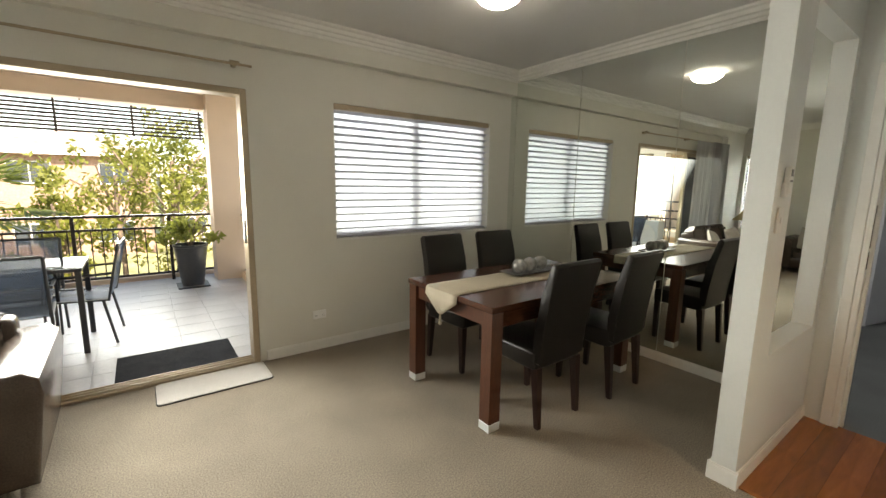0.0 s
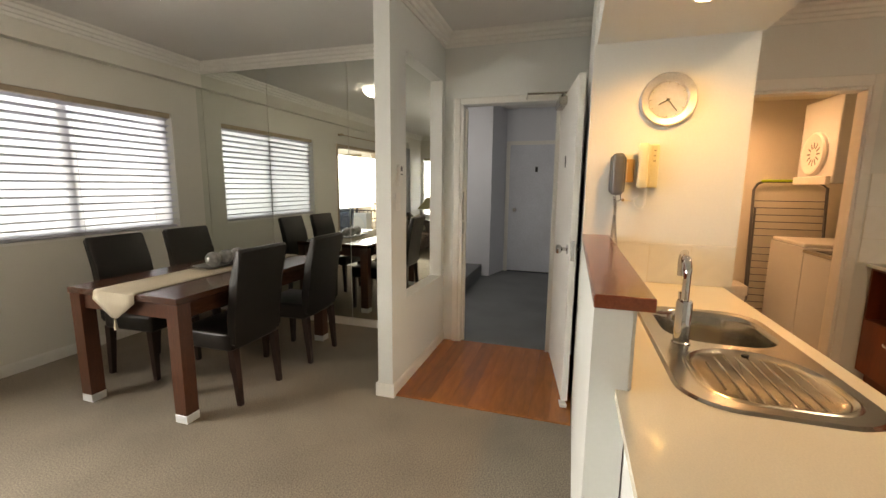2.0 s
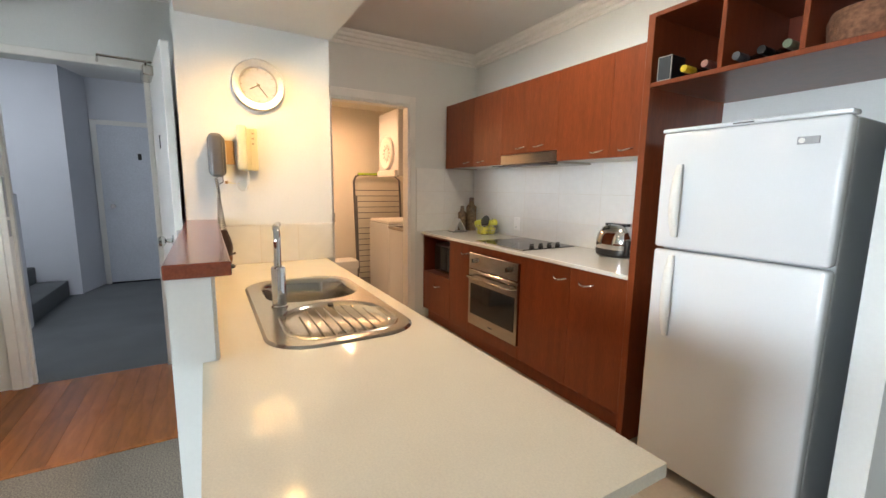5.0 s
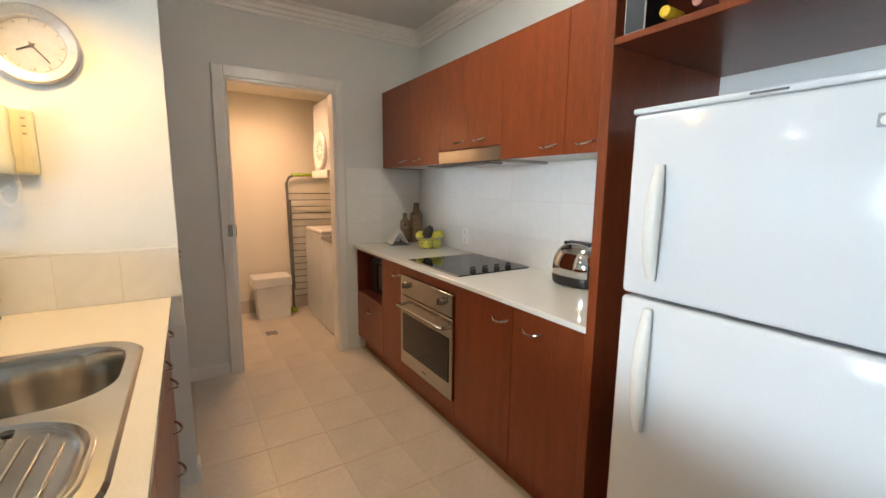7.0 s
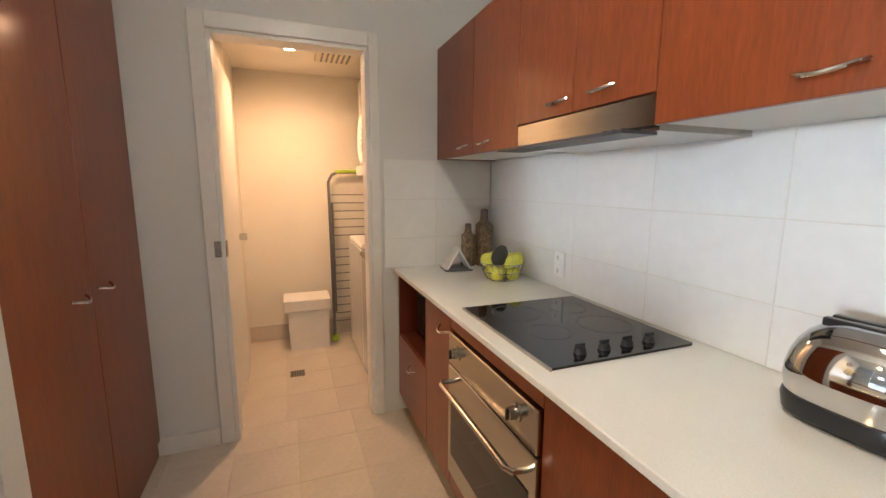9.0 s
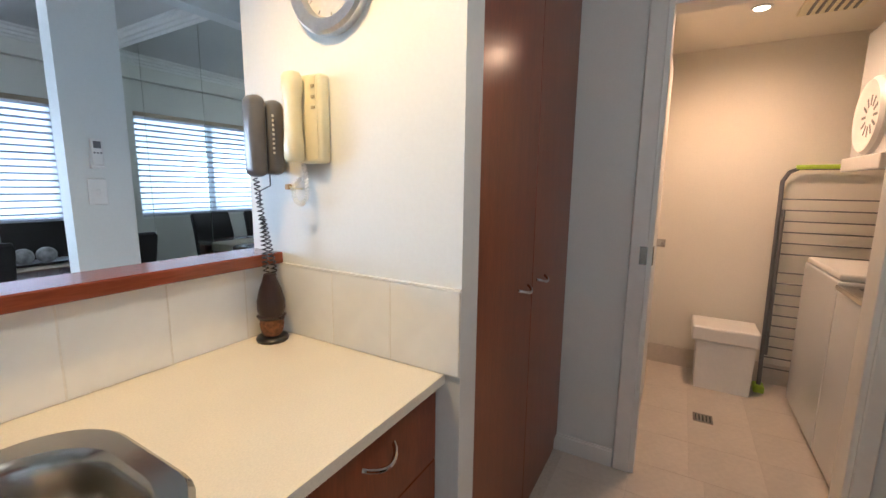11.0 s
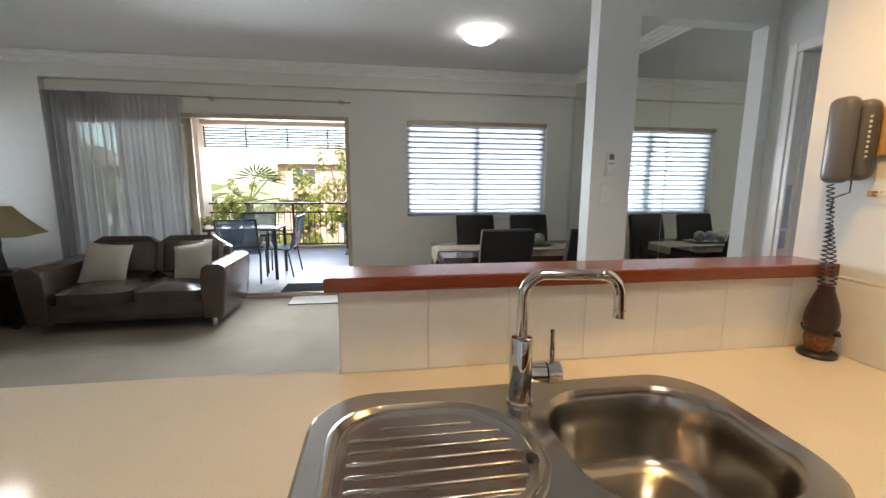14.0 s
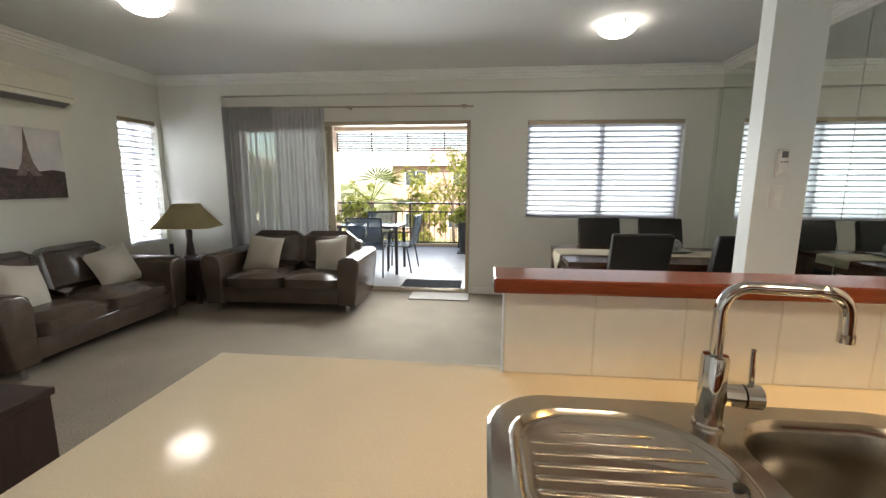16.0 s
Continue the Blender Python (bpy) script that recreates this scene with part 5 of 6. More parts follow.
part("inner_leg", tube([(AX - 0.09, AY0 - 0.02, 0.25), (AX - 0.035, AY0 - 0.02, 1.2)], 0.010, 8), GPLAST, air)
LIME = surf("lime_plastic", (0.42, 0.60, 0.04), 0.4)
part("top_grip", tube([(AX + 0.008, AY0 - 0.06, 1.468), (AX + 0.01, AY0 - 0.14, 1.47), (AX + 0.01, AY0 - 0.35, 1.47)], 0.016, 8), LIME, air, "lime green grip")
for k in range(16):
    z = 0.17 + 0.07 * k + (0.05 if k > 9 else 0)
    x = AX - 0.12 + 0.12 * (z - 0.05) / 1.33
    part("hanging_rod", tube([(x, AY0, z), (x, AY1, z)], 0.0045, 6), GPLAST, air)
part("foot", bx(AX - 0.16, AX - 0.07, AY0 - 0.03, AY0 + 0.03, 0.0, 0.05, 0.01, 2), LIME, air, "lime green foot")
part("foot", bx(AX - 0.16, AX - 0.07, AY1 - 0.03, AY1 + 0.03, 0.0, 0.05, 0.01, 2), LIME, air, "lime green foot")
dg = thing("floor_drain", "square steel floor waste grate in the laundry", "floor drain", kind="structure")
part("grate", bx(4.90, 5.0, -2.965, -2.865, 0.0, 0.006, 0.001), STEEL, dg)
for k in range(5):
    part("slot", bx(4.915, 4.985, -2.955 + 0.018 * k, -2.948 + 0.018 * k, 0.0055, 0.0068), BLACK, dg)
fan = thing("exhaust_fan", "square cream ceiling exhaust fan in the laundry", "exhaust fan")
part("frame", bx(4.98, 5.24, -3.40, -3.14, LZ - 0.02, LZ, 0.004), YPLAST, fan)
for k in range(6):
    part("louvre", bx(5.01, 5.21, -3.37 + 0.036 * k, -3.358 + 0.036 * k, LZ - 0.026, LZ - 0.018), GPLAST, fan)


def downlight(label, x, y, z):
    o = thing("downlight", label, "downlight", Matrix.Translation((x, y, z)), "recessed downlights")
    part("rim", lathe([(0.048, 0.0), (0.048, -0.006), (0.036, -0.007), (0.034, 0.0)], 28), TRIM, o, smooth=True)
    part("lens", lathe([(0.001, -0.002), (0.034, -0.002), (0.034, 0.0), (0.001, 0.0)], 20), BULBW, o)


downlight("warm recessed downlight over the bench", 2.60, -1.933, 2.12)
downlight("warm recessed downlight in the laundry", 5.06, -2.97, LZ)


def oyster(label, x, y, r, glow=None):
    o = thing("ceiling_light", label, "ceiling light", Matrix.Translation((x, y, CH)), "round ceiling lights")
    part("base_ring", lathe([(r * 0.9, 0.0), (r * 0.92, -0.022), (r * 0.8, -0.024), (r * 0.78, 0)], 36), ENAMEL, o, smooth=True)
    part("glass_dome", lathe([(r, -0.022), (r * 0.97, -0.038), (r * 0.84, -0.062), (r * 0.6, -0.083), (r * 0.3, -0.095), (0.001, -0.099)], 40), glow or LAMPG, o, "lit opal glass dome", True)
    for k in range(3):
        a = 2.1 * k + 0.6
        part("clip", bx(r - 0.012, r + 0.006, -0.008, 0.008, -0.05, -0.012, 0.002), CHROME, o).matrix_basis = pose(0, 0, 0, 0, 0, math.degrees(a))


oyster("lit round opal glass ceiling light over the dining area", 2.69, 1.0, 0.148)
oyster("lit round opal glass ceiling light in the living room", -0.71, 0.24, 0.148)
oyster("lit round opal glass ceiling light in the kitchen", 2.45, -3.02, 0.148, LAMPK)

# ---- dining ----
tab = thing("dining_table", "dark walnut dining table with square legs and white feet", "table", Matrix.Translation((3.055, 1.01, 0)))
TWX, TWY = 0.735, 0.44
part("tabletop", bx(-TWX, TWX, -TWY, TWY, 0.715, 0.752, 0.003), DARKW, tab)
for s in (-1, 1):
    part("apron", bx(-TWX + 0.10, TWX - 0.10, s * (TWY - 0.035) - 0.011, s * (TWY - 0.035) + 0.011, 0.62, 0.715), DARKW, tab)
    part("apron", bx(s * (TWX - 0.04) - 0.011, s * (TWX - 0.04) + 0.011, -TWY + 0.09, TWY - 0.09, 0.62, 0.715), DARKL, tab)
    for q in (-1, 1):
        x, y = s * (TWX - 0.05), q * (TWY - 0.05)
        lg = part("leg", bx(x - 0.043, x + 0.043, y - 0.043, y + 0.043, 0.05, 0.715, 0.002), DARKL, tab)
        part("foot", bx(x - 0.044, x + 0.044, y - 0.044, y + 0.044, 0.0, 0.05, 0.002), ENAMEL, lg, "white metal foot")

cha = thing("dining_chair", "high-backed black leather dining chair with dark tapered legs", "chair", Matrix.Translation((2.78, 0.665, 0)), "chairs round the table")
b = bx(-0.212, 0.212, -0.20, 0.225, 0.355, 0.475, 0.022, 3)
part("seat", b, LEATHB, cha, smooth=True)
out = [(-0.165, 0.40), (-0.175, 0.56), (-0.215, 0.80), (-0.265, 0.985), (-0.28, 1.0), (-0.30, 1.0), (-0.315, 0.985), (-0.27, 0.80), (-0.235, 0.56), (-0.225, 0.40)]
b = prism(out, "x", -0.205, 0.205)
bmesh.ops.bevel(b, geom=[e for e in b.edges if abs(e.verts[0].co.x - e.verts[1].co.x) < 1e-6], offset=0.012, segments=3, profile=0.5, affect="EDGES")
bk_ = part("backrest", b, LEATHB, cha, smooth=True)
for s in (-1, 1):
    part("piping", tube([(s * 0.203, y0, z0) for y0, z0 in ((-0.226, 0.42), (-0.236, 0.56), (-0.271, 0.80), (-0.315, 0.98))], 0.0035, 6), LEATHB, bk_)
for sx in (-1, 1):
    for y0, y1 in ((0.19, 0.195), (-0.185, -0.215)):
        bm = bmesh.new()
        lo = [bm.verts.new((sx * 0.18 + dx * 0.015, y1 + dy * 0.015, 0.0)) for dx, dy in ((-1, -1), (1, -1), (1, 1), (-1, 1))]
        hi = [bm.verts.new((sx * 0.18 + dx * 0.024, y0 + dy * 0.024, 0.37)) for dx, dy in ((-1, -1), (1, -1), (1, 1), (-1, 1))]
        for k in range(4):
            bm.faces.new((lo[k], lo[(k + 1) % 4], hi[(k + 1) % 4], hi[k]))
        bm.faces.new(lo), bm.faces.new(hi)
        part("leg", bm, ESPRESSO, cha)
copy_thing(cha, Matrix.Translation((3.45, 0.63, 0)) @ pose(0, 0, 0, 0, 0, 2))
copy_thing(cha, Matrix.Translation((2.86, 1.475, 0)) @ pose(0, 0, 0, 0, 0, 183))
copy_thing(cha, Matrix.Translation((3.45, 1.49, 0)) @ pose(0, 0, 0, 0, 0, 179))

# runner: lies along the table and falls over both ends in a point
run = bmesh.new()
path = [(-TWX - 0.012, 0.60), (-TWX - 0.01, 0.70), (-TWX - 0.006, 0.748), (-TWX + 0.01, 0.7545)] + [(-TWX + 0.06 + (2 * TWX - 0.12) * k / 14, 0.7545 + 0.0008 * math.sin(k * 2.3)) for k in range(15)] + [(TWX - 0.01, 0.7545), (TWX + 0.006, 0.748), (TWX + 0.012, 0.68)]
rows = []
for i, (x, z) in enumerate(path):
    half = 0.165 if i > 0 else 0.02
    rows.append([run.verts.new((x + (0.006 * math.sin(3 * j) if i < 2 else 0), -half + 2 * half * j / 6, z)) for j in range(7)])
for a, c in zip(rows, rows[1:]):
    for j in range(6):
        run.faces.new((a[j], a[j + 1], c[j + 1], c[j]))
ob = solid("table_runner", run, LINEN, "beige woven table runner hanging over the table ends", "table runner", m=Matrix.Translation((3.055, 1.04, 0)), smooth=True)
sm = ob.modifiers.new("thickness", "SOLIDIFY")
sm.thickness, sm.offset = 0.003, 1
part("tassel", cyl((-TWX - 0.012, 0, 0.53), (-TWX - 0.012, 0, 0.60), 0.012, 0.004, 10), LINEN, ob, "beige tassel")

tray_ = thing("decor_tray", "long silver-grey tray on the runner", "tray", Matrix.Translation((3.20, 1.09, 0.758)))
part("dish", ring_mesh([rloop(-0.25, 0.25, -0.10, 0.10, 0.03, 0.022), rloop(-0.245, 0.245, -0.096, 0.096, 0.03, 0.024), rloop(-0.19, 0.19, -0.06, 0.06, 0.03, 0.006), rloop(-0.18, 0.18, -0.05, 0.05, 0.03, 0.005)]), surf("tray_silver", (0.30, 0.30, 0.30), 0.35, 0.6, grain=(50, 0.2)), tray_, smooth=True)
part("underside", ring_mesh([rloop(-0.25, 0.25, -0.10, 0.10, 0.03, 0.021), rloop(-0.19, 0.19, -0.06, 0.06, 0.03, 0.001), rloop(-0.18, 0.18, -0.05, 0.05, 0.03, 0.0)]), GREYM, tray_)
BALL = surf("silver_swirl_ball", (0.36, 0.36, 0.35), 0.3, 0.55, grain=(22, 0.35), blot=(9, 0.3), bump=0.5, bump_scale=26)
b = bmesh.new()
bmesh.ops.create_uvsphere(b, u_segments=24, v_segments=16, radius=0.056)
ba = solid("decor_ball", b, BALL, "silver-grey swirled decorative ball on the tray", "ornament", "balls on the tray", m=Matrix.Translation((3.075, 1.09, 0.820)), smooth=True)
for x, y, r in ((3.195, 1.095, 40), (3.315, 1.095, 100)):
    copy_thing(ba, Matrix.Translation((x, y, 0.820)) @ pose(0, 0, 0, r, r / 2, 20))

# ---- living ----
def soft_box(x0, x1, y0, y1, z0, z1, r, puff=0.0, seg=3):
    """A cushion: a rounded box whose large faces swell."""
    b = bx(x0, x1, y0, y1, z0, z1)
    bmesh.ops.subdivide_edges(b, edges=b.edges[:], cuts=5, use_grid_fill=True)
    c, h = Vector(((x0 + x1) / 2, (y0 + y1) / 2, (z0 + z1) / 2)), Vector(((x1 - x0) / 2, (y1 - y0) / 2, (z1 - z0) / 2))
    for v in b.verts:
        u = Vector([(v.co[i] - c[i]) / h[i] for i in range(3)])
        q = Vector(u)
        for i in range(3):
            o = [j for j in range(3) if j != i]
            fall = (1 - u[o[0]] ** 2) * (1 - u[o[1]] ** 2) * (1.0 if h[i] == min(h) else 0.15)
            q[i] = u[i] * (1 + puff * fall / max(h[i], 0.03) if abs(u[i]) > 0.99 else 1)
            edge = max(abs(u[o[0]]), abs(u[o[1]]))
            if abs(u[i]) > 0.99 and edge > 0.6:
                q[i] *= 1 - r / h[i] * ((edge - 0.6) / 0.4) ** 3 * 0.5
        v.co = Vector([c[i] + q[i] * h[i] for i in range(3)])
        w = noise.noise(v.co * 7.0) * 0.008
        v.co += Vector((w, w * 0.6, w))
    return b


def pillow(w, t):
    b = bmesh.new()
    n = 10
    for s in (-1, 1):
        g_ = [[b.verts.new((w / 2 * (2 * i / n - 1) * (1 - 0.06 * abs(2 * j / n - 1) ** 2 * 0 ) * (1 - 0.07 * (1 - (2 * j / n - 1) ** 2)), s * t / 2 * ((1 - (2 * i / n - 1) ** 2) * (1 - (2 * j / n - 1) ** 2)) ** 0.45,
                           w / 2 * (2 * j / n - 1) * (1 - 0.07 * (1 - (2 * i / n - 1) ** 2)))) for j in range(n + 1)] for i in range(n + 1)]
        for i in range(n):
            for j in range(n):
                b.faces.new((g_[i][j], g_[i + 1][j], g_[i + 1][j + 1], g_[i][j + 1]))
    bmesh.ops.remove_doubles(b, verts=b.verts, dist=0.0005)
    return b


def sofa(label, length, seats, m):
    """A leather sofa along x that faces -y; its front stands at y = 0 and its back at y = 0.86."""
    o = thing("sofa", label, "sofa", m, "brown leather sofas")
    L = length / 2
    part("base", bx(-L + 0.16, L - 0.16, 0.03, 0.80, 0.10, 0.27, 0.02, 2), LEATH, o, smooth=True)
    for s in (-1, 1):
        out = [(s * (L - 0.20), 0.09), (s * (L - 0.02), 0.09), (s * (L + 0.03), 0.50), (s * (L + 0.02), 0.57), (s * (L - 0.03), 0.605), (s * (L - 0.13), 0.60), (s * (L - 0.18), 0.565), (s * (L - 0.19), 0.50)]
        b = prism(out, "y", 0.0, 0.82)
        bmesh.ops.bevel(b, geom=[e for e in b.edges if abs(e.verts[0].co.y - e.verts[1].co.y) < 1e-6], offset=0.022, segments=3, profile=0.5, affect="EDGES")
        part("armrest", b, LEATH, o, smooth=True)
    w = (length - 0.38) / seats
    for k in range(seats):
        x0 = -L + 0.19 + w * k
        part("seat_cushion", soft_box(x0 + 0.003, x0 + w - 0.003, 0.0, 0.66, 0.25, 0.385, 0.07, 0.03), LEATH, o, smooth=True)
        b = soft_box(x0 + 0.004, x0 + w - 0.004, -0.10, 0.10, 0.0, 0.42, 0.08, 0.05)
        bmesh.ops.transform(b, matrix=Matrix.Translation((0, 0.66, 0.365)) @ pose(0, 0, 0, -14), verts=b.verts)
        part("back_cushion", b, LEATH, o, smooth=True)
    part("back_frame", bx(-L + 0.14, L - 0.14, 0.70, 0.85, 0.10, 0.68, 0.04, 3), LEATH, o, smooth=True)
    for s in (-1, 1):
        for y in (0.06, 0.76):
            part("leg", cyl((s * (L - 0.115), y, 0.0), (s * (L - 0.115), y, 0.095), 0.02, 0.024, 14), CHROME, o, "chrome peg foot")
    return o


sofa("two-seat brown leather sofa with cream cushions by the curtain", 1.62, 2, Matrix.Translation((-0.425, 1.305, 0)) @ pose(0, 0, 0, 0, 0, 1.5))
sofa("brown leather sofa along the picture wall", 1.64, 2, Matrix.Translation((-1.40, 0.435, 0)) @ pose(0, 0, 0, 0, 0, 90))
pb = pillow(0.40, 0.15)
cu = solid("throw_cushion", pb, CUSH, "square cream throw cushion leaning on the sofa", "cushion", "cream throw cushions", m=Matrix.Translation((-0.80, 1.73, 0.56)) @ pose(0, 0, 0, -22, 6, 4), smooth=True)
copy_thing(cu, Matrix.Translation((-0.02, 1.73, 0.555)) @ pose(0, 0, 0, -24, -10, -8))
copy_thing(cu, Matrix.Translation((-1.84, 0.90, 0.55)) @ pose(0, 0, 0, -24, -12, 80))
copy_thing(cu, Matrix.Translation((-1.82, 0.08, 0.55)) @ pose(0, 0, 0, -26, 14, 96))

st = thing("side_table", "small dark timber side table between the sofas", "side table", Matrix.Translation((-1.68, 1.74, 0)))
part("tabletop", bx(-0.22, 0.22, -0.22, 0.22, 0.47, 0.50, 0.004), ESPRESSO, st)
part("shelf", bx(-0.19, 0.19, -0.19, 0.19, 0.08, 0.10, 0.003), ESPRESSO, st)
for s_ in (-1, 1):
    part("side_panel", bx(s_ * 0.18 - 0.008, s_ * 0.18 + 0.008, -0.17, 0.17, 0.10, 0.47), ESPRESSO, st)
part("drawer_front", bx(-0.17, 0.17, -0.205, -0.19, 0.105, 0.465, 0.002), ESPRESSO, st)
for sx in (-1, 1):
    for sy in (-1, 1):
        part("leg", bx(sx * 0.19 - 0.02, sx * 0.19 + 0.02, sy * 0.19 - 0.02, sy * 0.19 + 0.02, 0, 0.47, 0.002), ESPRESSO, st)
lam = thing("table_lamp", "table lamp with a flared khaki square shade and dark base", "table lamp", Matrix.Translation((-1.68, 1.72, 0.50)) @ pose(0, 0, 0, 0, 0, 12))
part("base", lathe([(0.001, 0), (0.075, 0), (0.075, 0.015), (0.05, 0.03), (0.04, 0.10), (0.028, 0.20), (0.036, 0.28), (0.030, 0.33), (0.012, 0.35), (0.001, 0.35)], 4 * 6), ESPRESSO, lam, "dark turned timber base", True)
sh = ring_mesh([rloop(-w, w, -w * 0.8, w * 0.8, w * 0.12, z, 3) for w, z in ((0.30, 0.345), (0.245, 0.41), (0.19, 0.485), (0.14, 0.56), (0.115, 0.61))])
bmesh.ops.delete(sh, geom=[f for f in sh.faces if len(f.verts) > 4], context="FACES_ONLY")
o = part("shade", sh, SHADE, lam, "flared khaki fabric shade")
sm = o.modifiers.new("thickness", "SOLIDIFY")
sm.thickness = 0.003
hp = thing("cordless_phone", "black cordless phone standing in its cradle", "telephone", Matrix.Translation((-1.86, 1.66, 0.50)))
part("cradle", bx(-0.035, 0.035, -0.035, 0.035, 0, 0.03, 0.008, 2), BLACK, hp)
part("handset", bx(-0.022, 0.022, -0.012, 0.012, 0.03, 0.16, 0.008, 2), BLACK, hp)

# picture, air conditioner, low cabinet
pic = thing("wall_canvas", "unframed canvas print of an iron tower in brown haze", "picture", Matrix.Translation((XW, 0.0, 0)))
part("canvas", bx(0.0, 0.035, -0.06, 0.96, 1.20, 1.815, 0.002), surf("print_sky", (0.60, 0.57, 0.58), 0.7, grain=(5, 0.12), blot=(2.0, 0.2)), pic)
INK = surf("print_brown", (0.075, 0.05, 0.045), 0.7, grain=(30, 0.35), blot=(9, 0.3))
INK2 = surf("print_haze", (0.20, 0.15, 0.14), 0.7, grain=(30, 0.25), blot=(9, 0.2))
part("ground_band", bx(0.0352, 0.0362, -0.06, 0.96, 1.20, 1.36), INK, pic)
part("tree_band", prism([(-0.06, 1.36), (0.96, 1.36), (0.96, 1.44), (0.85, 1.455), (0.74, 1.44), (0.55, 1.45), (0.4, 1.47), (0.2, 1.45), (0.05, 1.48), (-0.06, 1.46)], "x", 0.0352, 0.0366), INK, pic)
tw = [(q + 0.07, z) for q, z in [(0.47, 1.40), (0.55, 1.40), (0.575, 1.46), (0.60, 1.40), (0.68, 1.40), (0.62, 1.52), (0.595, 1.64), (0.58, 1.78), (0.575, 1.81), (0.57, 1.78), (0.555, 1.64), (0.53, 1.52)]]
part("tower", prism(tw, "x", 0.0352, 0.0370), INK2, pic)
part("branches", prism([(-0.06, 1.815), (-0.06, 1.70), (0.05, 1.745), (0.16, 1.74), (0.24, 1.775), (0.33, 1.78), (0.38, 1.815)], "x", 0.0352, 0.0366), INK2, pic)
ac = thing("air_conditioner", "cream split-system air conditioner high on the wall", "air conditioner", Matrix.Translation((XW, 0, 0)))
out = [(0, 2.03), (0.12, 2.02), (0.175, 2.055), (0.185, 2.10), (0.18, 2.27), (0.16, 2.295), (0, 2.30)]
b = bmesh.new()
lo, hi = [b.verts.new((x, 0.16, z)) for x, z in out], [b.verts.new((x, 1.0, z)) for x, z in out]
for k in range(len(out)):
    b.faces.new((lo[k], lo[(k + 1) % len(out)], hi[(k + 1) % len(out)], hi[k]))
b.faces.new(lo), b.faces.new(hi)
part("case", b, surf("aircon_cream", (0.66, 0.63, 0.52), 0.4), ac)
part("outlet_louvre", prism([(0.112, 2.024), (0.117, 2.016), (0.185, 2.05), (0.183, 2.06)], "y", 0.2, 0.96), GPLAST, ac)
part("seam", bx(0.1805, 0.1865, 0.162, 0.998, 2.105, 2.109), GPLAST, ac)
part("stripe", bx(0.178, 0.1845, 0.52, 0.74, 2.072, 2.08), WPLAST, ac)
part("piping", bx(0.002, 0.02, 0.10, 0.155, 2.2, CH - 0.1), WPLAST, ac)
cab = thing("low_cabinet", "dark timber low cabinet beside the bench", "cabinet", Matrix.Translation((-0.66, -1.42, 0)))
part("body", bx(-0.53, 0.53, -0.22, 0.22, 0.04, 0.47), ESPRESSO, cab)
part("top", bx(-0.55, 0.55, -0.24, 0.24, 0.47, 0.50, 0.003), ESPRESSO, cab)
part("plinth", bx(-0.5, 0.5, -0.2, 0.2, 0, 0.04), BLACK, cab)
part("cabinet_door", bx(-0.525, -0.002, 0.221, 0.238, 0.05, 0.465, 0.002), ESPRESSO, cab)
part("cabinet_door", bx(0.002, 0.525, 0.221, 0.238, 0.05, 0.465, 0.002), ESPRESSO, cab)
solid("paper_stack", bx(-0.10, 0.10, -0.13, 0.13, 0, 0.02, 0.001), WPLAST, "small stack of white papers on the low cabinet", "papers", m=Matrix.Translation((-0.42, -1.38, 0.50)) @ pose(0, 0, 0, 0, 0, 15))

# curtain and rod
def drape(x0, x1, z0, z1, waves, depth):
    b = bmesh.new()
    n = waves * 8
    cols = []
    for i in range(n + 1):
        f = i / n
        a = 2 * math.pi * waves * f
        col = []
        for j in range(9):
            g_ = j / 8
            d = depth * (0.55 + 0.45 * g_) * math.sin(a + 0.25 * math.sin(3 * g_ + f * 9)) * (0.8 + 0.35 * math.sin(f * 23))
            col.append(b.verts.new((x0 + (x1 - x0) * f + 0.012 * g_ * math.sin(a * 0.5), d, z1 + (z0 - z1) * g_)))
        cols.append(col)
    for a, c in zip(cols, cols[1:]):
        for j in range(8):
            b.faces.new((a[j], a[j + 1], c[j + 1], c[j]))
    return b


cur = thing("sheer_curtain", "grey sheer pleated curtain drawn to one side of the balcony door", "curtain", Matrix.Translation((0, 2.245, 0)))
part("gathered_panel", drape(-1.515, -0.88, 0.03, 2.24, 10, 0.075), SHEER, cur, smooth=True)
part("stretched_panel", drape(-0.88, -0.235, 0.03, 2.225, 12, 0.030), SHEERD, cur, smooth=True)
part("header_tape", drape(-1.515, -0.88, 2.15, 2.242, 24, 0.020), SHEER, cur, smooth=True)
rod = thing("curtain_rod", "thin bronze curtain rod above the balcony door", "curtain rod")
part("rod", cyl((-1.50, 2.262, 2.235), (1.524, 2.262, 2.215), 0.009, n=12), ALU, rod)
for x in (0.05, 1.40):
    part("bracket", bx(x, x + 0.03, 2.262, YN, 2.205, 2.235, 0.004), ALU, rod)
    part("collar", cyl((x - 0.015, 2.262, 2.224), (x + 0.045, 2.262, 2.223), 0.014, n=12), ALU, rod)

solid("door_mat", prism(rrect(0.80, 1.50, 1.985, 2.305, 0.03), "z", 0.0, 0.012), MATL, "pale woven mat inside the balcony door", "mat")
part("dark_border", prism(rrect(0.795, 1.505, 1.98, 2.31, 0.033), "z", 0.0, 0.006), MATG, bpy.data.objects["door_mat"])

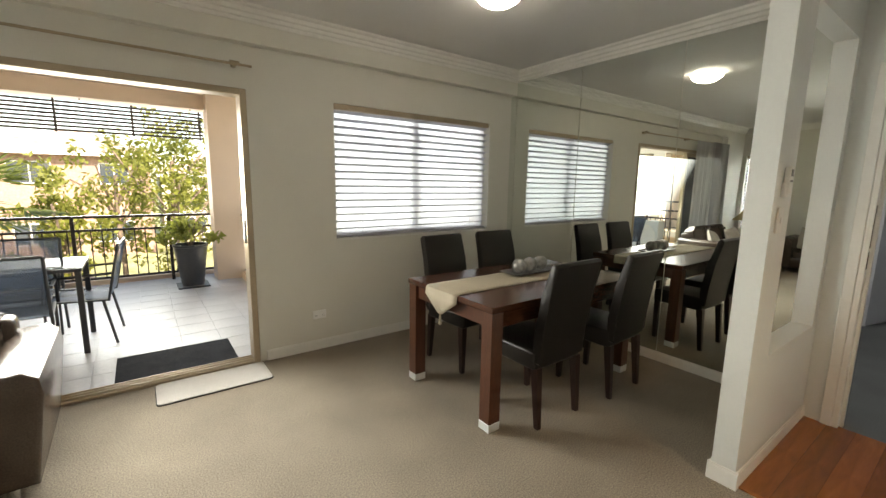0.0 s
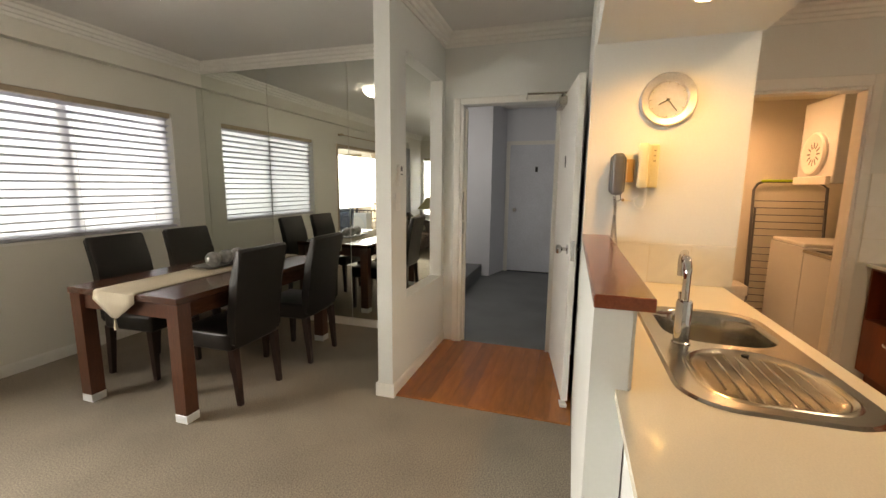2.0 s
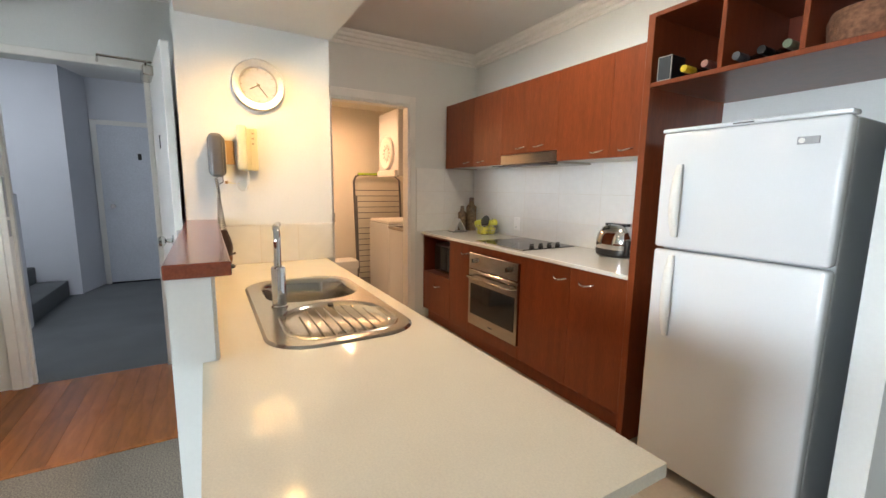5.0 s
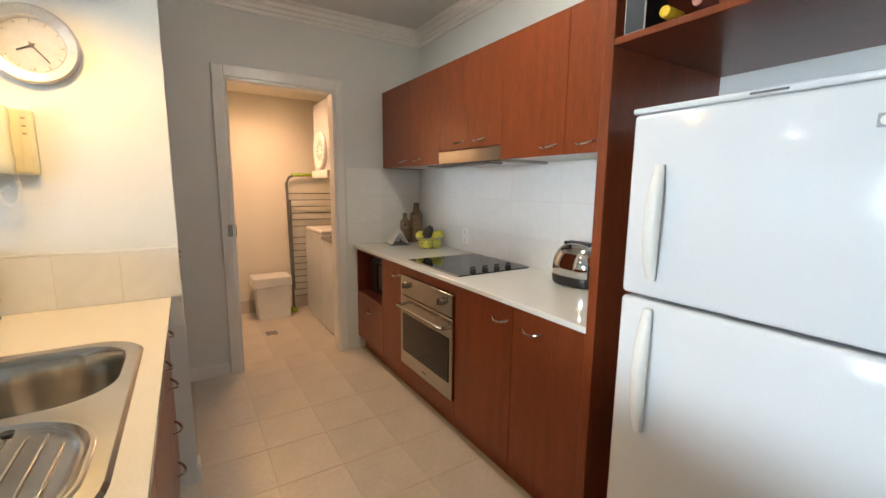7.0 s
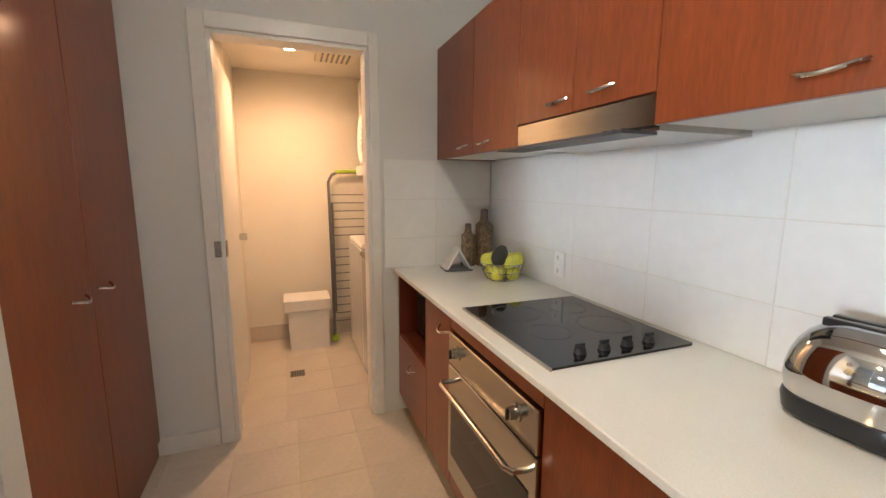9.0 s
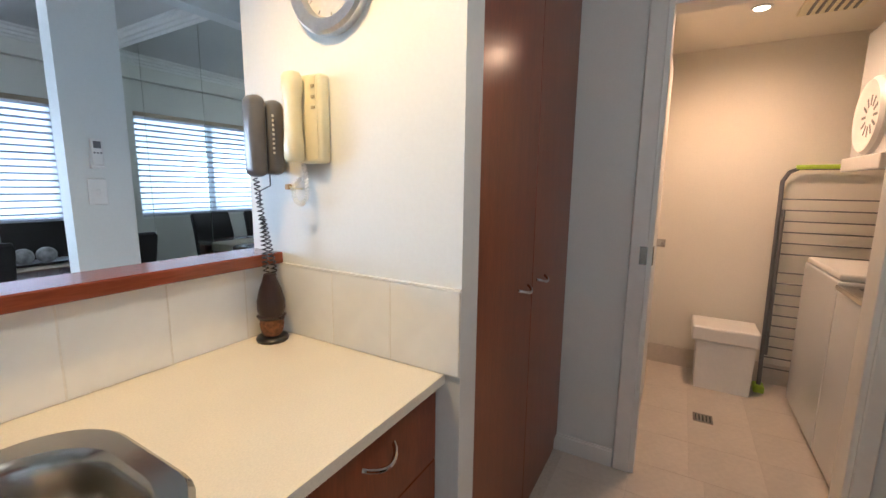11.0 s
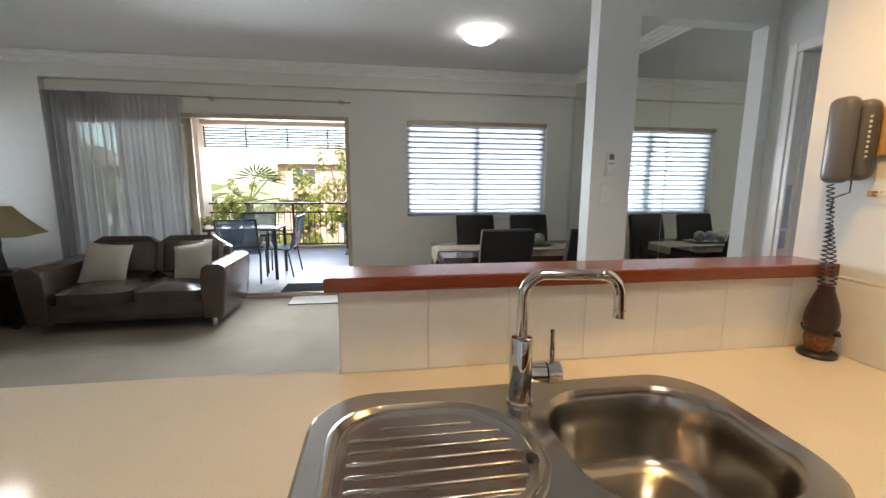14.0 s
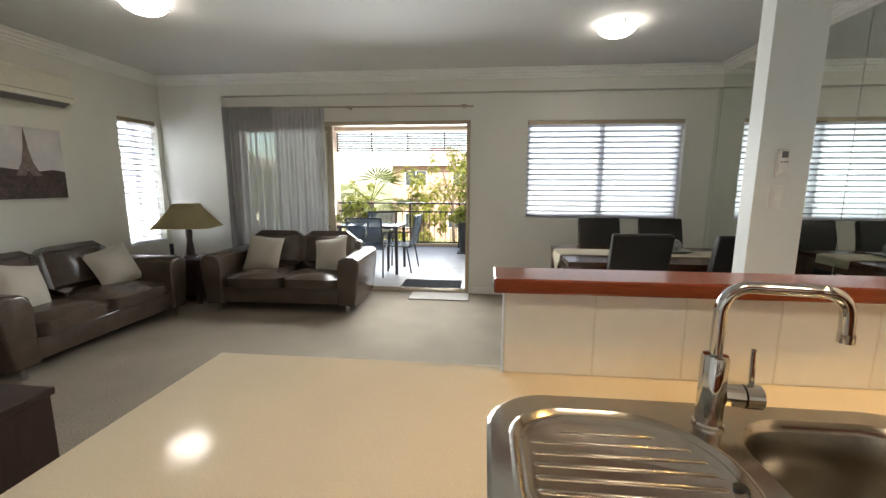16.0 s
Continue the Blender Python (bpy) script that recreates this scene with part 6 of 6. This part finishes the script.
# ---- balcony ----
BZ = -0.03
balc = structure("floor_balcony", bx(-1.95, 2.10, YN + 0.2, 6.25, -0.30, BZ - 0.008), GROUTW, "pale tiled balcony floor", "floor")
part("slab_edge", bx(-1.95, 2.10, 6.25, 6.32, -0.30, 0.03), RENDER, balc)
structure("ceiling_balcony", bx(-2.0, 2.15, YN + 0.2, 6.35, 2.62, 2.75), RENDER, "pale rendered balcony ceiling", "ceiling")
structure("balcony_beam", bx(-2.0, 2.15, 5.98, 6.32, 2.42, 2.62), RENDER, "rendered beam over the balcony edge", "beam")
structure("balcony_pillar_east", bx(1.66, 2.08, 5.72, 6.12, -0.3, 2.62), RENDER, "peach rendered balcony pillar", "pillar")
# slab added out of view to keep direct sun off the east pillar
structure("sun_block_slab_east", bx(2.085, 2.9, YN + T + 0.002, 6.2, 2.64, 2.76), RENDER, "unseen rendered slab added to block sun from the balcony pillar", "eave")
structure("balcony_pillar_west", bx(-1.95, -1.50, 5.85, 6.28, -0.3, 2.62), RENDER, "peach rendered balcony pillar", "pillar")
structure("wall_balcony_west", bx(-2.05, -1.95, YN + 0.2, 3.2, -0.3, 2.62), RENDER, "peach rendered side wall of the balcony", "wall")
structure("wall_outside", bx(-6.0, XW - 0.2, YN, YN + 0.25, -3.2, 3.2), RENDER, "peach rendered outer wall of the building", "wall")
mt = solid("outdoor_mat", bx(0.565, 1.37, 2.555, 3.08, BZ, BZ + 0.014, 0.003), MATG, "dark charcoal coir mat on the balcony tiles", "mat")


def railing(label, m, length, posts):
    o = thing("balcony_railing", label, "railing", m, "balcony railings")
    part("top_rail", bx(0, length, -0.03, 0.03, 0.90, 0.935, 0.006, 2), RAILM, o)
    part("mid_rail", bx(0, length, -0.016, 0.016, 0.725, 0.755, 0.003), RAILM, o)
    part("bottom_rail", bx(0, length, -0.016, 0.016, 0.07, 0.10, 0.003), RAILM, o)
    n = int(length / 0.115)
    me = None
    for k in range(1, n):
        if me is None:
            q = part("baluster", bx(-0.007, 0.007, -0.007, 0.007, 0.10, 0.725), RAILM, o)
            me = q.data
        else:
            q = new("baluster", me)
            q.parent = o
        q.location = (length * k / n, 0, 0)
    for k in range(posts):
        x = length * (k + 0.5) / posts
        part("post", bx(x - 0.02, x + 0.02, -0.02, 0.02, BZ, 0.90, 0.003), RAILM, o)
    return o


railing("dark metal balcony railing with thin balusters", Matrix.Translation((-1.5, 6.12, 0)), 3.16, 3)
railing("dark metal balcony railing with thin balusters", Matrix.Translation((2.04, 2.55, 0)) @ pose(0, 0, 0, 0, 0, 90), 3.17, 2)
railing("dark metal balcony railing with thin balusters", Matrix.Translation((-1.90, 3.20, 0)) @ pose(0, 0, 0, 0, 0, 90), 2.65, 2)
structure("balcony_kerb", bx(1.98, 2.10, YN + 0.2, 5.72, BZ - 0.008, 0.06), RENDER, "low rendered kerb under the side railing", "kerb")
scr = thing("slatted_screen", "dark timber slatted sunscreen hung under the balcony beam", "screen")
for k in range(8):
    z = 2.005 + 0.049 * k
    part("slat", bx(-1.49, 1.64, 6.10, 6.12, z, z + 0.026, 0.002), RAILM, scr)
for x in (-1.47, -0.72, 0.05, 0.82, 1.60):
    part("batten", bx(x - 0.012, x + 0.012, 6.075, 6.10, 1.99, 2.395), RAILM, scr)
for x in (-0.72, 0.3, 1.5):
    part("hanger", bx(x - 0.006, x + 0.006, 6.085, 6.097, 2.395, 2.42), RAILM, scr)

ot = thing("outdoor_table", "dark metal outdoor table with a glass top", "table", Matrix.Translation((-0.18, 3.70, BZ)))
part("frame_edge", bx(-0.57, 0.57, -0.33, 0.33, 0.70, 0.73, 0.004), GREYM, ot)
part("glass_top", bx(-0.53, 0.53, -0.29, 0.29, 0.731, 0.737, 0.001), surf("smoked_glass", (0.05, 0.06, 0.07), 0.05), ot, "smoked glass top")
for sx in (-1, 1):
    for sy in (-1, 1):
        part("leg", bx(sx * 0.54 - 0.02, sx * 0.54 + 0.02, sy * 0.30 - 0.02, sy * 0.30 + 0.02, 0, 0.70, 0.003), GREYM, ot)
oc = thing("outdoor_chair", "grey metal outdoor chair with a blue-grey sling seat", "chair", Matrix.Translation((0.345, 3.80, BZ)) @ pose(0, 0, 0, 0, 0, 86), "outdoor chairs")
for s in (-1, 1):
    part("side_frame", tube([(s * 0.25, 0.23, 0.0), (s * 0.25, 0.22, 0.42), (s * 0.25, -0.20, 0.40), (s * 0.25, -0.30, 0.88)], 0.012, 8), GREYM, oc, smooth=True)
    part("back_leg", tube([(s * 0.25, -0.16, 0.41), (s * 0.25, -0.23, 0.0)], 0.012, 8), GREYM, oc)
    part("armrest", tube([(s * 0.27, 0.22, 0.42), (s * 0.27, 0.20, 0.62), (s * 0.27, -0.24, 0.64)], 0.012, 8), GREYM, oc, smooth=True)
part("seat_sling", bx(-0.24, 0.24, -0.20, 0.22, 0.405, 0.415, 0.003), MESHB, oc, "blue-grey mesh seat")
b = prism([(-0.20, 0.43), (-0.21, 0.43), (-0.305, 0.87), (-0.295, 0.87)], "x", -0.24, 0.24)
part("back_sling", b, MESHB, oc, "blue-grey mesh back")
part("cross_bar", tube([(-0.25, -0.30, 0.88), (0.25, -0.30, 0.88)], 0.012, 8), GREYM, oc)
part("front_bar", tube([(-0.25, 0.22, 0.41), (0.25, 0.22, 0.41)], 0.012, 8), GREYM, oc)
copy_thing(oc, Matrix.Translation((-0.06, 3.36, BZ)) @ pose(0, 0, 0, 0, 0, 4))
copy_thing(oc, Matrix.Translation((-0.10, 4.05, BZ)) @ pose(0, 0, 0, 0, 0, 178))
copy_thing(oc, Matrix.Translation((-1.02, 3.85, BZ)) @ pose(0, 0, 0, 0, 0, -95))
cd = thing("condenser_unit", "white outdoor air-conditioning unit with a red disc badge", "air conditioner", Matrix.Translation((-1.78, 3.85, BZ)) @ pose(0, 0, 0, 0, 0, 90))
part("case", bx(-0.40, 0.40, -0.15, 0.13, 0.04, 0.72, 0.012, 2), ENAMEL, cd)
part("fan_grille", cyl((-0.1, -0.15, 0.38), (-0.1, -0.157, 0.38), 0.25, n=32), WPLAST, cd)
part("badge_disc", cyl((0.28, -0.15, 0.55), (0.28, -0.156, 0.55), 0.055, n=24), surf("badge_red", (0.62, 0.02, 0.05), 0.4), cd, "red disc badge")
part("badge_bar", bx(0.23, 0.33, -0.156, -0.15, 0.42, 0.46), GPLAST, cd)
for x in (-0.3, 0.3):
    part("foot", bx(x - 0.03, x + 0.03, -0.14, 0.12, 0, 0.04), BLACK, cd)


def leaves(n, centre, radii, size, seed, hollow=0.0, lumps=6, blob=0.5):
    """Many small leaf quads in a lumpy cloud."""
    rng = np.random.default_rng(seed)
    c = np.array(centre)
    lump = rng.normal(0, 0.55, (lumps, 3)) * np.array(radii)
    which = rng.integers(0, lumps, n)
    d = rng.normal(0, 1, (n, 3))
    d /= np.linalg.norm(d, axis=1)[:, None]
    p = c + lump[which] + d * (rng.uniform(hollow, 1, n) ** 0.5)[:, None] * np.array(radii) * blob
    a = rng.normal(0, 1, (n, 3))
    a /= np.linalg.norm(a, axis=1)[:, None]
    u = np.cross(a, rng.normal(0, 1, (n, 3)))
    u /= np.linalg.norm(u, axis=1)[:, None]
    s = size * rng.uniform(0.6, 1.3, n)[:, None]
    v = np.stack([p - a * s, p + u * s * 0.45, p + a * s, p - u * s * 0.45], 1).reshape(-1, 3)
    me = bpy.data.meshes.new("leaves")
    me.from_pydata(v.tolist(), [], np.arange(4 * n).reshape(-1, 4).tolist())
    return me


def crown(me, material, parent, name="crown"):
    me.materials.append(material)
    o = new(name, me)
    o.parent = parent
    return o


def potted(label, x, y, seed, big=1.0):
    o = thing("potted_plant", label, "plant", Matrix.Translation((x, y, BZ)), "balcony plants")
    prof = [(0.001, 0.02), (0.135, 0.02)] + [(0.135 + 0.065 * k / 14 + (0.004 if k % 2 else -0.002), 0.03 + 0.52 * k / 14) for k in range(15)] + [(0.215, 0.56), (0.215, 0.585), (0.195, 0.585), (0.19, 0.53), (0.001, 0.53)]
    part("pot", lathe(prof, 28), POT, o, "dark ribbed tapered pot", True)
    part("saucer", bx(-0.19, 0.19, -0.19, 0.19, 0, 0.02, 0.004), POT, o)
    b = None
    rng = random.Random(seed)
    for k in range(9):
        a = rng.uniform(0, 6.28)
        b = tube([(0, 0, 0.52), (0.07 * math.cos(a), 0.07 * math.sin(a), 0.68), (0.2 * math.cos(a), 0.2 * math.sin(a), 0.75 + 0.14 * rng.random())], 0.006, 5, bm=b)
    part("stems", b, BARK, o)
    crown(leaves(420, (0, 0, 0.78), (0.30 * big, 0.30 * big, 0.17 * big), 0.05, seed), LEAF, o, "foliage")


potted("bushy green plant in a dark ribbed pot on the balcony", 1.33, 5.55, 5)
potted("bushy green plant in a dark pot by the railing", -0.95, 5.60, 8, 1.1)

# ---- beyond the balcony ----
GZ = -3.2
GRASS = surf("lawn", (0.30, 0.30, 0.14), 0.9, grain=(6, 0.35), blot=(0.35, 0.4), bump=0.4, bump_scale=20)
ASPH = surf("asphalt", (0.20, 0.20, 0.20), 0.9, grain=(20, 0.15), blot=(0.5, 0.15))
CONC = surf("pale_path", (0.52, 0.50, 0.47), 0.9, grain=(14, 0.1), blot=(0.6, 0.12))
BRICK = surf("red_brown_brick", (0.36, 0.235, 0.185), 0.9, grain=(8, 0.2), blot=(1, 0.12))
CREAMR = surf("cream_house_render", (0.62, 0.56, 0.46), 0.9, grain=(20, 0.05), blot=(0.8, 0.08))
ROOF = surf("roof_tile_brown", (0.34, 0.26, 0.22), 0.85, grain=(4, 0.2), blot=(0.6, 0.15))
DGL = surf("house_window_glass", (0.05, 0.06, 0.07), 0.1)
structure("ground", bx(-600, 600, 5, 1200, GZ - 0.3, GZ), GRASS, "sunlit lawn reaching into the distance", "ground")
structure("ground_near", bx(-600, 600, -600, 5, GZ - 0.3, GZ - 0.01), CONC, "pale paved ground round the building", "ground")
structure("pavement", bx(-60, 60, 11.5, 13.2, GZ, GZ + 0.03), CONC, "pale concrete footpath below the balcony", "pavement")
structure("road", bx(-80, 80, 17.5, 23.0, GZ, GZ + 0.02), ASPH, "grey asphalt street", "road")
structure("kerb", bx(-80, 80, 17.2, 17.5, GZ, GZ + 0.14), CONC, "concrete street kerb", "kerb")


def house(label, x, y, w, d, h, wall, seed):
    o = thing("house", label, "house", Matrix.Translation((x, y, GZ)), "houses across the street")
    part("wall", bx(-w / 2, w / 2, 0, d, 0, h), wall, o)
    ov = 0.6
    b = bmesh.new()
    base = [b.verts.new(p) for p in ((-w / 2 - ov, -ov, h), (w / 2 + ov, -ov, h), (w / 2 + ov, d + ov, h), (-w / 2 - ov, d + ov, h))]
    r0, r1 = b.verts.new((-w / 2 + d / 2, d / 2, h + d * 0.24)), b.verts.new((w / 2 - d / 2, d / 2, h + d * 0.24))
    for f in ((base[0], base[1], r1, r0), (base[1], base[2], r1), (base[2], base[3], r0, r1), (base[3], base[0], r0), base):
        b.faces.new(f)
    part("roof", b, ROOF, o)
    part("fascia", bx(-w / 2 - ov, w / 2 + ov, -ov - 0.03, -ov, h - 0.18, h + 0.02), TRIM, o)
    rng = random.Random(seed)
    storeys = max(1, int(h // 2.7))
    for s in range(storeys):
        n = int(w // 2.8)
        for k in range(n):
            cx = -w / 2 + w * (k + 0.5) / n + rng.uniform(-0.2, 0.2)
            ww, z0 = rng.choice((0.7, 0.9, 1.1)), 0.85 + (3.45 if h > 6 else 2.75) * s
            wn_ = part("window", bx(cx - ww, cx + ww, -0.06, 0.0, z0, z0 + 1.25), TRIM, o)
            for q in (-1, 1):
                part("pane", bx(cx + min(0, q) * (ww - 0.05) + (0.03 if q > 0 else 0), cx + max(0, q) * (ww - 0.05) - (0.03 if q < 0 else 0), -0.075, -0.06, z0 + 0.07, z0 + 1.18), DGL, wn_)
    return o


house("two-storey red-brown brick house with a tiled roof", -2.2, 31, 7.4, 6.5, 6.1, BRICK, 1)
house("two-storey cream house with a tiled roof", 8.6, 33, 13, 9, 5.0, CREAMR, 2)
house("two-storey brick house with a tiled roof", 24.5, 34, 14, 9, 5.6, BRICK, 3)
house("two-storey cream house with a tiled roof", -25.5, 33, 14, 9, 5.6, CREAMR, 4)


def tree(label, x, y, h, r, seed, n=2600, mat=None, size=0.16):
    o = thing("tree", label, "tree", Matrix.Translation((x, y, GZ)), "street trees")
    rng = random.Random(seed)
    b = tube([(0, 0, 0), (0.05, 0.02, h * 0.25), (-0.04, 0.05, h * 0.5), (0.05, 0, h * 0.72)], 0.10, 8)
    for k, v in enumerate(b.verts):
        f = 1 - 0.6 * v.co.z / h
        v.co.x *= f
        v.co.y *= f
    for k in range(8):
        a, z = rng.uniform(0, 6.28), h * rng.uniform(0.35, 0.6)
        q = r * rng.uniform(0.5, 0.9)
        b = tube([(0, 0, z), (q * 0.5 * math.cos(a), q * 0.5 * math.sin(a), z + h * 0.12), (q * math.cos(a), q * math.sin(a), z + h * rng.uniform(0.16, 0.32))], 0.03, 5, bm=b)
    part("trunk", b, BARK, o, smooth=True)
    crown(leaves(n, (0, 0, h * 0.68), (r, r, h * 0.34), size, seed, 0.1, 34, 0.24), mat or LEAF, o)


for x, y, h, r, sd, m_, n_ in ((1.65, 13.8, 7.2, 1.75, 1, LEAF, 2500), (4.9, 15.0, 6.2, 2.0, 2, LEAF, 1700), (-0.9, 14.4, 4.5, 0.95, 3, LEAF, 2600), (7.6, 13.5, 6.2, 2.2, 4, LEAF, 2200), (11.0, 16.0, 7.0, 2.6, 5, LEAFD, 5000),
                               (-7.5, 26.0, 4.2, 1.3, 6, LEAF, 2600), (-9.0, 15.0, 6.0, 2.2, 7, LEAF, 4500), (3.4, 26.0, 5.6, 2.0, 8, LEAFD, 3500), (0.2, 16.7, 6.6, 1.5, 12, LEAF, 1800), (-12.0, 27.0, 5.2, 1.8, 9, LEAF, 3500), (14.0, 25.5, 7.5, 2.7, 10, LEAF, 4500), (-16.0, 25.0, 7.0, 2.7, 11, LEAFD, 4500)):
    tree("leafy sunlit street tree with a slender trunk", x, y, h, r, sd, n_, m_, 0.095)

# neighbouring block beside the balcony
blk = thing("apartment_block", "pale peach rendered apartment block with tiered balconies", "apartment building", Matrix.Translation((-8.5, 7.0, GZ)))
part("wall", bx(-7, 0, -5.5, 4.5, 0, 8.8), RENDER, blk)
part("roof", prism([(-7.5, 8.8), (0.6, 8.8), (0.6, 9.0), (-3.4, 10.6), (-7.5, 9.0)], "y", -6.0, 5.0), ROOF, blk)
for s_ in range(3):
    z0 = 0.3 + 2.85 * s_
    bal = part("balcony", bx(0.0, 1.4, -4.6, 3.6, z0 - 0.2, z0), CREAMR, blk)
    part("rail", tube([(1.36, -4.5, z0 + 1.0), (1.36, 3.5, z0 + 1.0)], 0.025, 6), RAILM, bal)
    part("rail", tube([(1.36, -4.5, z0 + 0.12), (1.36, 3.5, z0 + 0.12)], 0.015, 6), RAILM, bal)
    for k in range(33):
        part("baluster", bx(1.352, 1.368, -4.508 + 0.25 * k, -4.492 + 0.25 * k, z0, z0 + 1.0), RAILM, bal)
    for y in (-3.4, 0.9):
        dr = part("balcony_door", bx(0, 0.05, y, y + 1.9, z0, z0 + 2.1), ALU, blk)
        part("pane", bx(0.05, 0.06, y + 0.07, y + 0.92, z0 + 0.07, z0 + 2.03), DGL, dr)
        part("pane", bx(0.05, 0.06, y + 0.98, y + 1.83, z0 + 0.07, z0 + 2.03), DGL, dr)
    part("pillar", bx(1.0, 1.4, -0.9, -0.5, z0, z0 + 2.65), CREAMR, blk)

# fan palm left of the balcony
pal = thing("fan_palm", "grey-green fan palm beside the balcony", "palm", Matrix.Translation((-1.5, 8.7, GZ)))
part("trunk", cyl((0, 0, 0), (0, 0, 4.05), 0.12, 0.09, 12), BARK, pal)
rng = random.Random(4)
for k in range(16):
    a, e = k * 0.9, rng.uniform(-0.2, 1.1)
    stem = 0.75
    d = Vector((math.cos(a) * math.cos(e), math.sin(a) * math.cos(e), math.sin(e)))
    c = Vector((0, 0, 4.05)) + d * stem
    b = tube([(0, 0, 4.0), Vector((0, 0, 4.05)) + d * stem * 0.5, c], 0.012, 5)
    side = d.cross(Vector((0, 0, 1))).normalized()
    for j in range(13):
        t_ = radians(-78 + 13 * j)
        dirv = (d * math.cos(t_) + side * math.sin(t_)) * 0.75 + Vector((0, 0, -0.22))
        w_ = dirv.cross(d.cross(side)).normalized() * 0.028
        vs = [b.verts.new(p) for p in (c, c + dirv * 0.5 + w_, c + dirv, c + dirv * 0.5 - w_)]
        b.faces.new(vs)
    part("frond", b, LEAFD, pal)

car = thing("parked_car", "dark parked car on the street", "car", Matrix.Translation((-2.5, 18.6, GZ + 0.02)))
out = [(-2.1, 0.35), (2.1, 0.35), (2.15, 0.75), (1.3, 0.92), (0.75, 1.42), (-0.95, 1.42), (-1.6, 0.98), (-2.12, 0.88)]
b = prism(out, "y", -0.85, 0.85)
bmesh.ops.bevel(b, geom=b.edges[:], offset=0.06, segments=2, profile=0.5, affect="EDGES")
part("body", b, surf("car_paint", (0.03, 0.04, 0.06), 0.2, coat=0.6), car, smooth=True)
part("side_window", prism([(-0.9, 0.97), (0.95, 0.97), (0.62, 1.34), (-0.82, 1.34)], "y", -0.862, -0.852), DGL, car)
for x in (-1.35, 1.35):
    wh_ = part("wheel", cyl((x, -0.87, 0.32), (x, -0.66, 0.32), 0.32, n=20), BLACK, car)
    part("rim", cyl((x, -0.875, 0.32), (x, -0.87, 0.32), 0.2, n=16), STEEL, wh_)
    part("wheel", cyl((x, 0.66, 0.32), (x, 0.87, 0.32), 0.32, n=20), BLACK, car)
fen = thing("street_fence", "low pale rendered street wall with piers", "fence", Matrix.Translation((0, 15.9, GZ)))
part("panel", bx(-30, 30, -0.08, 0.08, 0, 0.9), CREAMR, fen)
for k in range(21):
    part("pier", bx(-30.2 + 3 * k, -29.8 + 3 * k, -0.2, 0.2, 0, 1.15), CREAMR, fen)

# ---- pieces of the floors ----
def slabs(parent, name, x0, x1, y0, y1, sx, sy, z0, z1, gap, material, skip=None, stagger=0.0):
    cache = {}
    j, y = 0, y0
    while y < y1 - 0.01:
        ye = min(y + sy, y1)
        x = x0 - (stagger * (j % 3) / 3 if stagger else 0)
        while x < x1 - 0.01:
            xa, xe = max(x, x0), min(x + sx, x1)
            if xe - xa > 0.02 and not (skip and skip((xa + xe) / 2, (y + ye) / 2)):
                key = (round(xe - xa, 3), round(ye - y, 3))
                if key not in cache:
                    w_, d_ = key[0] - min(gap, 0.0016), key[1] - gap
                    o = part(name, bx(-w_ / 2, w_ / 2, -d_ / 2, d_ / 2, z0, z1, 0.0006), material, parent)
                    cache[key] = o.data
                else:
                    o = new(name, cache[key])
                    o.parent = parent
                o.location = ((xa + xe) / 2, (y + ye) / 2, 0)
            x += sx
        y += sy
        j += 1


slabs(floor_entry, "board", XE - 1.06, XE + 0.02, -1.545, -0.42, 1.4, 0.125, 0.0042, 0.0085, 0.0006, TIMBER)
slabs(floor_kitchen, "tile", 0.99, XL + 0.1, -4.12, -1.66, 0.31, 0.305, -0.0025, 0.0, 0.0018, TILEF,
      skip=lambda x, y: y < -3.65 or (y > -2.1) or (x > XN and y > -2.2))
slabs(floor_kitchen, "tile", XL + 0.1, XB - 0.012, -4.06, -2.55, 0.31, 0.305, -0.0025, 0.0, 0.0018, TILEF)
slabs(balc, "tile", -1.975, 2.0, YN + 0.2, 6.25, 0.30, 0.30, BZ - 0.0078, BZ, 0.005, TILEB)
part("threshold_strip", bx(XE - 1.075, XE - 1.055, -1.545, -0.42, 0.0, 0.009, 0.002), TIMBER, floor_entry)
